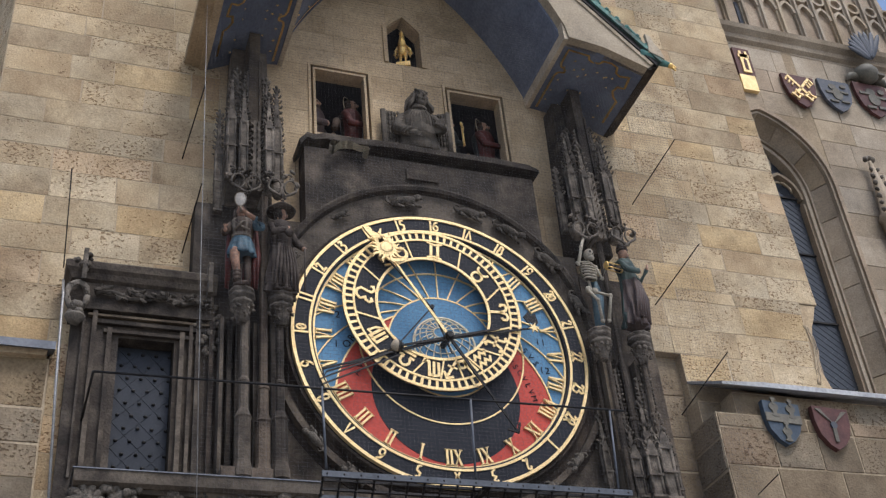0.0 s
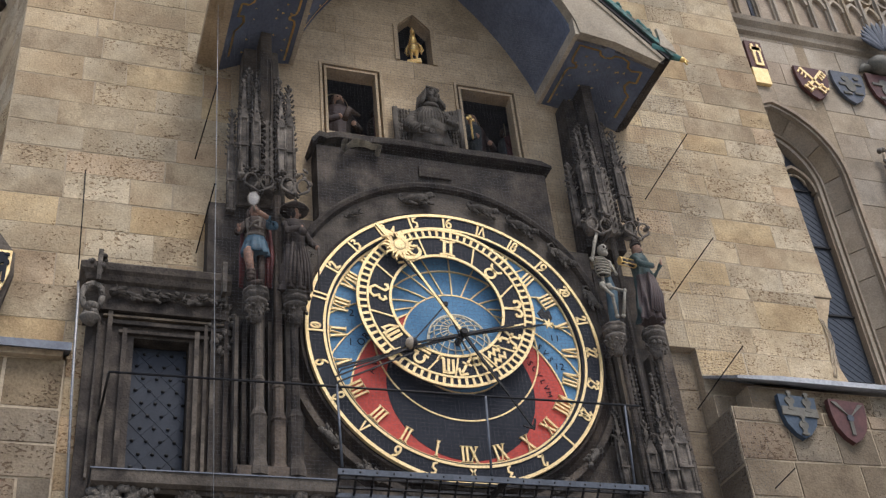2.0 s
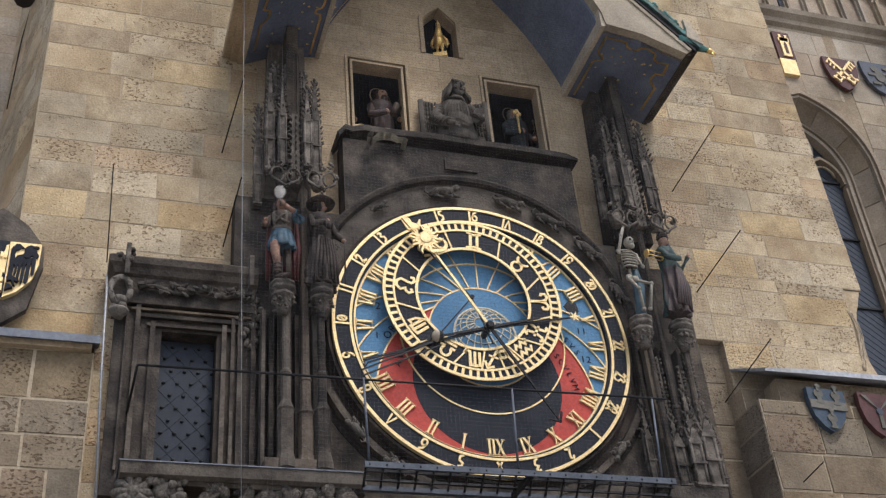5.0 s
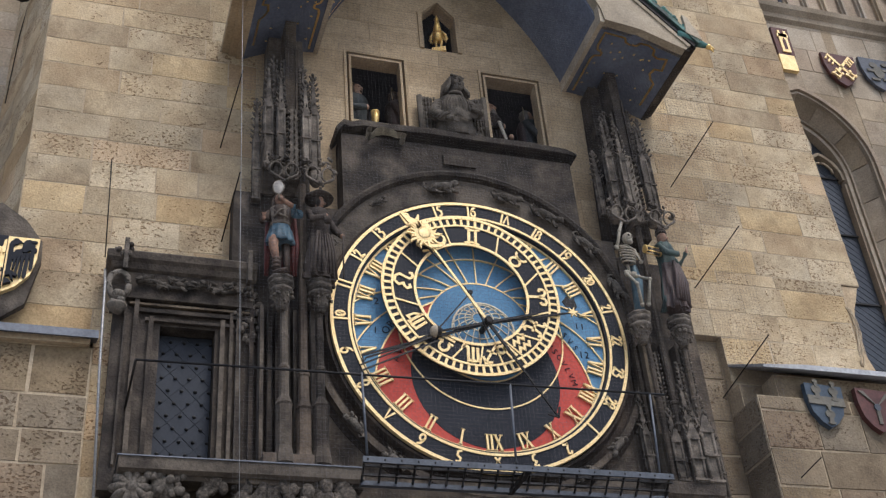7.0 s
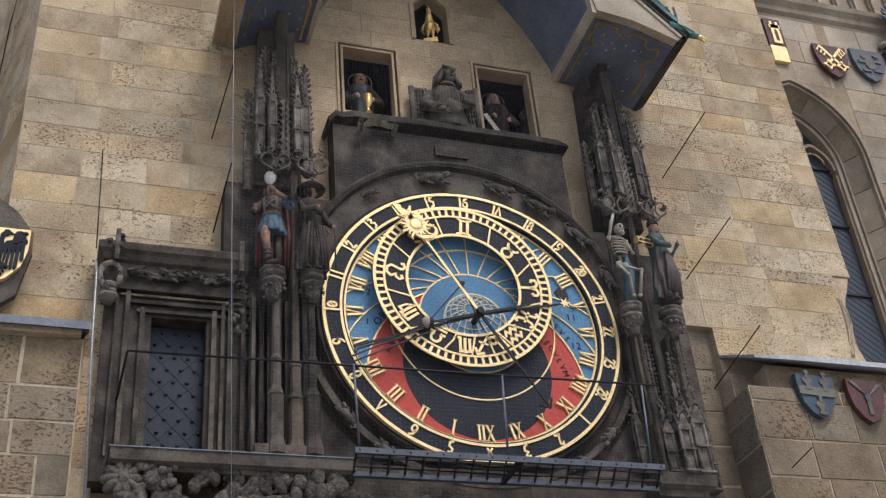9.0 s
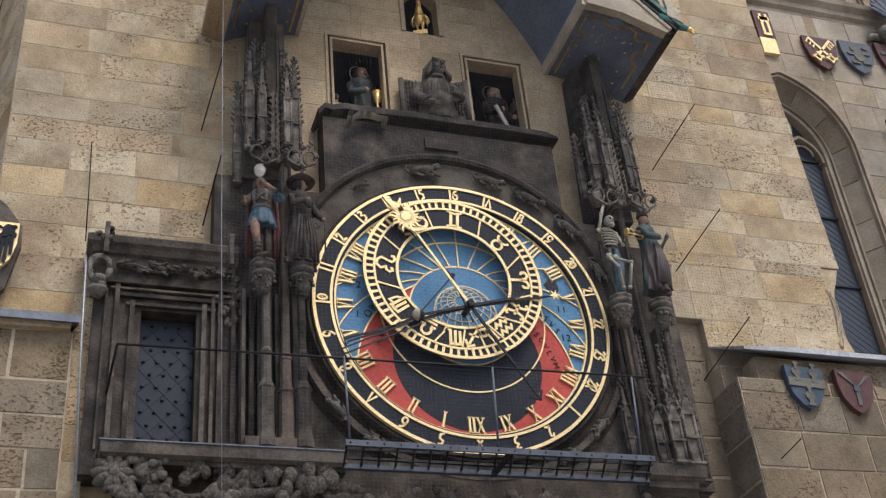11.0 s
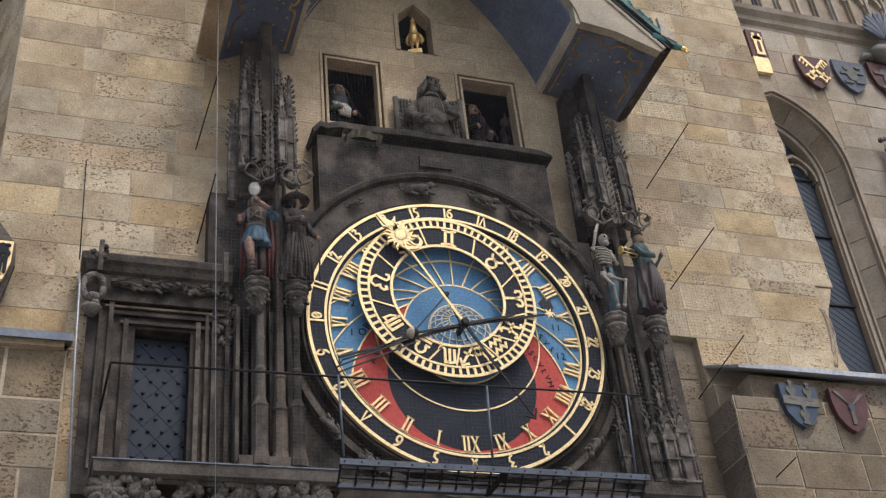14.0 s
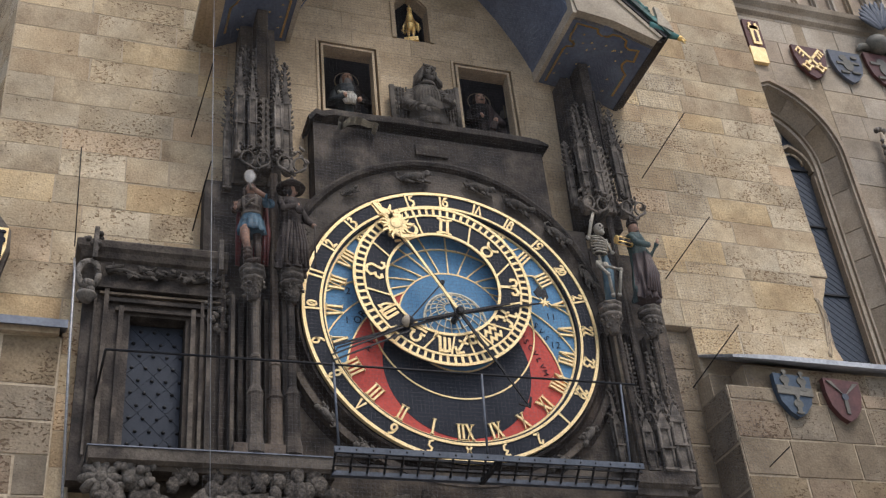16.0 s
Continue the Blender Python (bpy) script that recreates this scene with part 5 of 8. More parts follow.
def robe_figure(bm, h, mats, arms=(), flat=0.8, beard=False, hair=True, hat=None, halo=False, head_turn=0.0, belt=0.55, long_hair=False):
    """A standing carved figure of height h, facing -y, with its foot at the origin. mats: indices for robe, cloak, face, hair."""
    robe, cloak, face, hr = mats
    k = h
    prof = [(0.155, 0.0), (0.16, 0.03), (0.145, 0.2), (0.125, 0.38), (0.112, belt), (0.125, 0.66), (0.14, 0.75), (0.125, 0.80), (0.07, 0.835), (0.045, 0.85)]
    n = 40
    fine = []
    for (r0, z0), (r1, z1) in zip(prof, prof[1:]):
        fine += [(r0 + (r1 - r0) * q / 3, z0 + (z1 - z0) * q / 3) for q in range(3)]
    prof = fine + [prof[-1]]
    rings = []
    for r, z in prof:
        row = []
        for j in range(n):
            a = math.tau * j / n
            depth = max(0.05, 0.75 - z) if z < 0.8 else 0.0
            fold = 1 + 0.30 * depth * (math.sin(a * 7 + z * 6) + 0.6 * math.sin(a * 13 - z * 11)) + 0.05 * depth * math.sin(z * 40 + 3 * a)
            row.append(bm.verts.new((k * r * fold * math.cos(a), k * r * fold * flat * math.sin(a), k * z)))
        rings.append(row)
    for a, b in zip(rings, rings[1:]):
        for j in range(n):
            f = quad(bm, a[j], a[(j + 1) % n], b[(j + 1) % n], b[j], robe)
            f.smooth = True
            c = f.calc_center_median()
            if c.x > 0.04 * k and c.z > 0.15 * k or c.y > 0.03 * k:
                f.material_index = cloak
    bm.faces.new(rings[0][::-1])
    hc = Vector((0, -0.012 * k, 0.915 * k))
    turn = Matrix.Rotation(radians(head_turn), 3, "Z")
    tube(bm, [(0, 0, 0.82 * k), (0, -0.005 * k, 0.88 * k)], 0.04 * k, 8, face)
    ball(bm, hc, (0.056 * k, 0.062 * k, 0.078 * k), 14, face)
    ball(bm, hc + turn @ Vector((0, -0.062 * k, -0.008 * k)), (0.011 * k, 0.016 * k, 0.02 * k), 6, face)
    for d in (-1, 1):
        ball(bm, hc + turn @ Vector((d * 0.024 * k, -0.052 * k, 0.014 * k)), (0.012 * k, 0.008 * k, 0.007 * k), 6, hr)
    ball(bm, hc + turn @ Vector((0, -0.055 * k, -0.036 * k)), (0.022 * k, 0.01 * k, 0.005 * k), 6, hr)
    if hair:
        ball(bm, hc + turn @ Vector((0, 0.02 * k, 0.02 * k)), (0.066 * k, 0.062 * k, 0.072 * k), 12, hr)
        for d in (-1, 1):
            ball(bm, hc + turn @ Vector((d * 0.055 * k, 0.01 * k, -0.03 * k)), (0.02 * k, 0.035 * k, (0.09 if long_hair else 0.05) * k), 8, hr)
    if beard:
        ball(bm, hc + turn @ Vector((0, -0.04 * k, -0.075 * k)), (0.042 * k, 0.03 * k, 0.07 * k), 10, hr)
    if hat == "brim":
        lathe(bm, hc, [(0.05 * k, 0.05 * k), (0.125 * k, 0.045 * k), (0.12 * k, 0.06 * k), (0.06 * k, 0.065 * k), (0.052 * k, 0.11 * k), (0.02 * k, 0.12 * k)], 14, hr)
    if hat == "turban":
        for z, r in ((0.05, 0.075), (0.075, 0.07), (0.1, 0.05)):
            ball(bm, hc + Vector((0, 0.005 * k, z * k)), (r * k, r * k, 0.025 * k), 12, hr)
    if halo:
        tube(bm, [hc + turn @ Vector((0.115 * k * math.cos(a), 0.03 * k, 0.115 * k * math.sin(a))) for a in (math.tau * j / 22 for j in range(23))], 0.0055 * k, 5, len(mats) + 0)
    for pts, m2, r in arms:
        tube(bm, [Vector(q) * k for q in pts], [r * k, r * 0.95 * k, r * 0.75 * k][:len(pts)], 8, m2)
        ball(bm, Vector(pts[-1]) * k, (0.026 * k, 0.026 * k, 0.03 * k), 8, face)


def statue(name, label, bm, mats, at, turn=0.0, category="statue", group="figures on the piers"):
    rough(bm, 0.008, 22)
    ob = solid(name, bm, mats, label, category, group)
    ob.matrix_world = pose(*at, 0, 0, turn) @ Matrix.Diagonal((0.84, 0.84, 0.95, 1.0))
    return ob


YS = -0.24
# figure with a looking glass
GLASSY = material("dull_mirror", [(0.20, 0.18, 0.155), (0.30, 0.275, 0.24)], 0.35, scale=10, fine=60, bump=0.05)
STRAP = material("tan_painted_straps", [(0.09, 0.07, 0.05), (0.17, 0.135, 0.1)], 0.6, scale=12, fine=60, bump=0.2)
bm = B()
n, rows = 48, []
for r, z, f in ((0.150, 0.385, 0.12), (0.148, 0.42, 0.11), (0.138, 0.47, 0.09), (0.122, 0.53, 0.06), (0.108, 0.585, 0.02), (0.104, 0.60, 0.0), (0.112, 0.625, 0.02), (0.125, 0.70, 0.04), (0.135, 0.77, 0.03), (0.10, 0.815, 0.02), (0.05, 0.84, 0.0)):
    rows.append([bm.verts.new((r * (1 + f * math.sin(11 * a + 5 * z)) * math.cos(a), 0.8 * r * (1 + f * math.sin(11 * a + 5 * z)) * math.sin(a), z)) for a in (math.tau * j / n for j in range(n))])
for i, (a, b) in enumerate(zip(rows, rows[1:])):
    for j in range(n):
        f = quad(bm, a[j], a[(j + 1) % n], b[(j + 1) % n], b[j], 0 if i < 5 else 3 + 2 * (j % 9 in (2, 3) or i == 5))
        f.smooth = True
bm.faces.new(rows[0][::-1])
lathe(bm, (0, 0, 0), [(0.107, 0.588), (0.114, 0.593), (0.114, 0.607), (0.107, 0.612)], 20, 5, 0.82)
# legs: one bare knee with a dark boot, one behind in shade
tube(bm, [(-0.07, -0.05, 0.42), (-0.075, -0.11, 0.30), (-0.05, -0.07, 0.2), (-0.045, -0.06, 0.17)], [0.058, 0.05, 0.04, 0.042], 10, 2)
tube(bm, [(-0.045, -0.06, 0.19), (-0.045, -0.05, 0.12), (-0.04, -0.05, 0.05)], [0.048, 0.05, 0.04], 10, 3)
for z in (0.17, 0.13, 0.09):
    lathe(bm, (-0.045, -0.055, 0), [(0.046, z - 0.014), (0.056, z), (0.046, z + 0.012)], 10, 3)
tube(bm, [(-0.06, -0.04, 0.035), (0.0, -0.10, 0.022), (0.07, -0.16, 0.012)], [0.036, 0.034, 0.016], 8, 3)
tube(bm, [(0.06, 0.02, 0.42), (0.065, 0.01, 0.22), (0.07, 0.03, 0.02)], [0.05, 0.042, 0.036], 8, 3)
# cloak falling behind in folds
for x0, x1, y in ((0.10, 0.155, 0.05), (0.13, 0.115, 0.07), (0.15, 0.19, 0.06), (-0.11, -0.15, 0.07), (-0.13, -0.175, 0.06), (0.05, 0.03, 0.08)):
    tube(bm, [(x0, y, 0.74), ((x0 + x1) / 2 + 0.012, y - 0.01, 0.42), (x1 * 0.9, y, 0.06)], [0.022, 0.028, 0.014], 8, 1)
# arms
tube(bm, [(0.12, 0, 0.76), (0.20, -0.08, 0.70), (0.13, -0.17, 0.73)], [0.046, 0.05, 0.036], 10, 0)
tube(bm, [(0.13, -0.17, 0.73), (0.02, -0.215, 0.775)], [0.028, 0.022], 8, 2)
ball(bm, (0.0, -0.22, 0.785), (0.038, 0.024, 0.026), 8, 2)
tube(bm, [(-0.12, 0, 0.75), (-0.19, -0.06, 0.63), (-0.18, -0.13, 0.60)], [0.046, 0.046, 0.034], 10, 3)
ball(bm, (-0.18, -0.15, 0.60), (0.022, 0.026, 0.028), 8, 2)
for k in range(3):
    tube(bm, [(-0.18, -0.16, 0.605), (-0.2 + 0.02 * k, -0.18, 0.65)], [0.009, 0.006], 5, 2)
# head, hair and beard behind the glass
ball(bm, (-0.01, -0.03, 0.90), (0.052, 0.06, 0.072), 12, 2)
ball(bm, (-0.01, 0.0, 0.925), (0.068, 0.066, 0.066), 12, 3)
for d in (-1, 1):
    tube(bm, [(-0.01 + d * 0.055, -0.01, 0.93), (-0.01 + d * 0.065, 0.0, 0.86), (-0.01 + d * 0.055, 0.0, 0.80)], [0.02, 0.03, 0.018], 8, 3)
    tube(bm, [(d * 0.10, -0.06, 0.78), (0.0, -0.11, 0.70 + 0.03 * d), (-d * 0.08, -0.1, 0.64)], [0.016, 0.016, 0.012], 6, 5)
ball(bm, (-0.03, -0.25, 0.905), (0.060, 0.012, 0.082), 20, 4)
tube(bm, [(-0.03 + 0.06 * math.cos(a), -0.25, 0.905 + 0.082 * math.sin(a)) for a in (math.tau * k / 24 for k in range(25))], 0.007, 6, 5)
tube(bm, [(-0.02, -0.235, 0.77), (-0.03, -0.25, 0.825)], 0.012, 6, 5)
statue("mirror_statue", "painted wooden statue in a blue tunic holding up a mirror", bm, [TUNIC, CLOAK, FLESH, HAIR, GLASSY, STRAP], (-1.945, YS, 7.345), -8)
# figure with a brimmed hat and stick
bm = B()
robe_figure(bm, 1.02, (0, 0, 1, 0), arms=[([(-0.12, 0, 0.76), (-0.16, -0.1, 0.62), (-0.02, -0.17, 0.66)], 0, 0.04), ([(0.12, 0, 0.76), (0.18, -0.05, 0.62), (0.2, -0.14, 0.52)], 0, 0.04)], hat="brim", beard=False, head_turn=55)
lathe(bm, (0, -0.012, 0.93), [(0.05, 0.045), (0.16, 0.04), (0.165, 0.05), (0.155, 0.062), (0.075, 0.066), (0.066, 0.11), (0.03, 0.12)], 18, 0)
for k in range(7):
    x = -0.12 + 0.04 * k
    tube(bm, [(x * 0.7, -0.10, 0.52), (x, -0.13 + 0.3 * abs(x) ** 1.4, 0.3), (x * 1.2, -0.14 + 0.3 * abs(x), 0.03)], [0.012, 0.018, 0.02], 6, 0)
tube(bm, [(-0.13, -0.03, 0.74), (0.0, -0.12, 0.72), (0.12, -0.04, 0.75)], [0.03, 0.035, 0.03], 8, 0)
tube(bm, [(0.21, -0.16, 0.55), (0.19, -0.17, 0.02)], 0.012, 6, 0)
ball(bm, (-0.02, -0.19, 0.62), (0.05, 0.04, 0.05), 8, 0)
statue("hat_statue", "dark brown wooden statue with a broad hat and walking stick", bm, [BROWN, FLESH], (-1.585, YS, 7.345), 22)


def skeleton():
    bm = B()
    ball(bm, (0.01, -0.06, 0.86), (0.06, 0.07, 0.068), 14, 0)
    ball(bm, (0.015, -0.09, 0.80), (0.04, 0.042, 0.03), 10, 0)
    for d in (-1, 1):
        ball(bm, (0.012 + d * 0.025, -0.12, 0.865), (0.015, 0.012, 0.016), 8, 1)
    ball(bm, (0.013, -0.132, 0.835), (0.007, 0.006, 0.012), 6, 1)
    tube(bm, [(0, 0, 0.78), (0, 0.03, 0.62), (0, 0.0, 0.42)], 0.02, 6, 0)
    for k in range(6):
        z, r = 0.74 - 0.034 * k, 0.085 + 0.018 * math.sin(k * 0.7)
        tube(bm, [(r * math.cos(a), -0.01 + 0.075 * math.sin(a), z - 0.02 * math.sin(a + math.pi) ) for a in (math.tau * j / 16 for j in range(17))], 0.011, 5, 0)
    ball(bm, (0, 0.01, 0.66), (0.07, 0.05, 0.11), 10, 1)
    tube(bm, [(-0.13, 0, 0.765), (0, -0.05, 0.775), (0.13, 0, 0.765)], 0.014, 6, 0)
    ball(bm, (-0.045, -0.01, 0.43), (0.05, 0.035, 0.04), 8, 0)
    ball(bm, (0.045, -0.01, 0.43), (0.05, 0.035, 0.04), 8, 0)
    for pts in ([(-0.13, 0, 0.76), (-0.17, -0.06, 0.70), (-0.12, -0.10, 0.90), (-0.05, -0.10, 1.05)], [(0.13, 0, 0.76), (0.17, -0.04, 0.6), (0.19, -0.14, 0.70)],
                [(-0.06, -0.02, 0.41), (-0.04, -0.14, 0.23), (0.02, -0.08, 0.02)], [(0.06, -0.02, 0.41), (0.14, -0.16, 0.31), (0.10, -0.1, 0.03)]):
        tube(bm, pts, [0.019] * len(pts), 7, 0)
        for q in pts:
            ball(bm, q, 0.026, 7, 0)
    tube(bm, [(0.1, 0.08, 0.66), (0.14, 0.07, 0.4), (0.1, 0.08, 0.04)], [0.05, 0.07, 0.06], 8, 2)
    for d in (-1, 1):
        tube(bm, [(0.27 + d * 0.10, -0.16, 0.70), (0.27 + d * 0.115, -0.16, 0.70)], 0.048, 10, 3)
        tube(bm, [(0.27 + d * 0.10, -0.16, 0.70), (0.27 + d * 0.05, -0.16, 0.70), (0.27, -0.16, 0.70)], [0.036, 0.032, 0.01], 10, 1)
    for a in (45, 135, 225, 315):
        o = Vector((0, 0.04 * math.cos(radians(a)), 0.04 * math.sin(radians(a))))
        tube(bm, [Vector((0.165, -0.16, 0.70)) + o, Vector((0.375, -0.16, 0.70)) + o], 0.007, 5, 3)
    statue("skeleton_statue", "bone coloured wooden skeleton statue with a gilded hourglass", bm, [BONE, BROWN, TUNIC, BRIGHT], (1.55, YS, 7.40), 10)


skeleton()
bm = B()
robe_figure(bm, 1.02, (0, 1, 2, 3), arms=[([(-0.13, 0, 0.76), (-0.17, -0.1, 0.62), (-0.03, -0.18, 0.62)], 1, 0.042), ([(0.13, 0, 0.76), (0.2, -0.08, 0.62), (0.17, -0.2, 0.72)], 1, 0.042)], hat="turban", beard=True, head_turn=35, hair=False)
for f in bm.faces:
    if 0.56 < f.calc_center_median().z < 0.86 and f.material_index == 0:
        f.material_index = 1
for k in range(8):
    a = -0.13 + 0.036 * k
    tube(bm, [(a * 0.6 + 0.04, -0.11, 0.58), (a + 0.03, -0.15 + 0.3 * abs(a) ** 1.4, 0.36), (a * 1.2, -0.15 + 0.3 * abs(a), 0.06)], [0.014, 0.022, 0.018], 6, 0)
for k in range(3):
    tube(bm, [(0.17, -0.2, 0.74), (0.18 + 0.015 * k, -0.22, 0.80)], [0.01, 0.006], 5, 2)
statue("turban_statue", "painted wooden statue in green and maroon with a dark turban", bm, [MAROON, GREEN, FLESH, BROWN], (1.985, YS, 7.42), 35)


# ---- angel on the ledge ----
def angel():
    bm = B()
    n = 26
    prof = [(0.24, 0.0), (0.24, 0.08), (0.21, 0.2), (0.19, 0.34), (0.195, 0.44), (0.17, 0.52), (0.11, 0.57), (0.06, 0.60)]
    rows = []
    for r, z in prof:
        rows.append([bm.verts.new((r * (1 + 0.05 * math.sin(9 * a + 6 * z)) * math.cos(a), 0.62 * r * (1 + 0.05 * math.sin(9 * a + 6 * z)) * math.sin(a), z)) for a in (math.tau * j / n for j in range(n))])
    for a, b in zip(rows, rows[1:]):
        for j in range(n):
            quad(bm, a[j], a[(j + 1) % n], b[(j + 1) % n], b[j]).smooth = True
    bm.faces.new(rows[0][::-1])
    bm.faces.new(rows[-1])
    # head tilted up under bobbed hair that flares at the jaw
    tube(bm, [(0.02, -0.02, 0.54), (0.025, -0.04, 0.64)], 0.055, 10)
    head = B()
    ball(head, (0.0, -0.07, 0.0), (0.074, 0.075, 0.105), 20)
    ball(head, (0.0, -0.095, -0.075), (0.034, 0.036, 0.028), 12)
    tube(head, [(0.0, -0.138, 0.035), (0.0, -0.155, 0.0), (0.0, -0.165, -0.018), (0.0, -0.14, -0.028)], [0.01, 0.014, 0.018, 0.01], 8)
    for z, r in ((-0.045, 0.026), (-0.058, 0.022)):
        ball(head, (0.0, -0.138, z), (r, 0.012, 0.0065), 10)
    for d in (-1, 1):
        ball(head, (d * 0.032, -0.13, 0.018), (0.019, 0.012, 0.009), 10)
        tube(head, [(d * 0.012, -0.142, 0.036), (d * 0.035, -0.14, 0.044), (d * 0.06, -0.12, 0.034)], [0.006, 0.009, 0.006], 6)
        ball(head, (d * 0.045, -0.115, -0.02), (0.026, 0.022, 0.028), 10)
        for k in range(6):
            y = -0.075 + 0.03 * k
            tube(head, [(d * 0.02, y * 0.6, 0.112), (d * (0.066 + 0.004 * k), y + 0.01, 0.07), (d * (0.086 + 0.003 * k), y + 0.015, -0.02), (d * (0.128 - 0.004 * k), y + 0.01, -0.09), (d * (0.145 - 0.008 * k), y + 0.02, -0.13)], [0.016, 0.018, 0.022, 0.028, 0.014], 8)
    ball(head, (0.0, 0.02, 0.025), (0.09, 0.095, 0.1), 20)
    ball(head, (0.0, 0.04, -0.04), (0.10, 0.07, 0.09), 16)
    for k in range(9):
        x = -0.064 + 0.016 * k
        tube(head, [(x * 0.5, -0.02, 0.118), (x * 0.95, -0.09, 0.1), (x * 1.12, -0.128 + 4.0 * x * x, 0.066)], [0.012, 0.012, 0.007], 6)
    bmesh.ops.transform(head, matrix=Matrix.Translation((0.03, 0.0, 0.70)) @ Matrix.Rotation(radians(18), 4, "Z") @ Matrix.Rotation(radians(-4), 4, "X") @ Matrix.Diagonal((1.06, 1.05, 1.05, 1.0)), verts=head.verts)
    tmp = bpy.data.meshes.new("head")
    head.to_mesh(tmp)
    head.free()
    bm.from_mesh(tmp)
    bpy.data.meshes.remove(tmp)
    # collar and gathered cloth
    tube(bm, [(0.025 + 0.085 * math.cos(a), -0.03 + 0.07 * math.sin(a), 0.575) for a in (math.tau * k / 20 for k in range(21))], 0.018, 8)
    for k in range(9):
        x = -0.13 + 0.034 * k
        tube(bm, [(0.02 + x * 0.6, -0.095, 0.53), (0.01 + x, -0.135 + 0.25 * abs(x) ** 1.5, 0.42), (x * 1.15, -0.15 + 0.2 * abs(x), 0.26)], [0.004, 0.006, 0.007], 6)
    for pts in ([(-0.165, 0, 0.48), (-0.25, -0.07, 0.28), (-0.13, -0.2, 0.15)], [(0.17, 0, 0.48), (0.26, -0.07, 0.31), (0.19, -0.2, 0.21)]):
        tube(bm, pts, [0.062, 0.075, 0.05], 10)
        for k in range(8):
            f = (k + 0.7) / 8
            q = Vector(pts[0]).lerp(Vector(pts[1]), f * 2) if f < 0.5 else Vector(pts[1]).lerp(Vector(pts[2]), f * 2 - 1)
            ball(bm, q + Vector((0, -0.02, 0)), (0.074 - 0.012 * abs(f - 0.5), 0.058, 0.013), 8, 0, Matrix.Rotation(0.5 * (1 if pts[0][0] > 0 else -1), 3, "Y"))
    tube(bm, [(-0.14, -0.2, 0.15), (-0.06, -0.235, 0.12)], [0.03, 0.026], 8)
    for k in range(4):
        tube(bm, [(-0.06, -0.235, 0.13 - 0.014 * k), (0.0, -0.255, 0.105 - 0.018 * k)], [0.012, 0.008], 6)
    # scroll across the lap
    rows = []
    for k in range(13):
        x = -0.10 + 0.032 * k
        rows.append([bm.verts.new((x, -0.19 - 0.03 * math.sin(k * 0.5), 0.22 + 0.02 * math.sin(k * 0.7) + 0.008 * k * (k > 8) + dz)) for dz in (-0.05, 0.05)])
    for a, b in zip(rows, rows[1:]):
        quad(bm, a[0], b[0], b[1], a[1])
        quad(bm, *[bm.verts.new(q.co + Vector((0, 0.012, 0))) for q in (a[1], b[1], b[0], a[0])])
    # wings on each side, with rows of feathers
    for d in (-1, 1):
        prism(bm, [(d * 0.2, 0.0), (d * 0.36, 0.05), (d * 0.385, 0.58), (d * 0.36, 0.62), (d * 0.25, 0.60), (d * 0.18, 0.45)], 0.06, 0.11)
        tube(bm, [(d * 0.37, 0.05, 0.0), (d * 0.375, 0.05, 0.3), (d * 0.375, 0.05, 0.61)], [0.035, 0.03, 0.035], 8)
        for r in range(7):
            for c in range(5):
                ball(bm, (d * (0.205 + 0.034 * c), 0.052, 0.20 + 0.062 * r - 0.01 * (c % 2)), (0.016, 0.016, 0.036), 6)
    rough(bm, 0.004, 16)
    ob = solid("angel_statue", bm, STATUE, "grey stone winged half figure holding a scroll", "statue")
    ob.matrix_world = pose(0.0, 0.10, 9.56, 0, 0, -8) @ Matrix.Diagonal((0.95, 0.9, 1.06, 1.0))


angel()


def rooster():
    bm = B()
    box(bm, -0.085, 0.085, -0.05, 0.05, 0, 0.05)
    for d in (-1, 1):
        tube(bm, [(d * 0.03, -0.01, 0.05), (d * 0.032, 0.0, 0.12), (d * 0.035, 0.01, 0.2)], [0.011, 0.012, 0.03], 8)
        for k in (-1, 0, 1):
            tube(bm, [(d * 0.03, -0.01, 0.058), (d * 0.03 + 0.016 * k, -0.05, 0.052)], [0.009, 0.004], 5)
    ball(bm, (0, 0.01, 0.255), (0.062, 0.085, 0.085), 14)
    tube(bm, [(0, -0.03, 0.28), (0.0, -0.055, 0.35), (0.005, -0.055, 0.42)], [0.06, 0.045, 0.03], 10)
    ball(bm, (0.005, -0.065, 0.44), (0.028, 0.038, 0.03), 10)
    tube(bm, [(0.005, -0.095, 0.44), (0.008, -0.125, 0.43)], [0.012, 0.003], 6)
    for k in range(4):
        ball(bm, (0.005, -0.085 + 0.022 * k, 0.478), (0.007, 0.013, 0.02), 6)
    ball(bm, (0.005, -0.095, 0.405), (0.008, 0.01, 0.02), 6)
    for d in (-1, 1):
        for k in range(4):
            tube(bm, [(d * 0.05, 0.0 + 0.01 * k, 0.31), (d * (0.095 + 0.006 * k), 0.01 + 0.015 * k, 0.26 - 0.01 * k), (d * (0.10 - 0.008 * k), 0.02 + 0.015 * k, 0.17 + 0.012 * k)], [0.016, 0.018, 0.005], 6)
    for k in range(5):
        tube(bm, [(0, 0.06, 0.27), (0.025 * (k - 2), 0.13, 0.38 - 0.02 * abs(k - 2)), (0.045 * (k - 2), 0.16, 0.26)], [0.02, 0.018, 0.005], 6)
    rough(bm, 0.014, 45)
    ob = solid("rooster_statue", bm, BRIGHT, "gilded rooster statue standing in the niche", "statue")
    ob.matrix_world = pose(0.0, 0.34, 11.06, 0, 0, -24) @ Matrix.Diagonal((0.9, 0.85, 1.1, 1.0))


rooster()


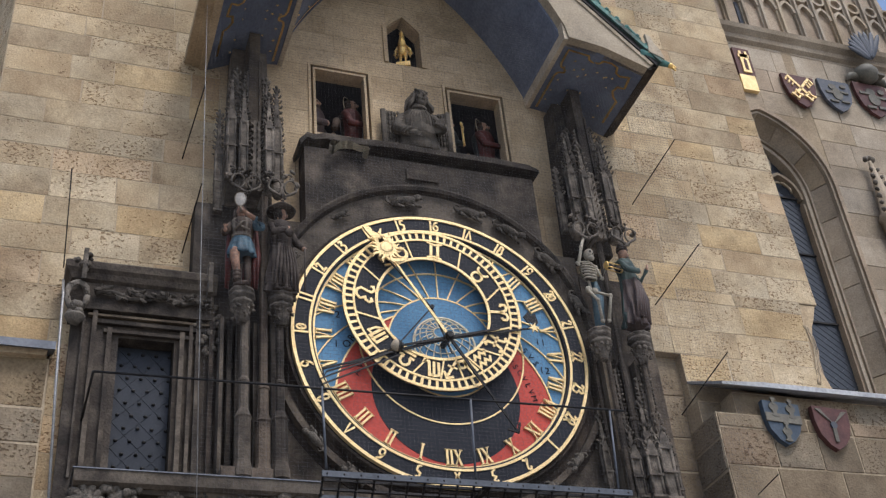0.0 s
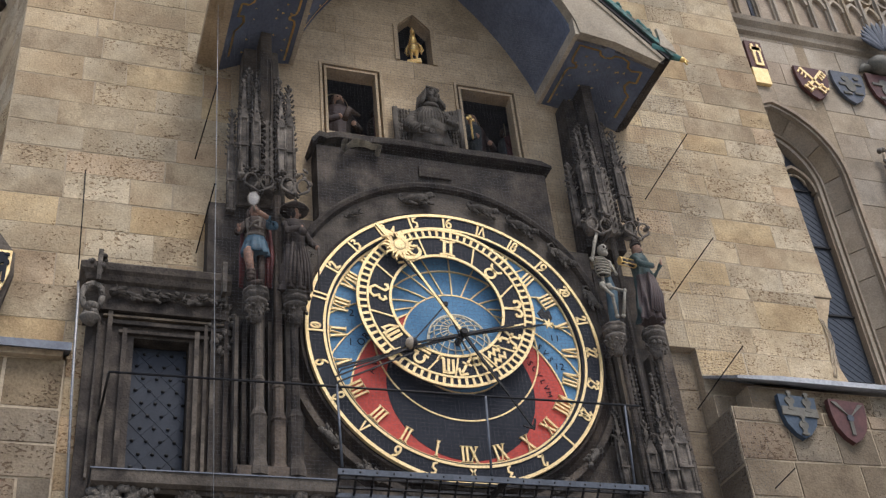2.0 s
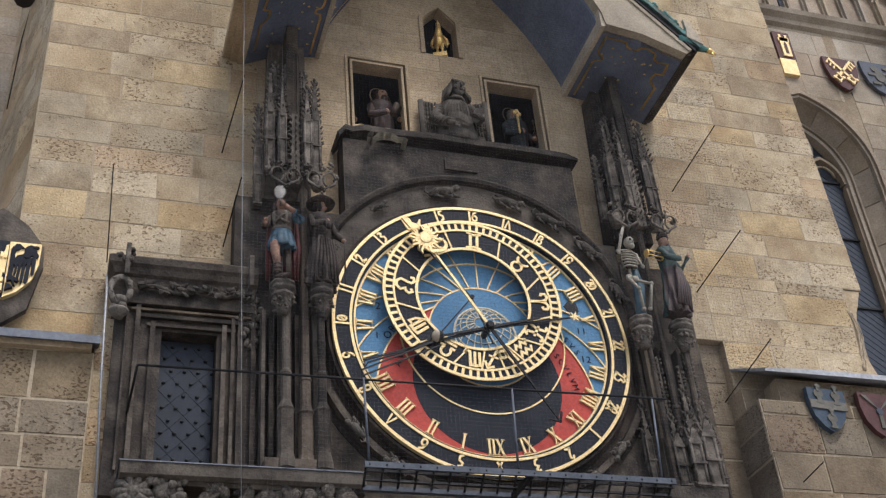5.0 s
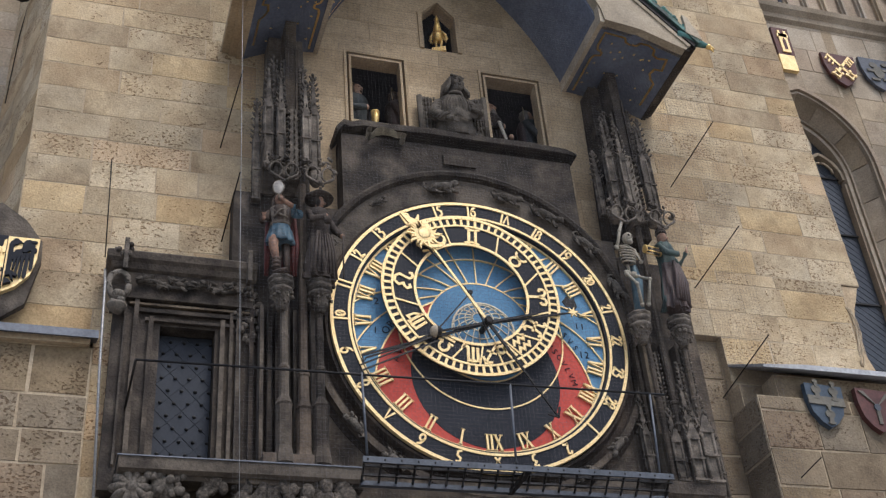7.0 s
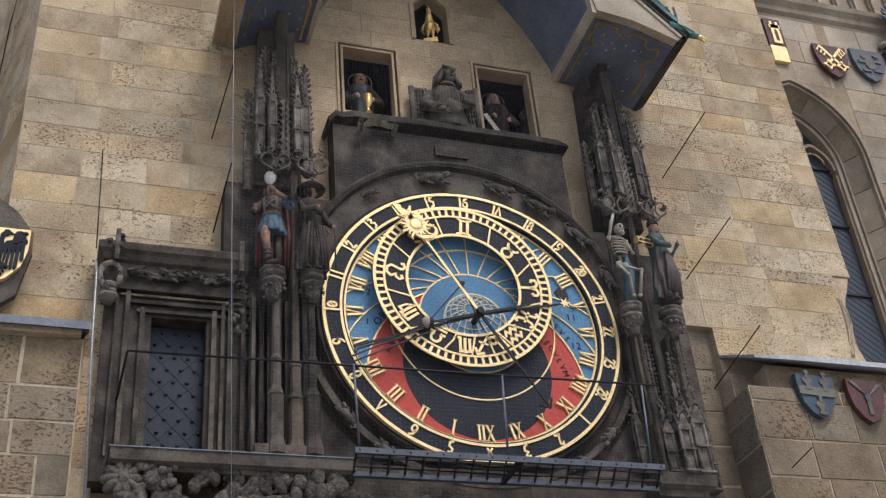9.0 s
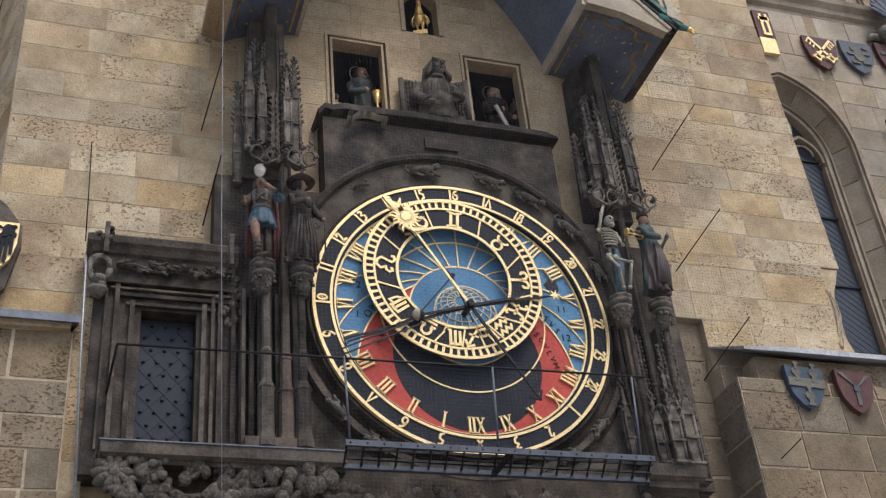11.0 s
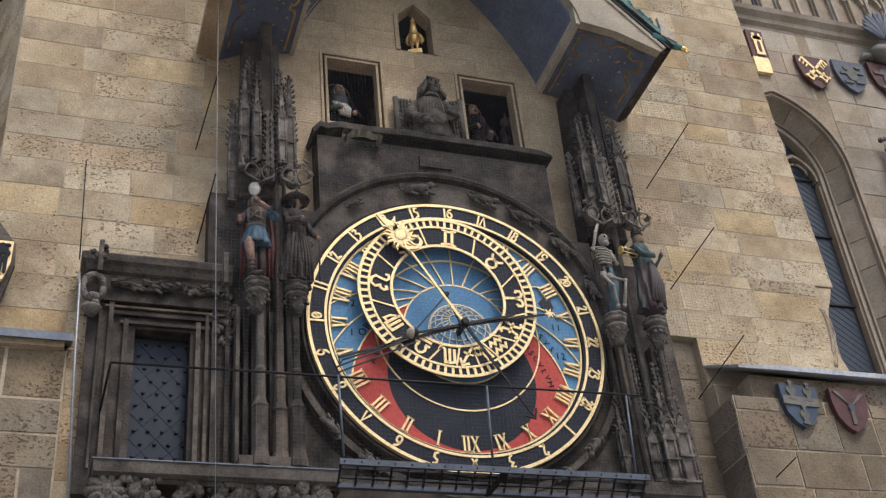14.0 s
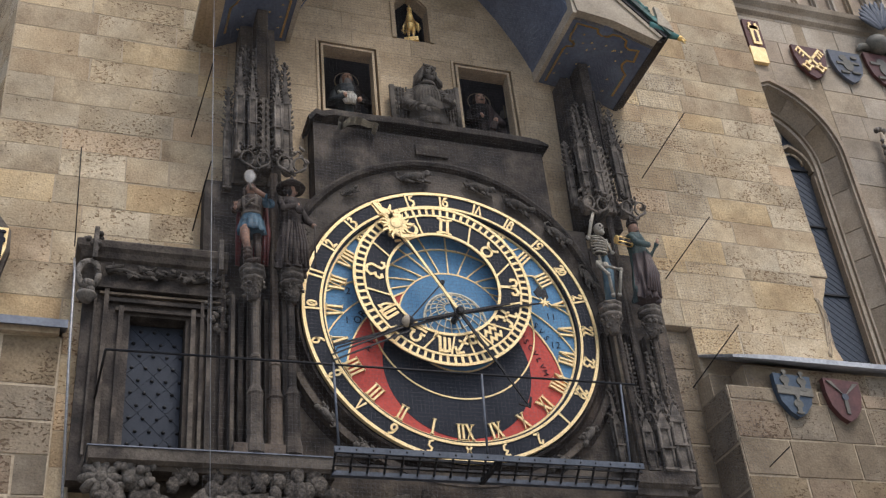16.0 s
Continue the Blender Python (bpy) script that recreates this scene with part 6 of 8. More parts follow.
# ---- carvings on the round frame ----
def beast(a, r, size, seed):
    rnd = random.Random(seed)
    bm = B()
    tube(bm, [(-0.5, 0, 0.0), (-0.2, -0.1, 0.12), (0.15, -0.12, 0.1), (0.4, -0.1, 0.2)], [0.1, 0.19, 0.17, 0.1], 10)
    ball(bm, (0.5, -0.14, 0.22), (0.17, 0.14, 0.14), 10)
    ball(bm, (0.64, -0.16, 0.16), (0.09, 0.08, 0.07), 8)
    for d in (-0.35, 0.05, 0.3):
        tube(bm, [(d, -0.1, 0.0), (d + 0.12, -0.16, -0.14), (d + 0.26, -0.16, -0.16)], [0.08, 0.06, 0.05], 8)
    tube(bm, [(-0.5, 0, 0.0), (-0.7, -0.05, 0.15), (-0.62, -0.05, 0.32), (-0.48, -0.05, 0.26)], [0.06, 0.05, 0.045, 0.03], 6)
    for k in range(5):
        ball(bm, (rnd.uniform(-0.3, 0.4), -0.2, rnd.uniform(0, 0.2)), rnd.uniform(0.05, 0.09), 6)
    rough(bm, 0.05, 6)
    ob = solid("carved_beast", bm, GREYST, "small carved stone beast on the round frame", "carving", "beasts on the frame")
    t = radians(a)
    ob.matrix_world = Matrix.Translation((r * math.cos(t), -0.0, CZ + r * math.sin(t))) @ Matrix.Rotation(-(t - math.pi / 2), 4, "Y") @ Matrix.Diagonal((1.15 * size, size, 1.15 * size, 1))


for i, (a, size) in enumerate(((124, 0.13), (99, 0.24), (75, 0.22), (60, 0.24), (43, 0.23), (24, 0.2), (-42, 0.17), (220, 0.16), (150, 0.1), (236, 0.16), (-58, 0.16))):
    beast(a, (1.66 if 40 < a < 140 else 1.61) if -60 < a < 200 else 1.62, size, i)

bm = B()
path = [(-0.20 + 0.045 * math.cos(a) * (1 - 0.06 * k), 0.0 + 0.055 * math.sin(a) * (1 - 0.06 * k)) for k, a in ((k, 4.9 - 0.55 * k) for k in range(10))][::-1]
path += [(-0.13, 0.02), (-0.06, 0.045), (0.02, 0.05), (0.09, 0.03)]
path += [(0.14 + 0.045 * math.cos(a) * (1 - 0.06 * k), -0.02 + 0.055 * math.sin(a) * (1 - 0.06 * k)) for k, a in ((k, 1.6 - 0.55 * k) for k in range(11))]
rows = [[bm.verts.new((x, -0.075 - 0.02 * math.sin(k * 0.8), z)), bm.verts.new((x + 0.012, 0.03, z - 0.01))] for k, (x, z) in enumerate(path)]
for a, b in zip(rows, rows[1:]):
    quad(bm, a[0], b[0], b[1], a[1]).smooth = True
bmesh.ops.solidify(bm, geom=bm.faces, thickness=0.014)
ob = solid("scroll_carving", bm, BONE, "pale carved ribbon scroll under the ledge", "carving")
ob.location = (-0.80, -0.015, 9.375)


# ---- door unit beside the dial ----
def door_unit():
    u = thing("door_surround", "blackened carved stone door surround with crossing mouldings", "door surround", kind="structure")
    bm = B()
    box(bm, -3.33, -2.93, 0.06, WALL, 5.4, 7.2)
    part("jamb", bm, DARK, u, bevel=0.01)
    bm = B()
    box(bm, -2.46, -2.12, 0.06, WALL, 5.4, 7.2)
    part("jamb", bm, DARK, u, bevel=0.01)
    bm = B()
    box(bm, -2.93, -2.46, 0.06, WALL, 6.93, 7.2)
    part("lintel", bm, DARK, u, bevel=0.01)
    bm = B()
    box(bm, -3.36, -2.14, 0.0, WALL, 7.16, 7.45)
    part("frieze", bm, DARK, u, bevel=0.008)
    bm = B()
    sweep(bm, [(-3.34, WALL), (-3.34, 0.0), (-2.12, 0.0)], [(0, 7.42), (0.03, 7.44), (0.05, 7.49), (0.08, 7.52), (0.09, 7.58), (0.06, 7.61), (0, 7.62)])
    part("cornice", bm, DARK, u)
    for a in ((-3.16, -3.12, 5.6, 7.22), (-3.03, -2.99, 5.6, 7.0), (-2.42, -2.38, 5.6, 7.02), (-2.28, -2.24, 5.6, 7.2), (-2.34, -2.31, 5.6, 7.1), (-3.24, -3.22, 5.6, 7.1)):
        bm = B()
        box(bm, a[0], a[1], 0.015, 0.08, a[2], a[3])
        part("upright_moulding", bm, DARK, u, bevel=0.012)
    for a in ((-3.16, -2.14, 7.04, 7.075), (-3.06, -2.3, 6.955, 6.985), (-3.2, -2.14, 7.11, 7.13)):
        bm = B()
        box(bm, a[0], a[1], 0.02, 0.08, a[2], a[3])
        part("level_moulding", bm, DARK, u, bevel=0.01)
    for x in (-3.27, -2.19):
        bm = B()
        box(bm, x - 0.02, x + 0.02, -0.12, 0.0, 7.38, 7.7)
        part("upright_bar", bm, CARVED, u, bevel=0.01)
    # wreath carving with its bracket
    bm = B()
    tube(bm, [(-3.31 + 0.085 * math.cos(a), -0.06, 7.24 + 0.13 * math.sin(a)) for a in (math.tau * k / 18 for k in range(19))], 0.028, 8)
    rnd = random.Random(8)
    for k in range(16):
        a = math.tau * k / 16
        clump(bm, (-3.31 + 0.085 * math.cos(a), -0.075, 7.24 + 0.13 * math.sin(a)), 0.022, 3, rnd)
    clump(bm, (-3.31, -0.07, 7.1), 0.06, 8, rnd)
    lathe(bm, (-3.31, -0.04, 0), [(0.03, 6.97), (0.06, 7.0), (0.085, 7.03), (0.085, 7.05)], 10)
    rough(bm, 0.015, 20)
    part("wreath", bm, GREYST, u, "pale carved wreath on a bracket")
    bm = B()
    for k in range(9):
        clump(bm, (-3.29 + rnd.uniform(-0.05, 0.05), -0.08, 7.52 + 0.02 * k), 0.04, 3, rnd)
    part("leaf_finial", bm, CARVED, u)
    # leafy branch along the frieze
    bm = B()
    tube(bm, [(-3.16 + 0.075 * k, -0.03 - 0.01 * math.sin(k), 7.30 + 0.025 * math.sin(k * 1.1)) for k in range(14)], [0.018] * 14, 7)
    for k in range(46):
        x = -3.14 + 0.0215 * k
        m = Matrix.Rotation(rnd.uniform(-1.4, 1.4), 3, "Y") @ Matrix.Rotation(rnd.uniform(-0.9, 0.9), 3, "X")
        ball(bm, (x, -0.05 + rnd.uniform(-0.02, 0.02), 7.305 + 0.035 * math.sin(k * 0.55) + rnd.uniform(-0.035, 0.045)), (rnd.uniform(0.03, 0.055), 0.009, rnd.uniform(0.014, 0.028)), 8, 0, m)
    rough(bm, 0.014, 34)
    part("leaf_branch", bm, GREYST, u, "pale carved leaf branch")
    # the door leaf with studs and straps
    d = thing("door_1", "blue-grey iron door with diamond straps and studs", "door", kind="structure")
    bm = B()
    box(bm, -2.925, -2.465, 0.2, 0.26, 5.5, 6.92)
    part("door_leaf", bm, STEEL, d)
    bm = B()
    for k in range(-6, 8):
        for s in (-1, 1):
            x0, z0 = -2.925, 5.5 + 0.236 * k
            pts = []
            for f in (0.0, 1.0):
                x = -2.925 + 0.46 * f
                z = z0 + s * 0.46 * f * 1.03 + (0.47 if s < 0 else 0)
                pts.append(Vector((x, 0, z)))
            lo, hi = 5.5, 6.92
            a, b = pts
            ts = [0.0, 1.0]
            for lim in (lo, hi):
                if abs(b.z - a.z) > 1e-6:
                    t = (lim - a.z) / (b.z - a.z)
                    if (a.z < lim) != (b.z < lim):
                        if (a.z < lo or a.z > hi):
                            ts[0] = max(ts[0], t) if (a.z < lo) == (lim == lo) else ts[0]
                        if (b.z < lo or b.z > hi):
                            ts[1] = min(ts[1], t) if (b.z < lo) == (lim == lo) else ts[1]
            if ts[1] - ts[0] > 0.05:
                p, q = a.lerp(b, ts[0]), a.lerp(b, ts[1])
                if lo - 0.01 <= min(p.z, q.z) and max(p.z, q.z) <= hi + 0.01:
                    ribbon(bm, [(p.x, p.z), (q.x, q.z)], 0.007, 0.196, 0.203)
    tagged(part("strap", bm, STEEL, d), kind="stuff")
    for r in range(12):
        for c in range(4):
            bm = B()
            ball(bm, (0, 0, 0), (0.017, 0.014, 0.015), 8)
            ob = part("stud", bm, IRON, d)
            ob.location = (-2.87 + 0.115 * c + (0.0575 if r % 2 else 0) - 0.01, 0.195, 5.56 + 0.118 * r)


door_unit()


# ---- base course with fruit carvings ----
def base_course():
    b = thing("base_course", "blackened stone base with a thin lead-edged cornice", "cornice", kind="structure")
    bm = B()
    sweep(bm, [(-3.14, WALL), (-3.14, -0.2), (-1.25, -0.2)], [(0, 5.44), (0.04, 5.455), (0.05, 5.46), (0.055, 5.555), (0.0, 5.575)])
    part("cornice", bm, DARK, b)
    bm = B()
    sweep(bm, [(-3.14, WALL), (-3.14, -0.2), (-1.25, -0.2)], [(0.04, 5.556), (0.066, 5.556), (0.066, 5.566), (0.0, 5.58)])
    part("lead_edge", bm, LEAD, b, "thin lead flashing")
    bm = B()
    box(bm, -3.12, -1.25, -0.19, WALL, 5.40, 5.57)
    box(bm, -3.05, 2.1, 0.0, WALL, 4.4, 5.6)
    part("core", bm, DARK, b)
    bm = B()
    sweep(bm, [(1.5, -0.2), (2.02, -0.2), (2.02, WALL)], [(0, 5.46), (0.05, 5.49), (0.06, 5.60), (0.0, 5.63)])
    box(bm, 1.5, 2.0, -0.19, WALL, 5.4, 5.62)
    part("cornice", bm, DARK, b)


base_course()


def fruit(kind, x, z, size, seed):
    rnd = random.Random(seed)
    bm = B()
    if kind == "melon":
        for k in range(10):
            a = math.tau * k / 10
            m = Matrix.Rotation(a, 3, "Y")
            ball(bm, m @ Vector((0.42, 0, 0)), (0.5, 0.5, 0.24), 10, 0, m)
        ball(bm, (0, -0.3, 0), (0.3, 0.25, 0.3), 8)
    elif kind == "grapes":
        for k in range(34):
            p = Vector((rnd.gauss(0, 0.4), -abs(rnd.gauss(0.2, 0.2)), rnd.gauss(0.1, 0.35)))
            if p.length < 1.0:
                ball(bm, p, 0.2, 8)
        ball(bm, (0, 0, 0), 0.6, 8)
    elif kind == "leaf":
        for k in range(6):
            m = Matrix.Rotation(rnd.uniform(-1.2, 1.2), 3, "Y")
            ball(bm, (rnd.uniform(-0.6, 0.6), rnd.uniform(-0.3, 0), rnd.uniform(-0.5, 0.4)), (0.6, 0.2, 0.26), 10, 0, m)
        tube(bm, [(-0.6, -0.1, -0.6), (0.2, -0.2, -0.4), (1.0, -0.1, -0.2)], [0.18, 0.22, 0.15], 8)
    else:
        for k in range(5):
            ball(bm, (rnd.uniform(-0.6, 0.6), rnd.uniform(-0.4, 0), rnd.uniform(-0.5, 0.5)), (rnd.uniform(0.25, 0.4), 0.3, rnd.uniform(0.3, 0.5)), 10)
        tube(bm, [(-0.8, -0.1, -0.7), (0.0, -0.25, -0.1), (0.7, -0.15, 0.5)], [0.1, 0.14, 0.1], 8)
    rough(bm, 0.06, 5)
    ob = solid("fruit_carving", bm, GREYST if kind in ("melon", "grapes") else CARVED, {"melon": "carved grey stone melon under the cornice", "grapes": "carved grey stone bunch of grapes", "leaf": "carved dark stone leaves and stem", "pods": "carved dark stone pods and fruit"}[kind], "carving", "fruit garland")
    ob.matrix_world = Matrix.Translation((x, -0.14, z)) @ Matrix.Diagonal((1.15 * size, size, 1.15 * size, 1))


for i, (k, x, z, sz) in enumerate((("melon", -3.08, 5.33, 0.115), ("grapes", -2.84, 5.34, 0.11), ("leaf", -2.62, 5.20, 0.13), ("pods", -2.44, 5.36, 0.10), ("grapes", -2.22, 5.40, 0.06), ("pods", -2.12, 5.33, 0.12), ("leaf", -1.98, 5.28, 0.12), ("pods", -1.80, 5.38, 0.10), ("grapes", -1.62, 5.38, 0.07), ("pods", -1.45, 5.36, 0.12), ("leaf", -2.9, 5.1, 0.13), ("leaf", -2.3, 5.16, 0.13), ("pods", -1.66, 5.22, 0.12), ("leaf", -1.3, 5.25, 0.12))):
    fruit(k, x, z, sz * 1.45, 40 + i)
for i in range(9):
    fruit("leaf" if i % 2 else "pods", -1.0 + 0.3 * i, 5.18 + 0.03 * (i % 3), 0.12, 70 + i)


# ---- iron gallery and rail below the dial ----
def gallery():
    g = thing("iron_gallery", "dark riveted iron grating in front of the dial", "grating")
    z = 5.45
    bm = B()
    box(bm, -1.38, 1.30, -0.72, -0.70, z - 0.055, z - 0.005)
    part("front_beam", bm, SLATE, g)
    bm = B()
    box(bm, -1.28, 1.48, -0.24, -0.19, z - 0.03, z + 0.01)
    part("back_beam", bm, SLATE, g)
    bm = B()
    box(bm, -1.34, 1.37, -0.56, -0.54, z - 0.015, z + 0.005)
    part("middle_bar", bm, IRON, g)
    bm = B()
    box(bm, -1.30, 1.43, -0.39, -0.37, z - 0.015, z + 0.005)
    part("middle_bar", bm, IRON, g)
    for k in range(20):
        bm = B()
        f = k / 19
        tube(bm, [(-1.36 + 2.64 * f, -0.70, z), (-1.27 + 2.74 * f, -0.21, z)], 0.011, 5)
        part("cross_bar", bm, IRON, g)
        bm = B()
        ball(bm, (-1.34 + 2.60 * f, -0.722, z - 0.03), (0.009, 0.006, 0.009), 6)
        part("rivet", bm, IRON, g)
    bm = B()
    box(bm, 0.0, 0.04, -0.70, -0.2, z - 0.04, z)
    part("bracket", bm, IRON, g)
    r = thing("iron_rail", "thin dark iron safety rail on uprights", "railing")
    bm = B()
    tube(bm, [(-3.147, -0.7, 6.15), (1.377, -0.7, 6.21)], 0.011, 6)
    part("top_rail", bm, IRON, r)
    bm = B()
    tube(bm, [(-3.147, -0.7, 6.15), (-3.165, 0.06, 6.12)], 0.011, 6)
    part("wall_stay", bm, IRON, r)
    for x0, x1, z0, z1 in ((-1.358, -1.342, 6.19, 5.46), (-0.07, -0.102, 6.19, 5.46), (1.235, 1.183, 6.2, 5.46)):
        bm = B()
        tube(bm, [(x0, -0.7, z0), (x1, -0.705, z1)], 0.011, 6)
        part("upright", bm, LEAD, r)


gallery()


# ---- stays and cables of the bird net ----
def wire(name, label, pts, r, mat, group):
    bm = B()
    tube(bm, pts, r, 5)
    return solid(name, bm, mat, label, "cable", group)


for a, b in (((-2.45, 0.3, 9.203), (-2.372, -0.6, 9.437)), ((-2.404, 0.3, 8.06), (-2.373, -0.6, 8.198)), ((2.6, 0.3, 9.475), (2.723, -0.6, 9.714)), ((2.609, 0.3, 8.118), (2.694, -0.6, 8.304)), ((2.574, 0.21, 6.75), (2.702, -0.6, 7.02)), ((3.0, -0.1, 5.78), (3.02, -0.45, 5.83)), ((-3.474, 0.3, 8.889), (-3.444, 0.1, 7.617))):
    wire("net_stay", "thin dark metal stay from the wall", [a, b], 0.006, ROPE, "stays of the net")
wire("net_cable", "thin pale vertical cable at the edge of the bird net", [(-2.40, -0.6, 11.4), (-2.392, -0.6, 10.395), (-2.355, -0.6, 7.367), (-2.30, -0.6, 4.4)], 0.0035, WIRE, "net cables")
wire("net_strip", "pale plastic edge strip of the bird net", [(-3.435, 0.05, 7.45), (-3.427, -0.3, 7.09), (-3.40, -0.32, 6.2), (-3.34, -0.3, 4.9)], 0.012, WIRE, "net cables")
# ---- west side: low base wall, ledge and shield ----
masonry("wall_west_base", "large sandstone blocks below a lead-covered ledge", -4.9, -3.47, 4.6, 6.66, 0.06, DARKSAND, thick=0.3, course=(0.28, 0.42), length=(0.34, 0.62), seed=31, gap=0.022, proud=0.01)
bm = B()
prism(bm, [(-5.0, 6.66), (-3.5, 6.66), (-3.49, 6.725), (-5.0, 6.725)], 0.0, WALL)
part("ledge_cap", bm, SMOOTH, None)
bpy.data.objects["ledge_cap"].name = "ledge_west"
tagged(bpy.data.objects["ledge_west"], "stone string course on the base wall", "ledge", kind="structure")
bm = B()
a = [bm.verts.new(p) for p in ((-5.0, -0.06, 6.772), (-3.43, -0.06, 6.765), (-3.45, WALL, 6.90), (-5.0, WALL, 6.91))]
b = [bm.verts.new(p.co + Vector((0, 0, -0.075))) for p in a]
bm.faces.new(a), bm.faces.new(b[::-1])
for k in range(4):
    quad(bm, a[k], b[k], b[(k + 1) % 4], a[(k + 1) % 4])
solid("lead_flashing", bm, LEAD, "grey lead sheet on the sloping ledge", "flashing", kind="structure")
masonry("wall_west_strip", "narrow strip of pale sandstone beside the door surround", -3.47, -3.3, 4.6, 6.9, 0.2, SAND, thick=0.1, length=(0.17, 0.3), seed=33)

SHIELD = [(-0.5, 0.5), (0.5, 0.5), (0.49, 0.1), (0.4, -0.25), (0.2, -0.5), (0.0, -0.62), (-0.2, -0.5), (-0.4, -0.25), (-0.49, 0.1)]


def shield(name, label, x, y, z, w, tilt, mats, charges, group="painted shields", depth=0.05, h=1.0):
    """A coat-of-arms board with raised charges; charges: (part name, list of outlines, material)."""
    t = thing(name, label, "shield", group)
    bm = B()
    prism(bm, [(u * w, v * w * h) for u, v in SHIELD], -depth, 0.0)
    part("board", bm, mats, t, bevel=0.006)
    for nm, outlines, mat in charges:
        bm = B()
        for i, o in enumerate(outlines):
            prism(bm, [(u * w, v * w * h) for u, v in o], -depth - 0.014 - 0.0017 * i - 0.004 * (nm == "boss") + 0.008 * (nm == "dark_half"), -depth + 0.002)
        part(nm, bm, mat, t)
    t.matrix_world = pose(x, y, z, 0, 0, 0) @ pose(0, 0, 0, 0, tilt, 0)
    return t


def disc(cx, cz, rx, rz, n=12):
    return [(cx + rx * math.cos(math.tau * k / n), cz + rz * math.sin(math.tau * k / n)) for k in range(n)]


def rect(x0, x1, z0, z1):
    return [(x0, z0), (x1, z0), (x1, z1), (x0, z1)]


feather = lambda x, z, l, w, s: [(x, z), (x + w, z - 0.02), (x + w * 0.9 + s * 0.05, z - l), (x + s * 0.05 + w * 0.3, z - l - 0.04)]
wing = lambda s, o: [feather(o + s * 0.07 * k, 0.32 - 0.03 * k, 0.42 - 0.04 * k, 0.05, s) for k in range(4)] + [[(o - 0.03, 0.3), (o + s * 0.3, 0.25), (o + s * 0.33, 0.34), (o + s * 0.12, 0.42), (o - 0.02, 0.4)]]
bm = B()
prism(bm, [(-0.30, -0.52), (0.0, -0.62), (0.2, -0.45), (0.29, 0.0), (0.28, 0.2), (0.12, 0.42), (-0.1, 0.58), (-0.4, 0.42), (-0.5, 0.1)], -0.07, 0.0)
ob = solid("shield_backplate", bm, DARK, "dark stone backing behind the eagle shield", "backplate")
ob.location = (-4.26, 0.16, 7.50)
shield("eagle_shield", "gilded shield with black and gold eagles on the wall", -4.26, 0.10, 7.44, 0.52, 0, GOLD, [
    ("dark_half", [[(-0.5, 0.5), (0.0, 0.5), (0.0, -0.62), (-0.2, -0.5), (-0.4, -0.25), (-0.49, 0.1)]], BLACK),
    ("black_eagle", [
        [(0.03, -0.22), (0.10, -0.2), (0.12, 0.12), (0.10, 0.26), (0.13, 0.36), (0.06, 0.40), (0.03, 0.34)],
        [(0.05, 0.36), (0.10, 0.45), (0.16, 0.45), (0.20, 0.41), (0.25, 0.37), (0.19, 0.37), (0.15, 0.33), (0.09, 0.32)],
        [(0.08, 0.10), (0.14, 0.22), (0.24, 0.25), (0.26, 0.16), (0.44, 0.20), (0.42, 0.08), (0.26, 0.04), (0.10, 0.02)],
        disc(0.34, 0.33, 0.10, 0.11), disc(0.29, 0.24, 0.06, 0.06), disc(0.43, 0.24, 0.045, 0.05), disc(0.42, 0.40, 0.05, 0.025),
        [(0.38, 0.2), (0.44, 0.2), (0.44, -0.12), (0.41, -0.18), (0.38, -0.12)],
        [(0.315, 0.15), (0.365, 0.15), (0.355, -0.28), (0.325, -0.35), (0.29, -0.28)],
        [(0.25, 0.1), (0.295, 0.1), (0.275, -0.28), (0.25, -0.35), (0.225, -0.26)],
        [(0.19, 0.1), (0.235, 0.1), (0.205, -0.22), (0.185, -0.26), (0.165, -0.2)],
        [(0.135, 0.06), (0.175, 0.06), (0.15, -0.17), (0.12, -0.17)],
        [(0.02, -0.24), (0.1, -0.2), (0.22, -0.28), (0.2, -0.32), (0.11, -0.29), (0.03, -0.32)],
        [(0.09, -0.27), (0.14, -0.28), (0.17, -0.40), (0.13, -0.37)],
        [(0.02, -0.36), (0.10, -0.39), (0.14, -0.44), (0.06, -0.47), (0.02, -0.50)]], BLACK),
    ("gold_eagle", [
        [(-0.02, -0.15), (-0.13, -0.1), (-0.12, 0.15), (-0.06, 0.30), (-0.05, 0.40), (-0.01, 0.42)],
        disc(-0.20, 0.28, 0.05, 0.06), disc(-0.28, 0.22, 0.06, 0.06), disc(-0.36, 0.26, 0.06, 0.08)] +
        [[(-0.08 - 0.055 * k, 0.16 - 0.01 * k), (-0.045 - 0.055 * k, 0.16 - 0.01 * k), (-0.05 - 0.055 * k, -0.22 + 0.03 * k), (-0.075 - 0.055 * k, -0.26 + 0.03 * k), (-0.095 - 0.055 * k, -0.2 + 0.03 * k)] for k in range(7)] +
        [disc(-0.04 - 0.06 * k, 0.2 - 0.05 * r + 0.01 * k, 0.022, 0.03, 8) for k in range(6) for r in range(2)] +
        [[(-0.02, -0.28), (-0.2, -0.32), (-0.22, -0.36), (-0.03, -0.36)], [(-0.02, -0.4), (-0.12, -0.42), (-0.2, -0.49), (-0.1, -0.5), (-0.02, -0.54)]], GOLD),
    ("edge_rim", [[(0.46, 0.1), (0.5, 0.1), (0.41, -0.25), (0.2, -0.5), (0.0, -0.62), (0.0, -0.58), (0.18, -0.47), (0.37, -0.24)]], GOLD)], depth=0.05)
bm = B()
lathe(bm, (0, 0, 0), [(0.10, 0), (0.12, 0.05), (0.07, 0.12)], 8)
ob = solid("iron_bracket", bm, IRON, "dark iron lamp bracket high on the return wall", "bracket")
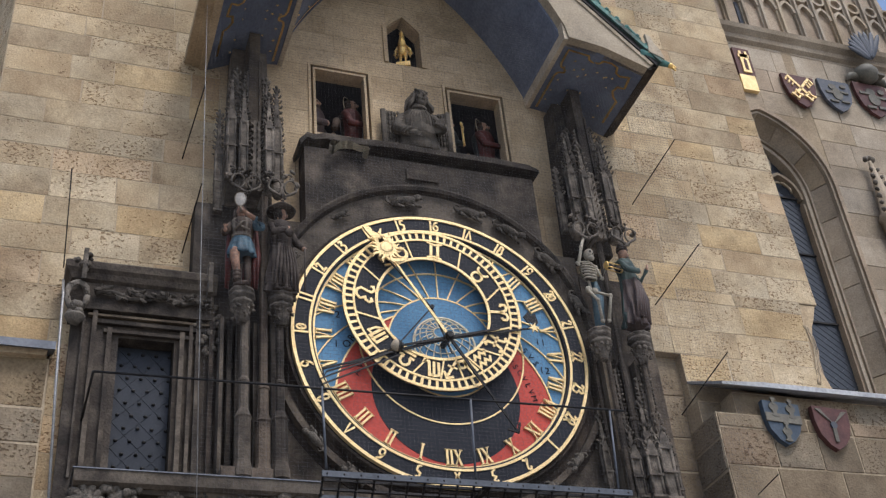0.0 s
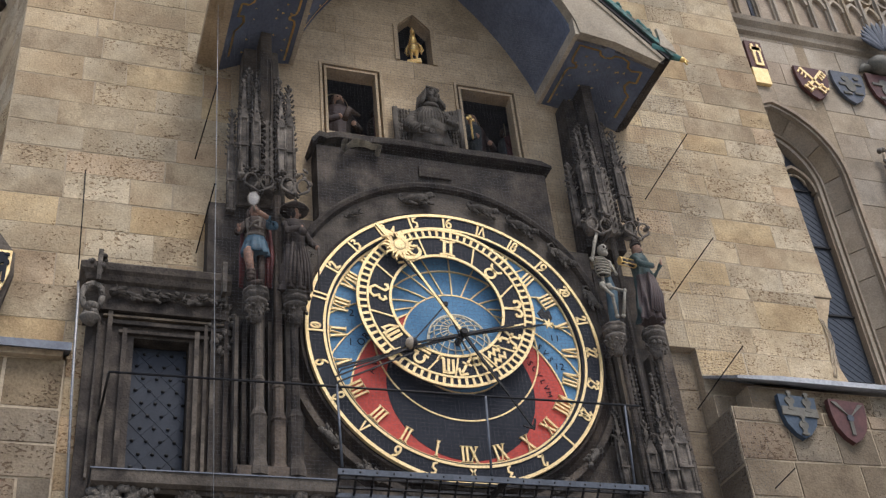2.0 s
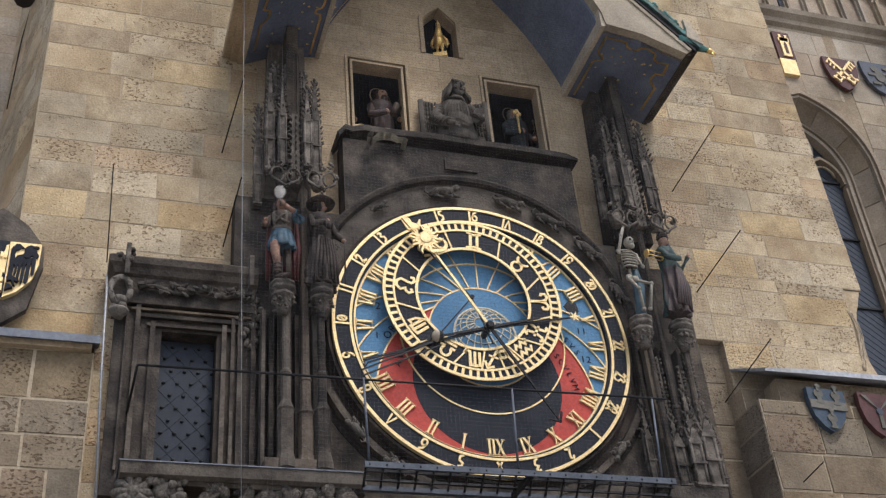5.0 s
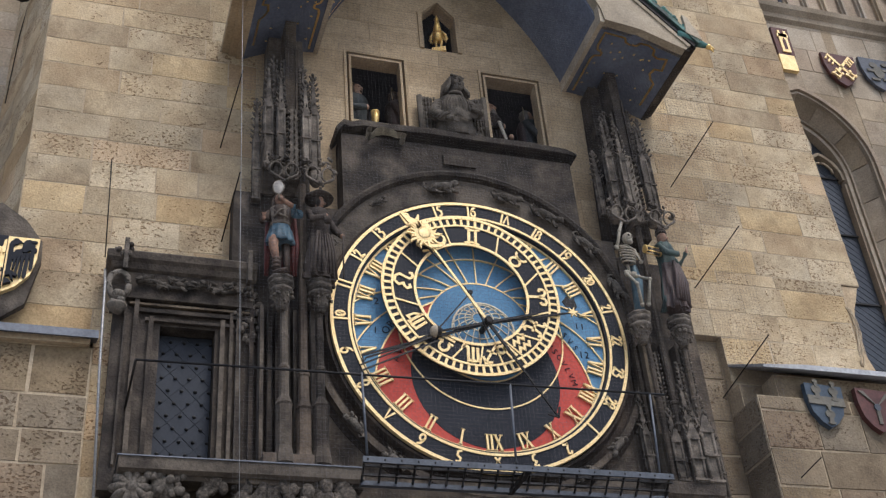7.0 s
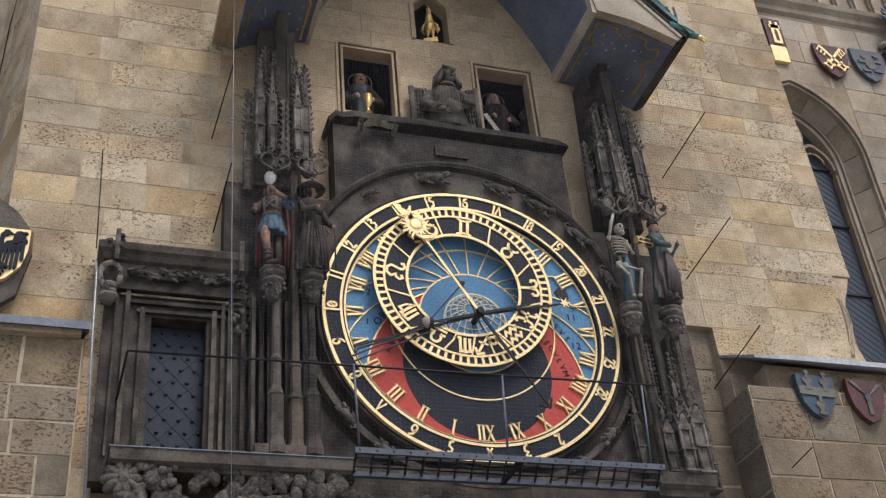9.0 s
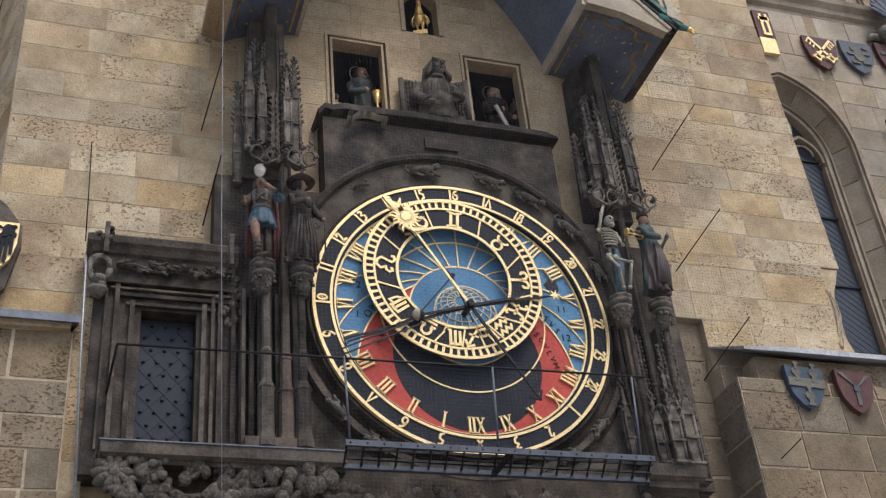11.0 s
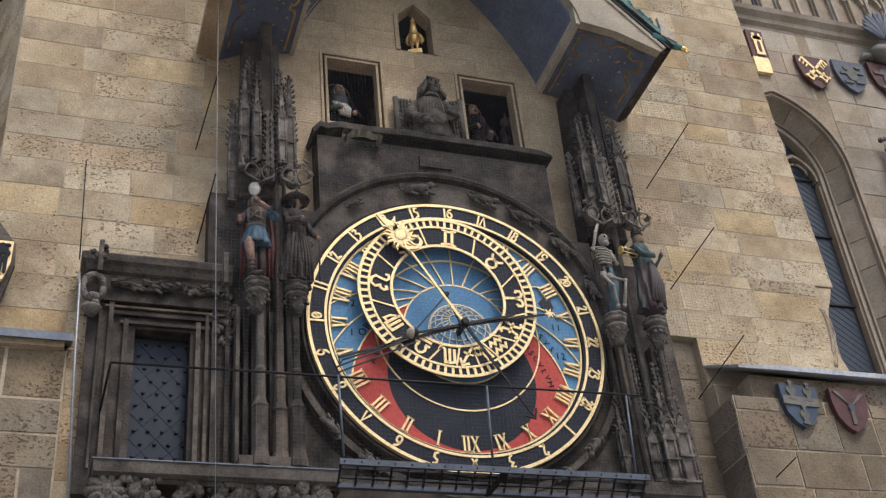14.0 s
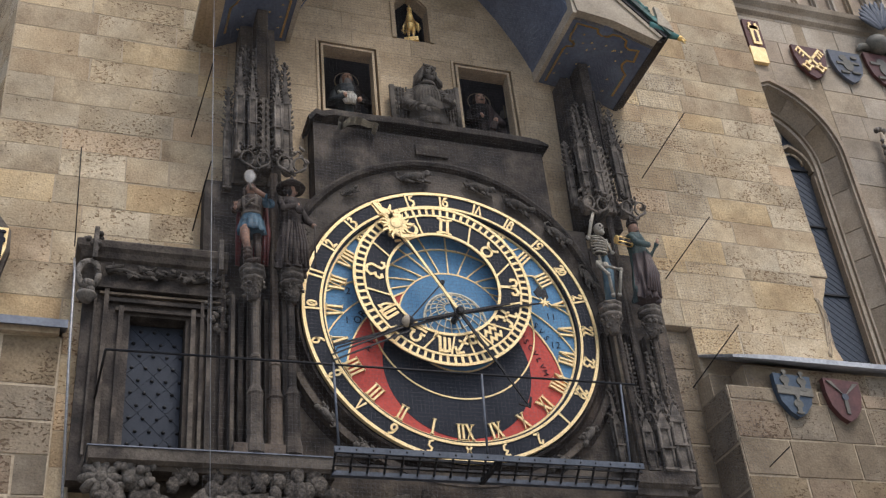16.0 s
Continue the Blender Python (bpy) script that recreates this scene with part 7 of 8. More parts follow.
ob.location = (-4.62, 1.1, 11.7)
wire("wall_cable", "thin dark cable on the return wall", [(-4.55, 1.2, 13.0), (-4.53, 1.25, 12.0), (-4.6, 1.4, 11.4), (-4.63, 1.45, 10.4)], 0.006, ROPE, "wall cables")

# neighbour beyond the return
masonry("wall_neighbour", "plain brown stone wall beyond the tower's corner", -8.0, -4.6, 4.0, 15.0, 1.68, CHAPEL, seed=35, thick=0.4)

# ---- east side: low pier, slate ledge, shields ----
masonry("wall_east_base", "sandstone wall base beside the clock", 2.05, 2.78, 4.6, 7.53, 0.41, DARKSAND, thick=0.3, course=(0.36, 0.48), length=(0.36, 0.6), seed=36, gap=0.03, proud=0.014)
masonry("wall_east_pier", "projecting sandstone pier with rough worn blocks", 2.75, 5.3, 4.4, 6.64, -0.1, DARKSAND, thick=1.4, course=(0.33, 0.46), length=(0.4, 0.8), seed=37, gap=0.022, proud=0.012)
masonry("wall_east_pier_side", "shaded side of the sandstone pier", 0.0, 0.5, 4.4, 6.64, 0.0, DARKSAND, thick=0.02, course=(0.33, 0.46), length=(0.4, 0.6), seed=38, gap=0.03, proud=0.012, turn=pose(2.748, 0.4, 0, 0, 0, -90))
masonry("wall_east_neck", "shaded upper course of the pier under the lead ledge", 3.02, 5.3, 6.64, 6.90, -0.07, DARKSAND, thick=0.9, course=(0.26, 0.3), length=(0.5, 0.9), seed=39)
masonry("wall_east_neck_side", "shaded set-back corner of the pier", 2.76, 3.02, 6.64, 6.90, 0.16, DARKSAND, thick=0.3, course=(0.26, 0.3), length=(0.2, 0.3), seed=40)
bm = B()
P = [(2.84, -0.2, 6.935), (3.3, -0.22, 6.955), (5.4, -0.21, 6.965), (5.4, WALL, 7.14), (2.78, WALL, 7.2)]
a = [bm.verts.new(p) for p in P]
b = [bm.verts.new((x, y, z - d)) for (x, y, z), d in zip(P, (0.03, 0.055, 0.055, 0.05, 0.03))]
bm.faces.new(a), bm.faces.new(b[::-1])
for k in range(5):
    quad(bm, a[k], b[k], b[(k + 1) % 5], a[(k + 1) % 5])
solid("slate_ledge", bm, PALELEAD, "grey lead-covered sloping ledge on the pier", "ledge", kind="structure")
bm = B()
prism(bm, [(4.45, 8.375), (4.72, 8.375), (4.66, 8.2), (4.58, 8.08), (4.52, 7.8), (4.53, 7.55), (4.6, 7.3), (4.72, 7.12), (4.42, 7.12), (4.43, 7.7)], WALL + 0.02, WALL + 0.5)
rough(bm, 0.02, 9)
solid("broken_corner", bm, SMOOTH, "pale broken stone at the tower's corner", "stone", kind="structure", bevel=0.01)
bm = B()
rnd = random.Random(61)
for k in range(5):
    x = 4.46 + 0.012 * k
    tube(bm, [(x + 0.045 * math.sin(4.4 * f) + rnd.uniform(-0.012, 0.012), WALL - 0.004, 8.08 - 0.76 * f) for f in (q / 14 for q in range(15))], [rnd.uniform(0.002, 0.011) for q in range(15)], 5)
rough(bm, 0.012, 20)
solid("mortar_crust", bm, MORTAR, "crust of pale mortar along the broken corner", "mortar", kind="stuff")

SBLUE = material("shield_blue", [(0.035, 0.05, 0.07), (0.065, 0.085, 0.11)], 0.6, scale=8, bump=0.1)
SRED = material("shield_red", [(0.065, 0.026, 0.022), (0.11, 0.045, 0.038)], 0.6, scale=8, bump=0.1)
SGREY = material("shield_grey", [(0.095, 0.085, 0.065), (0.15, 0.135, 0.105)], 0.6, scale=8, bump=0.1)
SDARK = material("shield_dark", [(0.05, 0.055, 0.065), (0.10, 0.105, 0.12)], 0.6, scale=8, bump=0.2)


def vase(cx, cz, k):
    return [disc(cx, cz, 0.11 * k, 0.10 * k), rect(cx - 0.05 * k, cx + 0.05 * k, cz - 0.2 * k, cz - 0.05 * k), disc(cx, cz - 0.2 * k, 0.09 * k, 0.03 * k), rect(cx - 0.03 * k, cx + 0.03 * k, cz + 0.05 * k, cz + 0.2 * k), disc(cx, cz + 0.18 * k, 0.06 * k, 0.04 * k)]


shield("vase_shield", "blue shield with a grey bar and three grey vases", 3.47, -0.11, 6.56, 0.42, 3, SBLUE, [
    ("bar", [rect(-0.48, 0.48, -0.05, 0.17)], SGREY), ("vase", vase(-0.22, 0.34, 1.15), SGREY), ("vase", vase(0.24, 0.34, 1.15), SGREY), ("vase", vase(0.02, -0.28, 1.15), SGREY)], depth=0.06)
shield("cross_shield", "dark red shield with three pale radiating arms", 4.05, -0.11, 6.55, 0.42, 3, SRED, [
    ("pale_arm", [[(-0.05, 0.0), (0.05, 0.0), (0.05, -0.42), (-0.05, -0.42)]], SGREY), ("pale_arm", [[(-0.03, 0.08), (0.05, 0.0), (-0.3, 0.42), (-0.44, 0.42)]], SGREY), ("pale_arm", [[(0.05, 0.08), (-0.03, 0.0), (0.3, 0.42), (0.44, 0.42)]], SGREY), ("boss", [disc(0, 0.02, 0.09, 0.09)], SDARK)], depth=0.06)

# ---- chapel wall beyond the tower's corner ----
YC = 1.4
GX, GZ = 5.74, 11.27          # gothic window: middle and springing height


def pointed(half, spring, rise, n=14, cx=GX):
    """Right half then left half of a pointed arch, from one springing to the other."""
    r = (half * half + rise * rise) / (2 * half)
    right = []
    a1 = math.asin(min(1, rise / r))
    for k in range(n + 1):
        a = a1 * k / n
        right.append((cx + half - r + r * math.cos(a), spring + r * math.sin(a)))
    left = [(2 * cx - x, z) for x, z in right]
    return right, left


def chapel():
    w = thing("wall_chapel", "grey-tan chapel wall with a tall gothic window", "wall", kind="structure")
    right, left = pointed(0.875, GZ, 1.21)
    z0, z1, x0, x1 = 4.0, 14.1, 4.3, 9.6
    for nm, half, xe in (("wall_face", right, x1), ("wall_face", left, x0)):
        bm = B()
        pts = [(half[0][0], z0)] + half + [(GX, z1), (xe, z1), (xe, z0)]
        prism(bm, pts, YC, YC + 0.5)
        part(nm, bm, CHAPEL, w)
    rnd = random.Random(50)
    z = 8.0
    while z < 13.9:
        h = rnd.uniform(0.34, 0.5)
        x = 6.72
        while x < 9.4:
            l = rnd.uniform(0.5, 0.95)
            s = B()
            box(s, -l / 2 + 0.006, l / 2 - 0.006, -rnd.uniform(0.002, 0.012), 0.01, -h / 2 + 0.006, h / 2 - 0.006)
            ob = part("stone", s, CHAPEL, w, bevel=0.004)
            ob.location = (x + l / 2, YC, z + h / 2)
            x += l
        z += h
    z = 12.55
    while z < 13.9:
        x = 4.8
        while x < 6.5:
            l = min(rnd.uniform(0.5, 0.9), 6.55 - x)
            s = B()
            box(s, -l / 2 + 0.006, l / 2 - 0.006, -rnd.uniform(0.002, 0.01), 0.01, -0.215, 0.215)
            ob = part("stone", s, CHAPEL, w, bevel=0.004)
            ob.location = (x + l / 2, YC, z + 0.22)
            x += l
        z += 0.44
    g = thing("window_3", "tall gothic window with moulded jambs, tracery and dark leaded glass", "window", kind="structure")
    for k, (half, rise, y0, y1, wd) in enumerate(((0.925, 1.28, YC - 0.07, YC + 0.05, 0.06), (0.875, 1.22, YC - 0.03, YC + 0.08, 0.035), (0.64, 0.94, YC + 0.26, YC + 0.45, 0.06), (0.68, 0.99, YC + 0.22, YC + 0.30, 0.03))):
        bm = B()
        r, l = pointed(half, GZ, rise)
        ribbon(bm, [(r[0][0], 6.8)] + r + l[::-1][1:] + [(l[0][0], 6.8)], wd, y0, y1)
        part("arch_moulding", bm, CHAPEL, g, bevel=0.01)
    # splayed reveal of large stones, one after another round the arch
    outer, inner = [], []
    for half, rise, y, keep in ((0.87, 1.21, YC + 0.02, outer), (0.68, 0.99, YC + 0.30, inner)):
        r, l = pointed(half, GZ, rise)
        keep += [Vector((x, y, z)) for x, z in [(r[0][0], z) for z in (6.8, 7.6, 8.35, 8.95, 9.7, 10.15, 10.8)] + r + l[::-1][1:] + [(l[0][0], 6.8)]]
    cuts = [0, 1, 2, 3, 4, 5, 6, 8, 13, 18, 21, 25, 30, 34, len(outer) - 1]
    for c0, c1 in zip(cuts, cuts[1:]):
        s = B()
        mid = (outer[c0] + outer[c1]) / 2
        rows = []
        for i in range(c0, c1 + 1):
            away = Vector((math.copysign(0.05, outer[i].x - GX), 0.05, 0.02))
            d = Vector((0, 0, 0.006 if i == c0 else -0.006 if i == c1 else 0)) * (1 if outer[i].x > GX else -1)
            rows.append([s.verts.new(p + d) for p in (outer[i], inner[i], inner[i] + away, outer[i] + away)])
        for a, b in zip(rows, rows[1:]):
            for k in range(4):
                quad(s, a[k], a[(k + 1) % 4], b[(k + 1) % 4], b[k])
        s.faces.new(rows[0]), s.faces.new(rows[-1][::-1])
        part("splay_stone", s, CHAPEL, g)
    r, l = pointed(0.64, GZ, 0.94)
    bm = B()
    prism(bm, [(r[0][0], 6.8)] + r + l[::-1][1:] + [(l[0][0], 6.8)], YC + 0.40, YC + 0.43)
    part("leaded_glass", bm, GLASS, g, "dark blue-grey leaded glass")
    bm = B()
    for k in range(40):
        for d in (-1, 1):
            z = 6.9 + 0.11 * k
            ribbon(bm, [(GX - 0.6 * d, z), (GX + 0.6 * d, z + 0.98)], 0.006, YC + 0.394, YC + 0.402)
    tagged(part("lead_came", bm, SLATE, g), kind="stuff")
    for x in (GX - 0.61, GX, GX + 0.61):
        bm = B()
        box(bm, x - 0.03, x + 0.03, YC + 0.30, YC + 0.41, 6.8, GZ - 0.1)
        part("mullion", bm, CHAPEL, g, bevel=0.01)
    for cx in (GX - 0.305, GX + 0.305):
        bm = B()
        r, l = pointed(0.29, GZ - 0.02, 0.42, 8, cx)
        ribbon(bm, r + l[::-1][1:], 0.045, YC + 0.30, YC + 0.41)
        for a in (45, 135):
            tube(bm, [(cx + 0.16 * math.cos(radians(a + t)), YC + 0.33, GZ + 0.1 + 0.16 * math.sin(radians(a + t))) for t in (-50, -20, 20, 50)], 0.02, 6)
        part("tracery_arch", bm, CHAPEL, g)
    bm = B()
    ribbon(bm, arc(GX, GZ + 0.56, 0.21, 0, 345, 23), 0.045, YC + 0.30, YC + 0.41, closed=True)
    for k in range(4):
        ribbon(bm, arc(GX + 0.085 * math.cos(math.tau * k / 4), GZ + 0.56 + 0.085 * math.sin(math.tau * k / 4), 0.08, 0, 330, 11), 0.025, YC + 0.32, YC + 0.40, closed=True)
    part("tracery_rose", bm, CHAPEL, g)
    for z in (11.29, 10.31, 9.2, 8.2):
        bm = B()
        box(bm, GX - 0.64, GX + 0.64, YC + 0.37, YC + 0.39, z, z + 0.025)
        part("glazing_bar", bm, IRON, g)
    # cornice and blind tracery above
    bm = B()
    sweep(bm, [(4.3, YC), (9.6, YC)], [(0, 13.92), (0.06, 13.97), (0.07, 14.05), (0.14, 14.12), (0.16, 14.20), (0.05, 14.28), (0.0, 14.3)])
    c = solid("trim_chapel_cornice", bm, CHAPEL, "moulded grey stone string course on the chapel", "cornice", kind="structure")
    a = thing("blind_arcade", "grey carved blind tracery arcade above the string course", "arcade", kind="structure")
    bm = B()
    prism(bm, [(4.3, 14.1), (9.6, 14.1), (9.25, 15.0), (9.05, 16.2), (4.3, 16.2)], YC + 0.12, YC + 0.5)
    part("back_wall", bm, CHAPEL, a)
    for k in range(14):
        x = 4.45 + 0.345 * k
        bm = B()
        box(bm, x - 0.02, x + 0.02, YC + 0.02, YC + 0.13, 14.28, 15.9)
        box(bm, x - 0.045, x + 0.045, YC + 0.07, YC + 0.13, 14.28, 15.9)
        part("shaft", bm, CHAPEL, a, bevel=0.012)
        bm = B()
        r, l = pointed(0.135, 14.98, 0.24, 8, x + 0.1725)
        ribbon(bm, r + l[::-1][1:], 0.05, YC + 0.05, YC + 0.13)
        ribbon(bm, arc(x + 0.1725, 15.42, 0.11, 0, 340, 17), 0.04, YC + 0.05, YC + 0.13, closed=True)
        part("arch", bm, CHAPEL, a)
    # no opening here: a dark box gives the shade inside the slit
    bm = B()
    box(bm, 6.07, 6.17, YC + 0.10, YC + 0.13, 14.35, 15.0)
    part("slit", bm, VOID, a, "dark block standing for a shaded narrow slit")


chapel()


def key_shape(s):
    """A crossed key: toothed bit above, open square bow with knobs below."""
    out = [[(-0.36 * s, 0.42), (-0.30 * s, 0.46), (0.17 * s, -0.10), (0.11 * s, -0.15)]]
    out += [[(s * (x - 0.03), z), (s * (x + 0.02), z + 0.04), (s * (x - 0.08), z - 0.16), (s * (x - 0.12), z - 0.12)] for x, z in ((-0.33, 0.40), (-0.25, 0.31), (-0.17, 0.22))]
    c = Vector((0.2 * s, -0.24))
    q = [c + Vector(p) for p in ((-0.12, 0), (0, 0.12), (0.12, 0), (0, -0.12))]
    for a, b in zip(q, q[1:] + q[:1]):
        n = Vector((-(b - a).y, (b - a).x)).normalized() * 0.022
        out.append([tuple(a + n), tuple(b + n), tuple(b - n), tuple(a - n)])
    out += [disc(*(c + (p - c) * 1.15), 0.04, 0.04, 8) for p in q]
    return out


shield("keys_shield", "maroon shield with two crossed gilded keys", 6.62, YC - 0.03, 13.08, 0.56, 0, SRED, [
    ("key", key_shape(1), GOLD),
    ("key", key_shape(-1), GOLD)], "chapel shields")
shield("lion_shield", "weathered dark blue-grey shield with a worn carved beast", 7.27, YC - 0.03, 13.12, 0.56, 0, SDARK, [
    ("beast", [disc(-0.1, 0.25, 0.12, 0.1), disc(0.0, 0.0, 0.16, 0.22), rect(-0.35, -0.1, 0.0, 0.08), rect(0.1, 0.36, 0.05, 0.12), disc(0.25, 0.3, 0.1, 0.06), rect(-0.3, -0.05, -0.32, -0.25), rect(0.05, 0.3, -0.3, -0.24)], SGREY)], "chapel shields")
shield("helmet_shield", "dark red shield with a pale rampant beast", 7.95, YC - 0.03, 13.18, 0.6, 0, SRED, [
    ("beast", [disc(-0.05, 0.2, 0.14, 0.12), disc(0.0, -0.05, 0.17, 0.2), rect(-0.4, -0.1, 0.1, 0.18), rect(0.1, 0.4, 0.0, 0.08), disc(0.28, 0.25, 0.1, 0.08), rect(-0.3, -0.05, -0.38, -0.3), rect(0.05, 0.3, -0.36, -0.28)], SGREY)], "chapel shields")
t = thing("helmet_crest", "dark carved helmet with a spread wing crest", "carving")
bm = B()
ball(bm, (7.96, YC - 0.12, 13.66), (0.20, 0.16, 0.17), 14)
box(bm, 7.9, 8.2, YC - 0.23, YC - 0.1, 13.58, 13.62)
part("helmet", bm, SGREY, t, "worn grey helmet")
for d in (-1, 1):
    bm = B()
    tube(bm, [(7.96 + d * 0.15, YC - 0.06, 13.62), (7.96 + d * 0.30, YC - 0.07, 13.60), (7.96 + d * 0.38, YC - 0.06, 13.5)], [0.07, 0.06, 0.02], 8)
    part("mantling", bm, SGREY, t)
for k in range(9):
    bm = B()
    a = radians(62 + 11 * k)
    m = Matrix.Rotation(math.pi / 2 - a, 3, "Y")
    h = 0.37 - 0.019 * k
    ball(bm, (8.02 + h * math.cos(a), YC - 0.26 - 0.008 * (k % 2), 13.84 + h * math.sin(a)), (0.055, 0.03, h), 8, 0, m)
    part("feather", bm, SDARK, t)
# a slim crocketed pinnacle on the chapel wall
t = thing("wall_pinnacle", "small grey stone pinnacle with leafy crockets", "pinnacle")
bm = B()
px, pz = 7.36, 11.8
lathe(bm, (px, YC - 0.12, 0), [(0.16, 9.2), (0.16, 10.7), (0.19, 10.72), (0.19, 10.8), (0.13, 10.82), (0.03, pz - 0.05), (0.02, pz)], 6)
part("shaft", bm, CHAPEL, t)
bm = B()
rnd = random.Random(77)
for k in range(7):
    for d in (-1, 1):
        f = k / 7
        ball(bm, (px + d * (0.15 - 0.11 * f), YC - 0.2 + 0.06 * f, 10.85 + 0.9 * f), (0.04, 0.035, 0.03), 6, 0, Matrix.Rotation(-d * 0.6, 3, "Y"))
for d in (-0.06, 0.0, 0.06):
    ball(bm, (px + d, YC - 0.12, pz + 0.03 + 0.03 * (d == 0)), 0.045, 6)
rough(bm, 0.015, 18)
tagged(part("crocket_leaves", bm, GREYST, t, "dark weathered leaf crockets"), kind="stuff")
t = thing("tower_emblem", "gilded tower emblem on a dark red ground", "emblem")
bm = B()
prism(bm, rect(5.62, 5.90, 13.2, 13.75), YC - 0.05, YC)
part("ground", bm, SRED, t, bevel=0.005)
bm = B()
for o in (rect(5.70, 5.84, 13.25, 13.62), rect(5.68, 5.86, 13.55, 13.62), rect(5.70, 5.74, 13.62, 13.68), rect(5.80, 5.84, 13.62, 13.68)):
    prism(bm, o, YC - 0.07, YC - 0.045)
part("tower", bm, GOLD, t)
bm = B()
prism(bm, [(5.745, 13.3), (5.795, 13.3), (5.795, 13.48), (5.77, 13.54), (5.745, 13.48)], YC - 0.076, YC - 0.068)
part("gateway", bm, SRED, t)
bm = B()
prism(bm, rect(5.6, 5.86, 12.88, 13.18), YC - 0.07, YC)
part("gilded_base", bm, GOLD, t, bevel=0.006)
# ---- bird net before the clock ----
bm = B()
NX0, NX1, NZ0, NZ1, NY, NP = -2.37, 2.70, 4.9, 11.2, -0.62, 0.036
for k in range(int((NX1 - NX0) / NP) + 1):
    x = NX0 + NP * k
    box(bm, x - 0.0003, x + 0.0003, NY, NY + 0.0008, NZ0, NZ1 - (0.0 if abs(x) > 2.2 else 0.6))
for k in range(int((NZ1 - NZ0) / NP)):
    z = NZ0 + NP * k
    box(bm, NX0, NX1, NY, NY + 0.0008, z - 0.0003, z + 0.0003)
solid("bird_net", bm, NETTING, "fine dark bird net stretched before the clock", "net", kind="stuff")


# ---- figures that pass the two windows on turning wheels ----
FIG = []


# lighter copy of FLESH, so faces in the windows look lit
SKIN = material("brightened_face_wood", [(0.30, 0.17, 0.11), (0.48, 0.30, 0.20)], 0.6, scale=12, fine=60, bump=0.15)


def apostle(label, robe, cloak, hair, beard=False, long_hair=False, tool=None, scroll=False):
    bm = B()
    arms = [([(-0.12, 0, 0.75), (-0.17, -0.07, 0.57), (-0.06, -0.17, 0.58)], 0, 0.04), ([(0.12, 0, 0.75), (0.18, -0.07, 0.57), (0.08, -0.17, 0.54)], 1, 0.04)]
    robe_figure(bm, 1.18, (0, 1, 2, 3), arms=arms, beard=beard, long_hair=long_hair, halo=True)
    k = 1.18
    if tool == "chalice":
        lathe(bm, (0.03 * k, -0.2 * k, 0), [(0.03 * k, 0.36 * k), (0.01 * k, 0.39 * k), (0.01 * k, 0.42 * k), (0.034 * k, 0.46 * k), (0.04 * k, 0.56 * k)], 12, 5)
    if tool == "key":
        tube(bm, [(-0.13 * k, -0.2 * k, 0.5 * k), (-0.13 * k, -0.2 * k, 0.74 * k)], 0.012 * k, 6, 5)
        for dx, dz in ((-0.03, 0.87), (0.03, 0.87), (0, 0.9)):
            ball(bm, ((-0.13 + dx) * k, -0.2 * k, (dz - 0.12) * k), (0.022 * k, 0.01 * k, 0.022 * k), 8, 5)
    if tool == "book":
        prism(bm, [(0.0 * k, 0.42 * k), (0.06 * k, 0.40 * k), (0.09 * k, 0.49 * k), (0.03 * k, 0.51 * k)], -0.2 * k, -0.17 * k, 3)
    if tool == "fish":
        tube(bm, [(-0.04 * k, -0.23 * k, 0.5 * k), (0.0, -0.24 * k, 0.62 * k), (0.12 * k, -0.22 * k, 0.6 * k)], [0.03 * k, 0.04 * k, 0.012 * k], 8, 3)
    if tool == "saw":
        prism(bm, [(-0.08 * k, 0.36 * k), (-0.03 * k, 0.36 * k), (-0.14 * k, 0.58 * k), (-0.18 * k, 0.56 * k)], -0.2 * k, -0.185 * k, 6)
    if scroll:
        for q in range(5):
            tube(bm, [((-0.10 + 0.03 * q) * k, -0.10 * k, 0.68 * k), ((-0.07 + 0.028 * q) * k, (-0.15 + 0.008 * abs(q - 2)) * k, 0.60 * k), ((-0.05 + 0.02 * q) * k, -0.15 * k, 0.50 * k)], [0.018 * k, 0.022 * k, 0.014 * k], 8, 6)
    rough(bm, 0.006, 22)
    halo = BRONZE
    ob = solid("apostle_statue", bm, [robe, cloak, SKIN, hair, halo, BRIGHT, PALE], label, "statue", "passing figures")
    FIG.append(ob)
    return ob


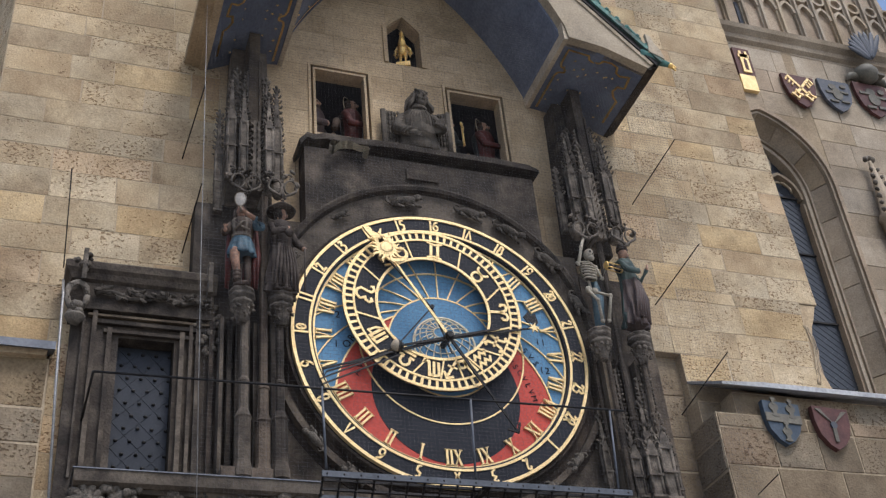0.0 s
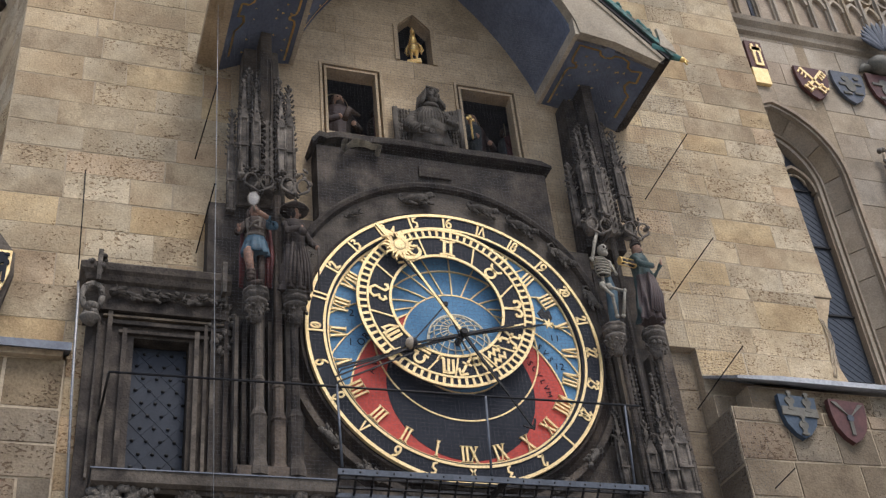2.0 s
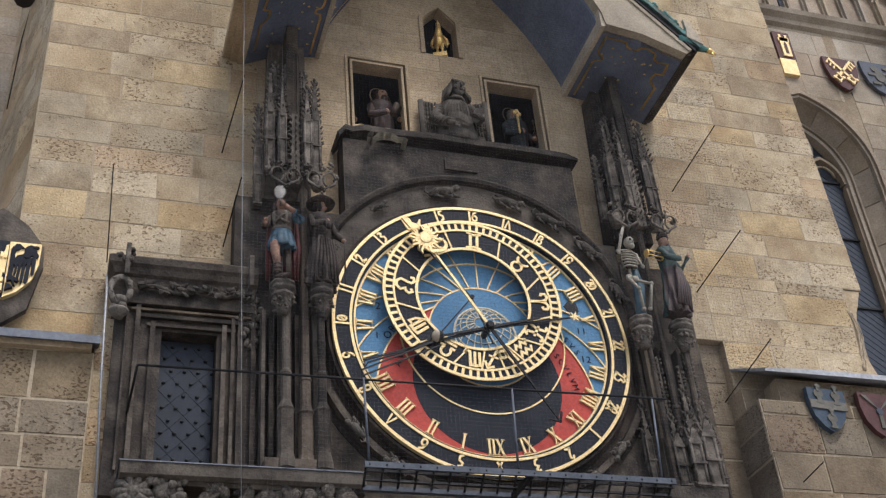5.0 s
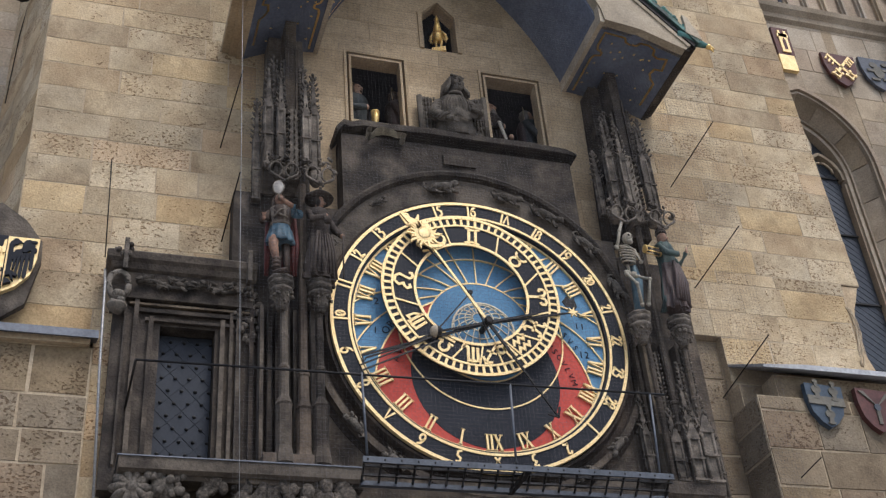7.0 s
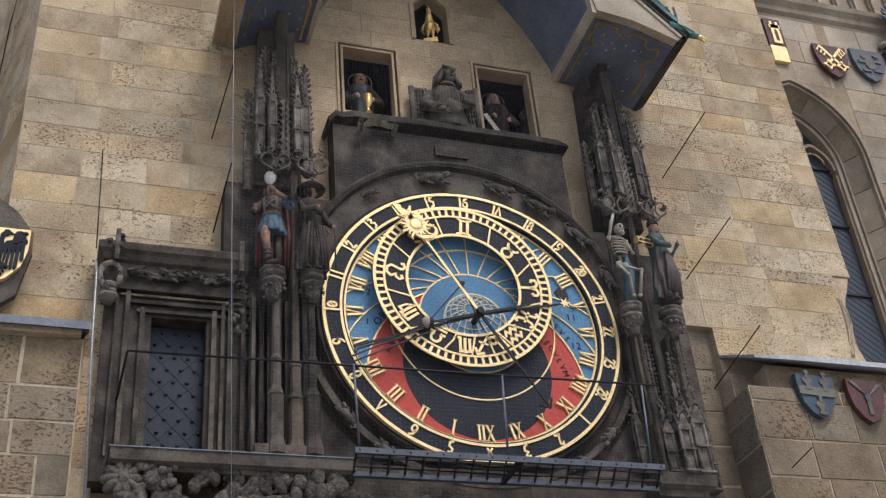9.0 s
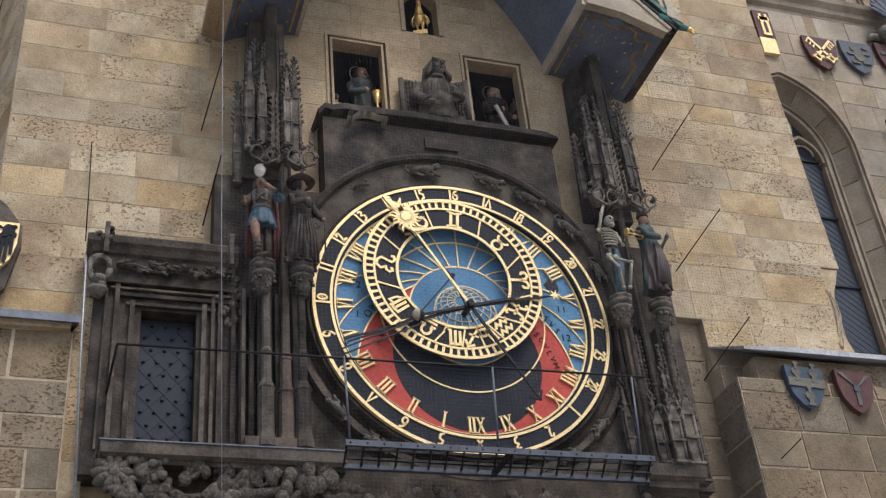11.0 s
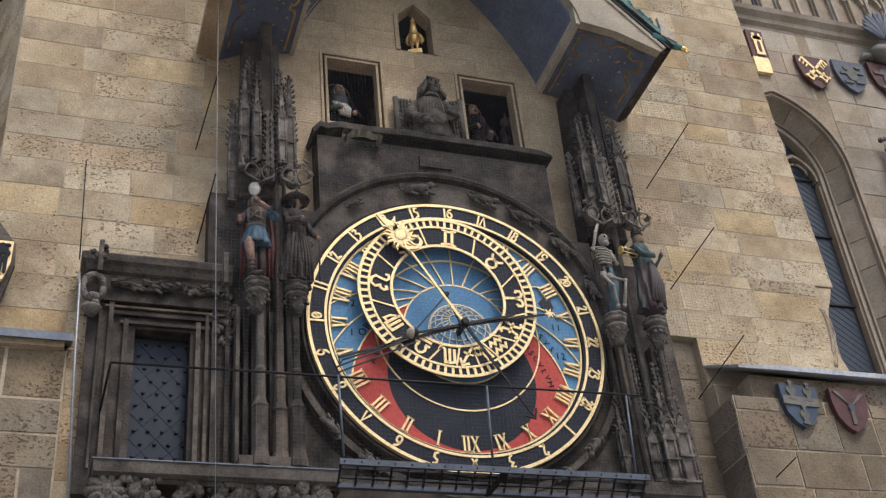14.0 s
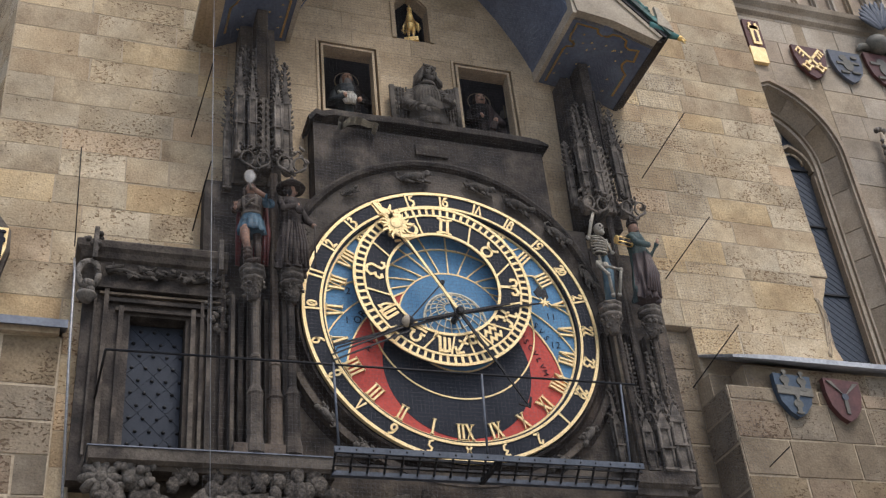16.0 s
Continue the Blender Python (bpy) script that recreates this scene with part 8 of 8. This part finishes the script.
# darker copy of GREEN; the chamber's weak light is put into the colour
DIM = material("dimmed_green_wood", [(0.02, 0.024, 0.024), (0.05, 0.056, 0.054)], 0.6, scale=9, bump=0.2)
BRONZE = material("dull_bronze", [(0.25, 0.20, 0.13), (0.38, 0.31, 0.2)], 0.5, metal=0.6, scale=10, bump=0.0)
WHITEHAIR = material("grey_hair_wood", [(0.14, 0.12, 0.10), (0.24, 0.21, 0.18)], 0.7, scale=14, fine=60, bump=0.3)
west = [
    apostle("painted wooden apostle in dark red with a thin halo, turning away", CLOAK, BROWN, HAIR),
    apostle("painted wooden apostle in maroon and brown with a fish", MAROON, BROWN, HAIR, beard=True, tool="fish"),
    apostle("painted wooden apostle in dark green holding a golden chalice", DIM, BROWN, HAIR, long_hair=True, tool="chalice"),
    apostle("painted wooden apostle in white and dark cloth with a short beard", DIM, BROWN, WHITEHAIR, beard=True, scroll=True),
]
east = [
    apostle("painted wooden apostle in dark red with a thin halo, turning away", CLOAK, DIM, HAIR, beard=True),
    apostle("painted wooden apostle with a grey beard and golden key", DIM, MAROON, WHITEHAIR, beard=True, tool="key"),
    apostle("painted wooden apostle with a long grey beard and a saw", BROWN, MAROON, WHITEHAIR, beard=True, tool="saw"),
    apostle("painted wooden apostle in dark brown with a pale book", BROWN, MAROON, HAIR, tool="book"),
]
for ob in west + east:
    ob.matrix_world = pose(0, 1.2, 9.6)


def motions():
    """Each figure comes in from the west side of its window, faces out and goes on to the east side."""
    # time since it enters, way across the window, turn of the figure
    way = [(-9.0, -0.42, 70), (-1.2, -0.40, 70), (0.0, -0.27, 62), (0.5, -0.235, 55), (1.0, -0.20, 48), (2.0, -0.135, 22), (3.0, -0.06, 5), (4.0, 0.0, 5), (5.0, 0.07, 30), (6.0, 0.15, 62), (6.6, 0.21, 75), (7.4, 0.33, 80), (9.0, 0.42, 80), (40.0, 0.44, 80)]

    def place(tau):
        for (t0, x0, a0), (t1, x1, a1) in zip(way, way[1:]):
            if t0 <= tau <= t1:
                f = (tau - t0) / (t1 - t0)
                return x0 + (x1 - x0) * f, a0 + (a1 - a0) * f
        return way[-1][1:] if tau > 0 else way[0][1:]
    for figs, xc in ((west, -0.73), (east, 0.86)):
        for ob, start in zip(figs, (-6.0, 0.0, 6.05, 11.9)):
            rows = []
            t = 0.0
            while t <= 16.01:
                x, a = place(t - start)
                y = 0.62 + 1.1 * x * x
                rows.append((t, pose(xc + x, y, 9.50, 0, 0, a - 12)))
                t += 0.5
            walk(ob, rows)


motions()
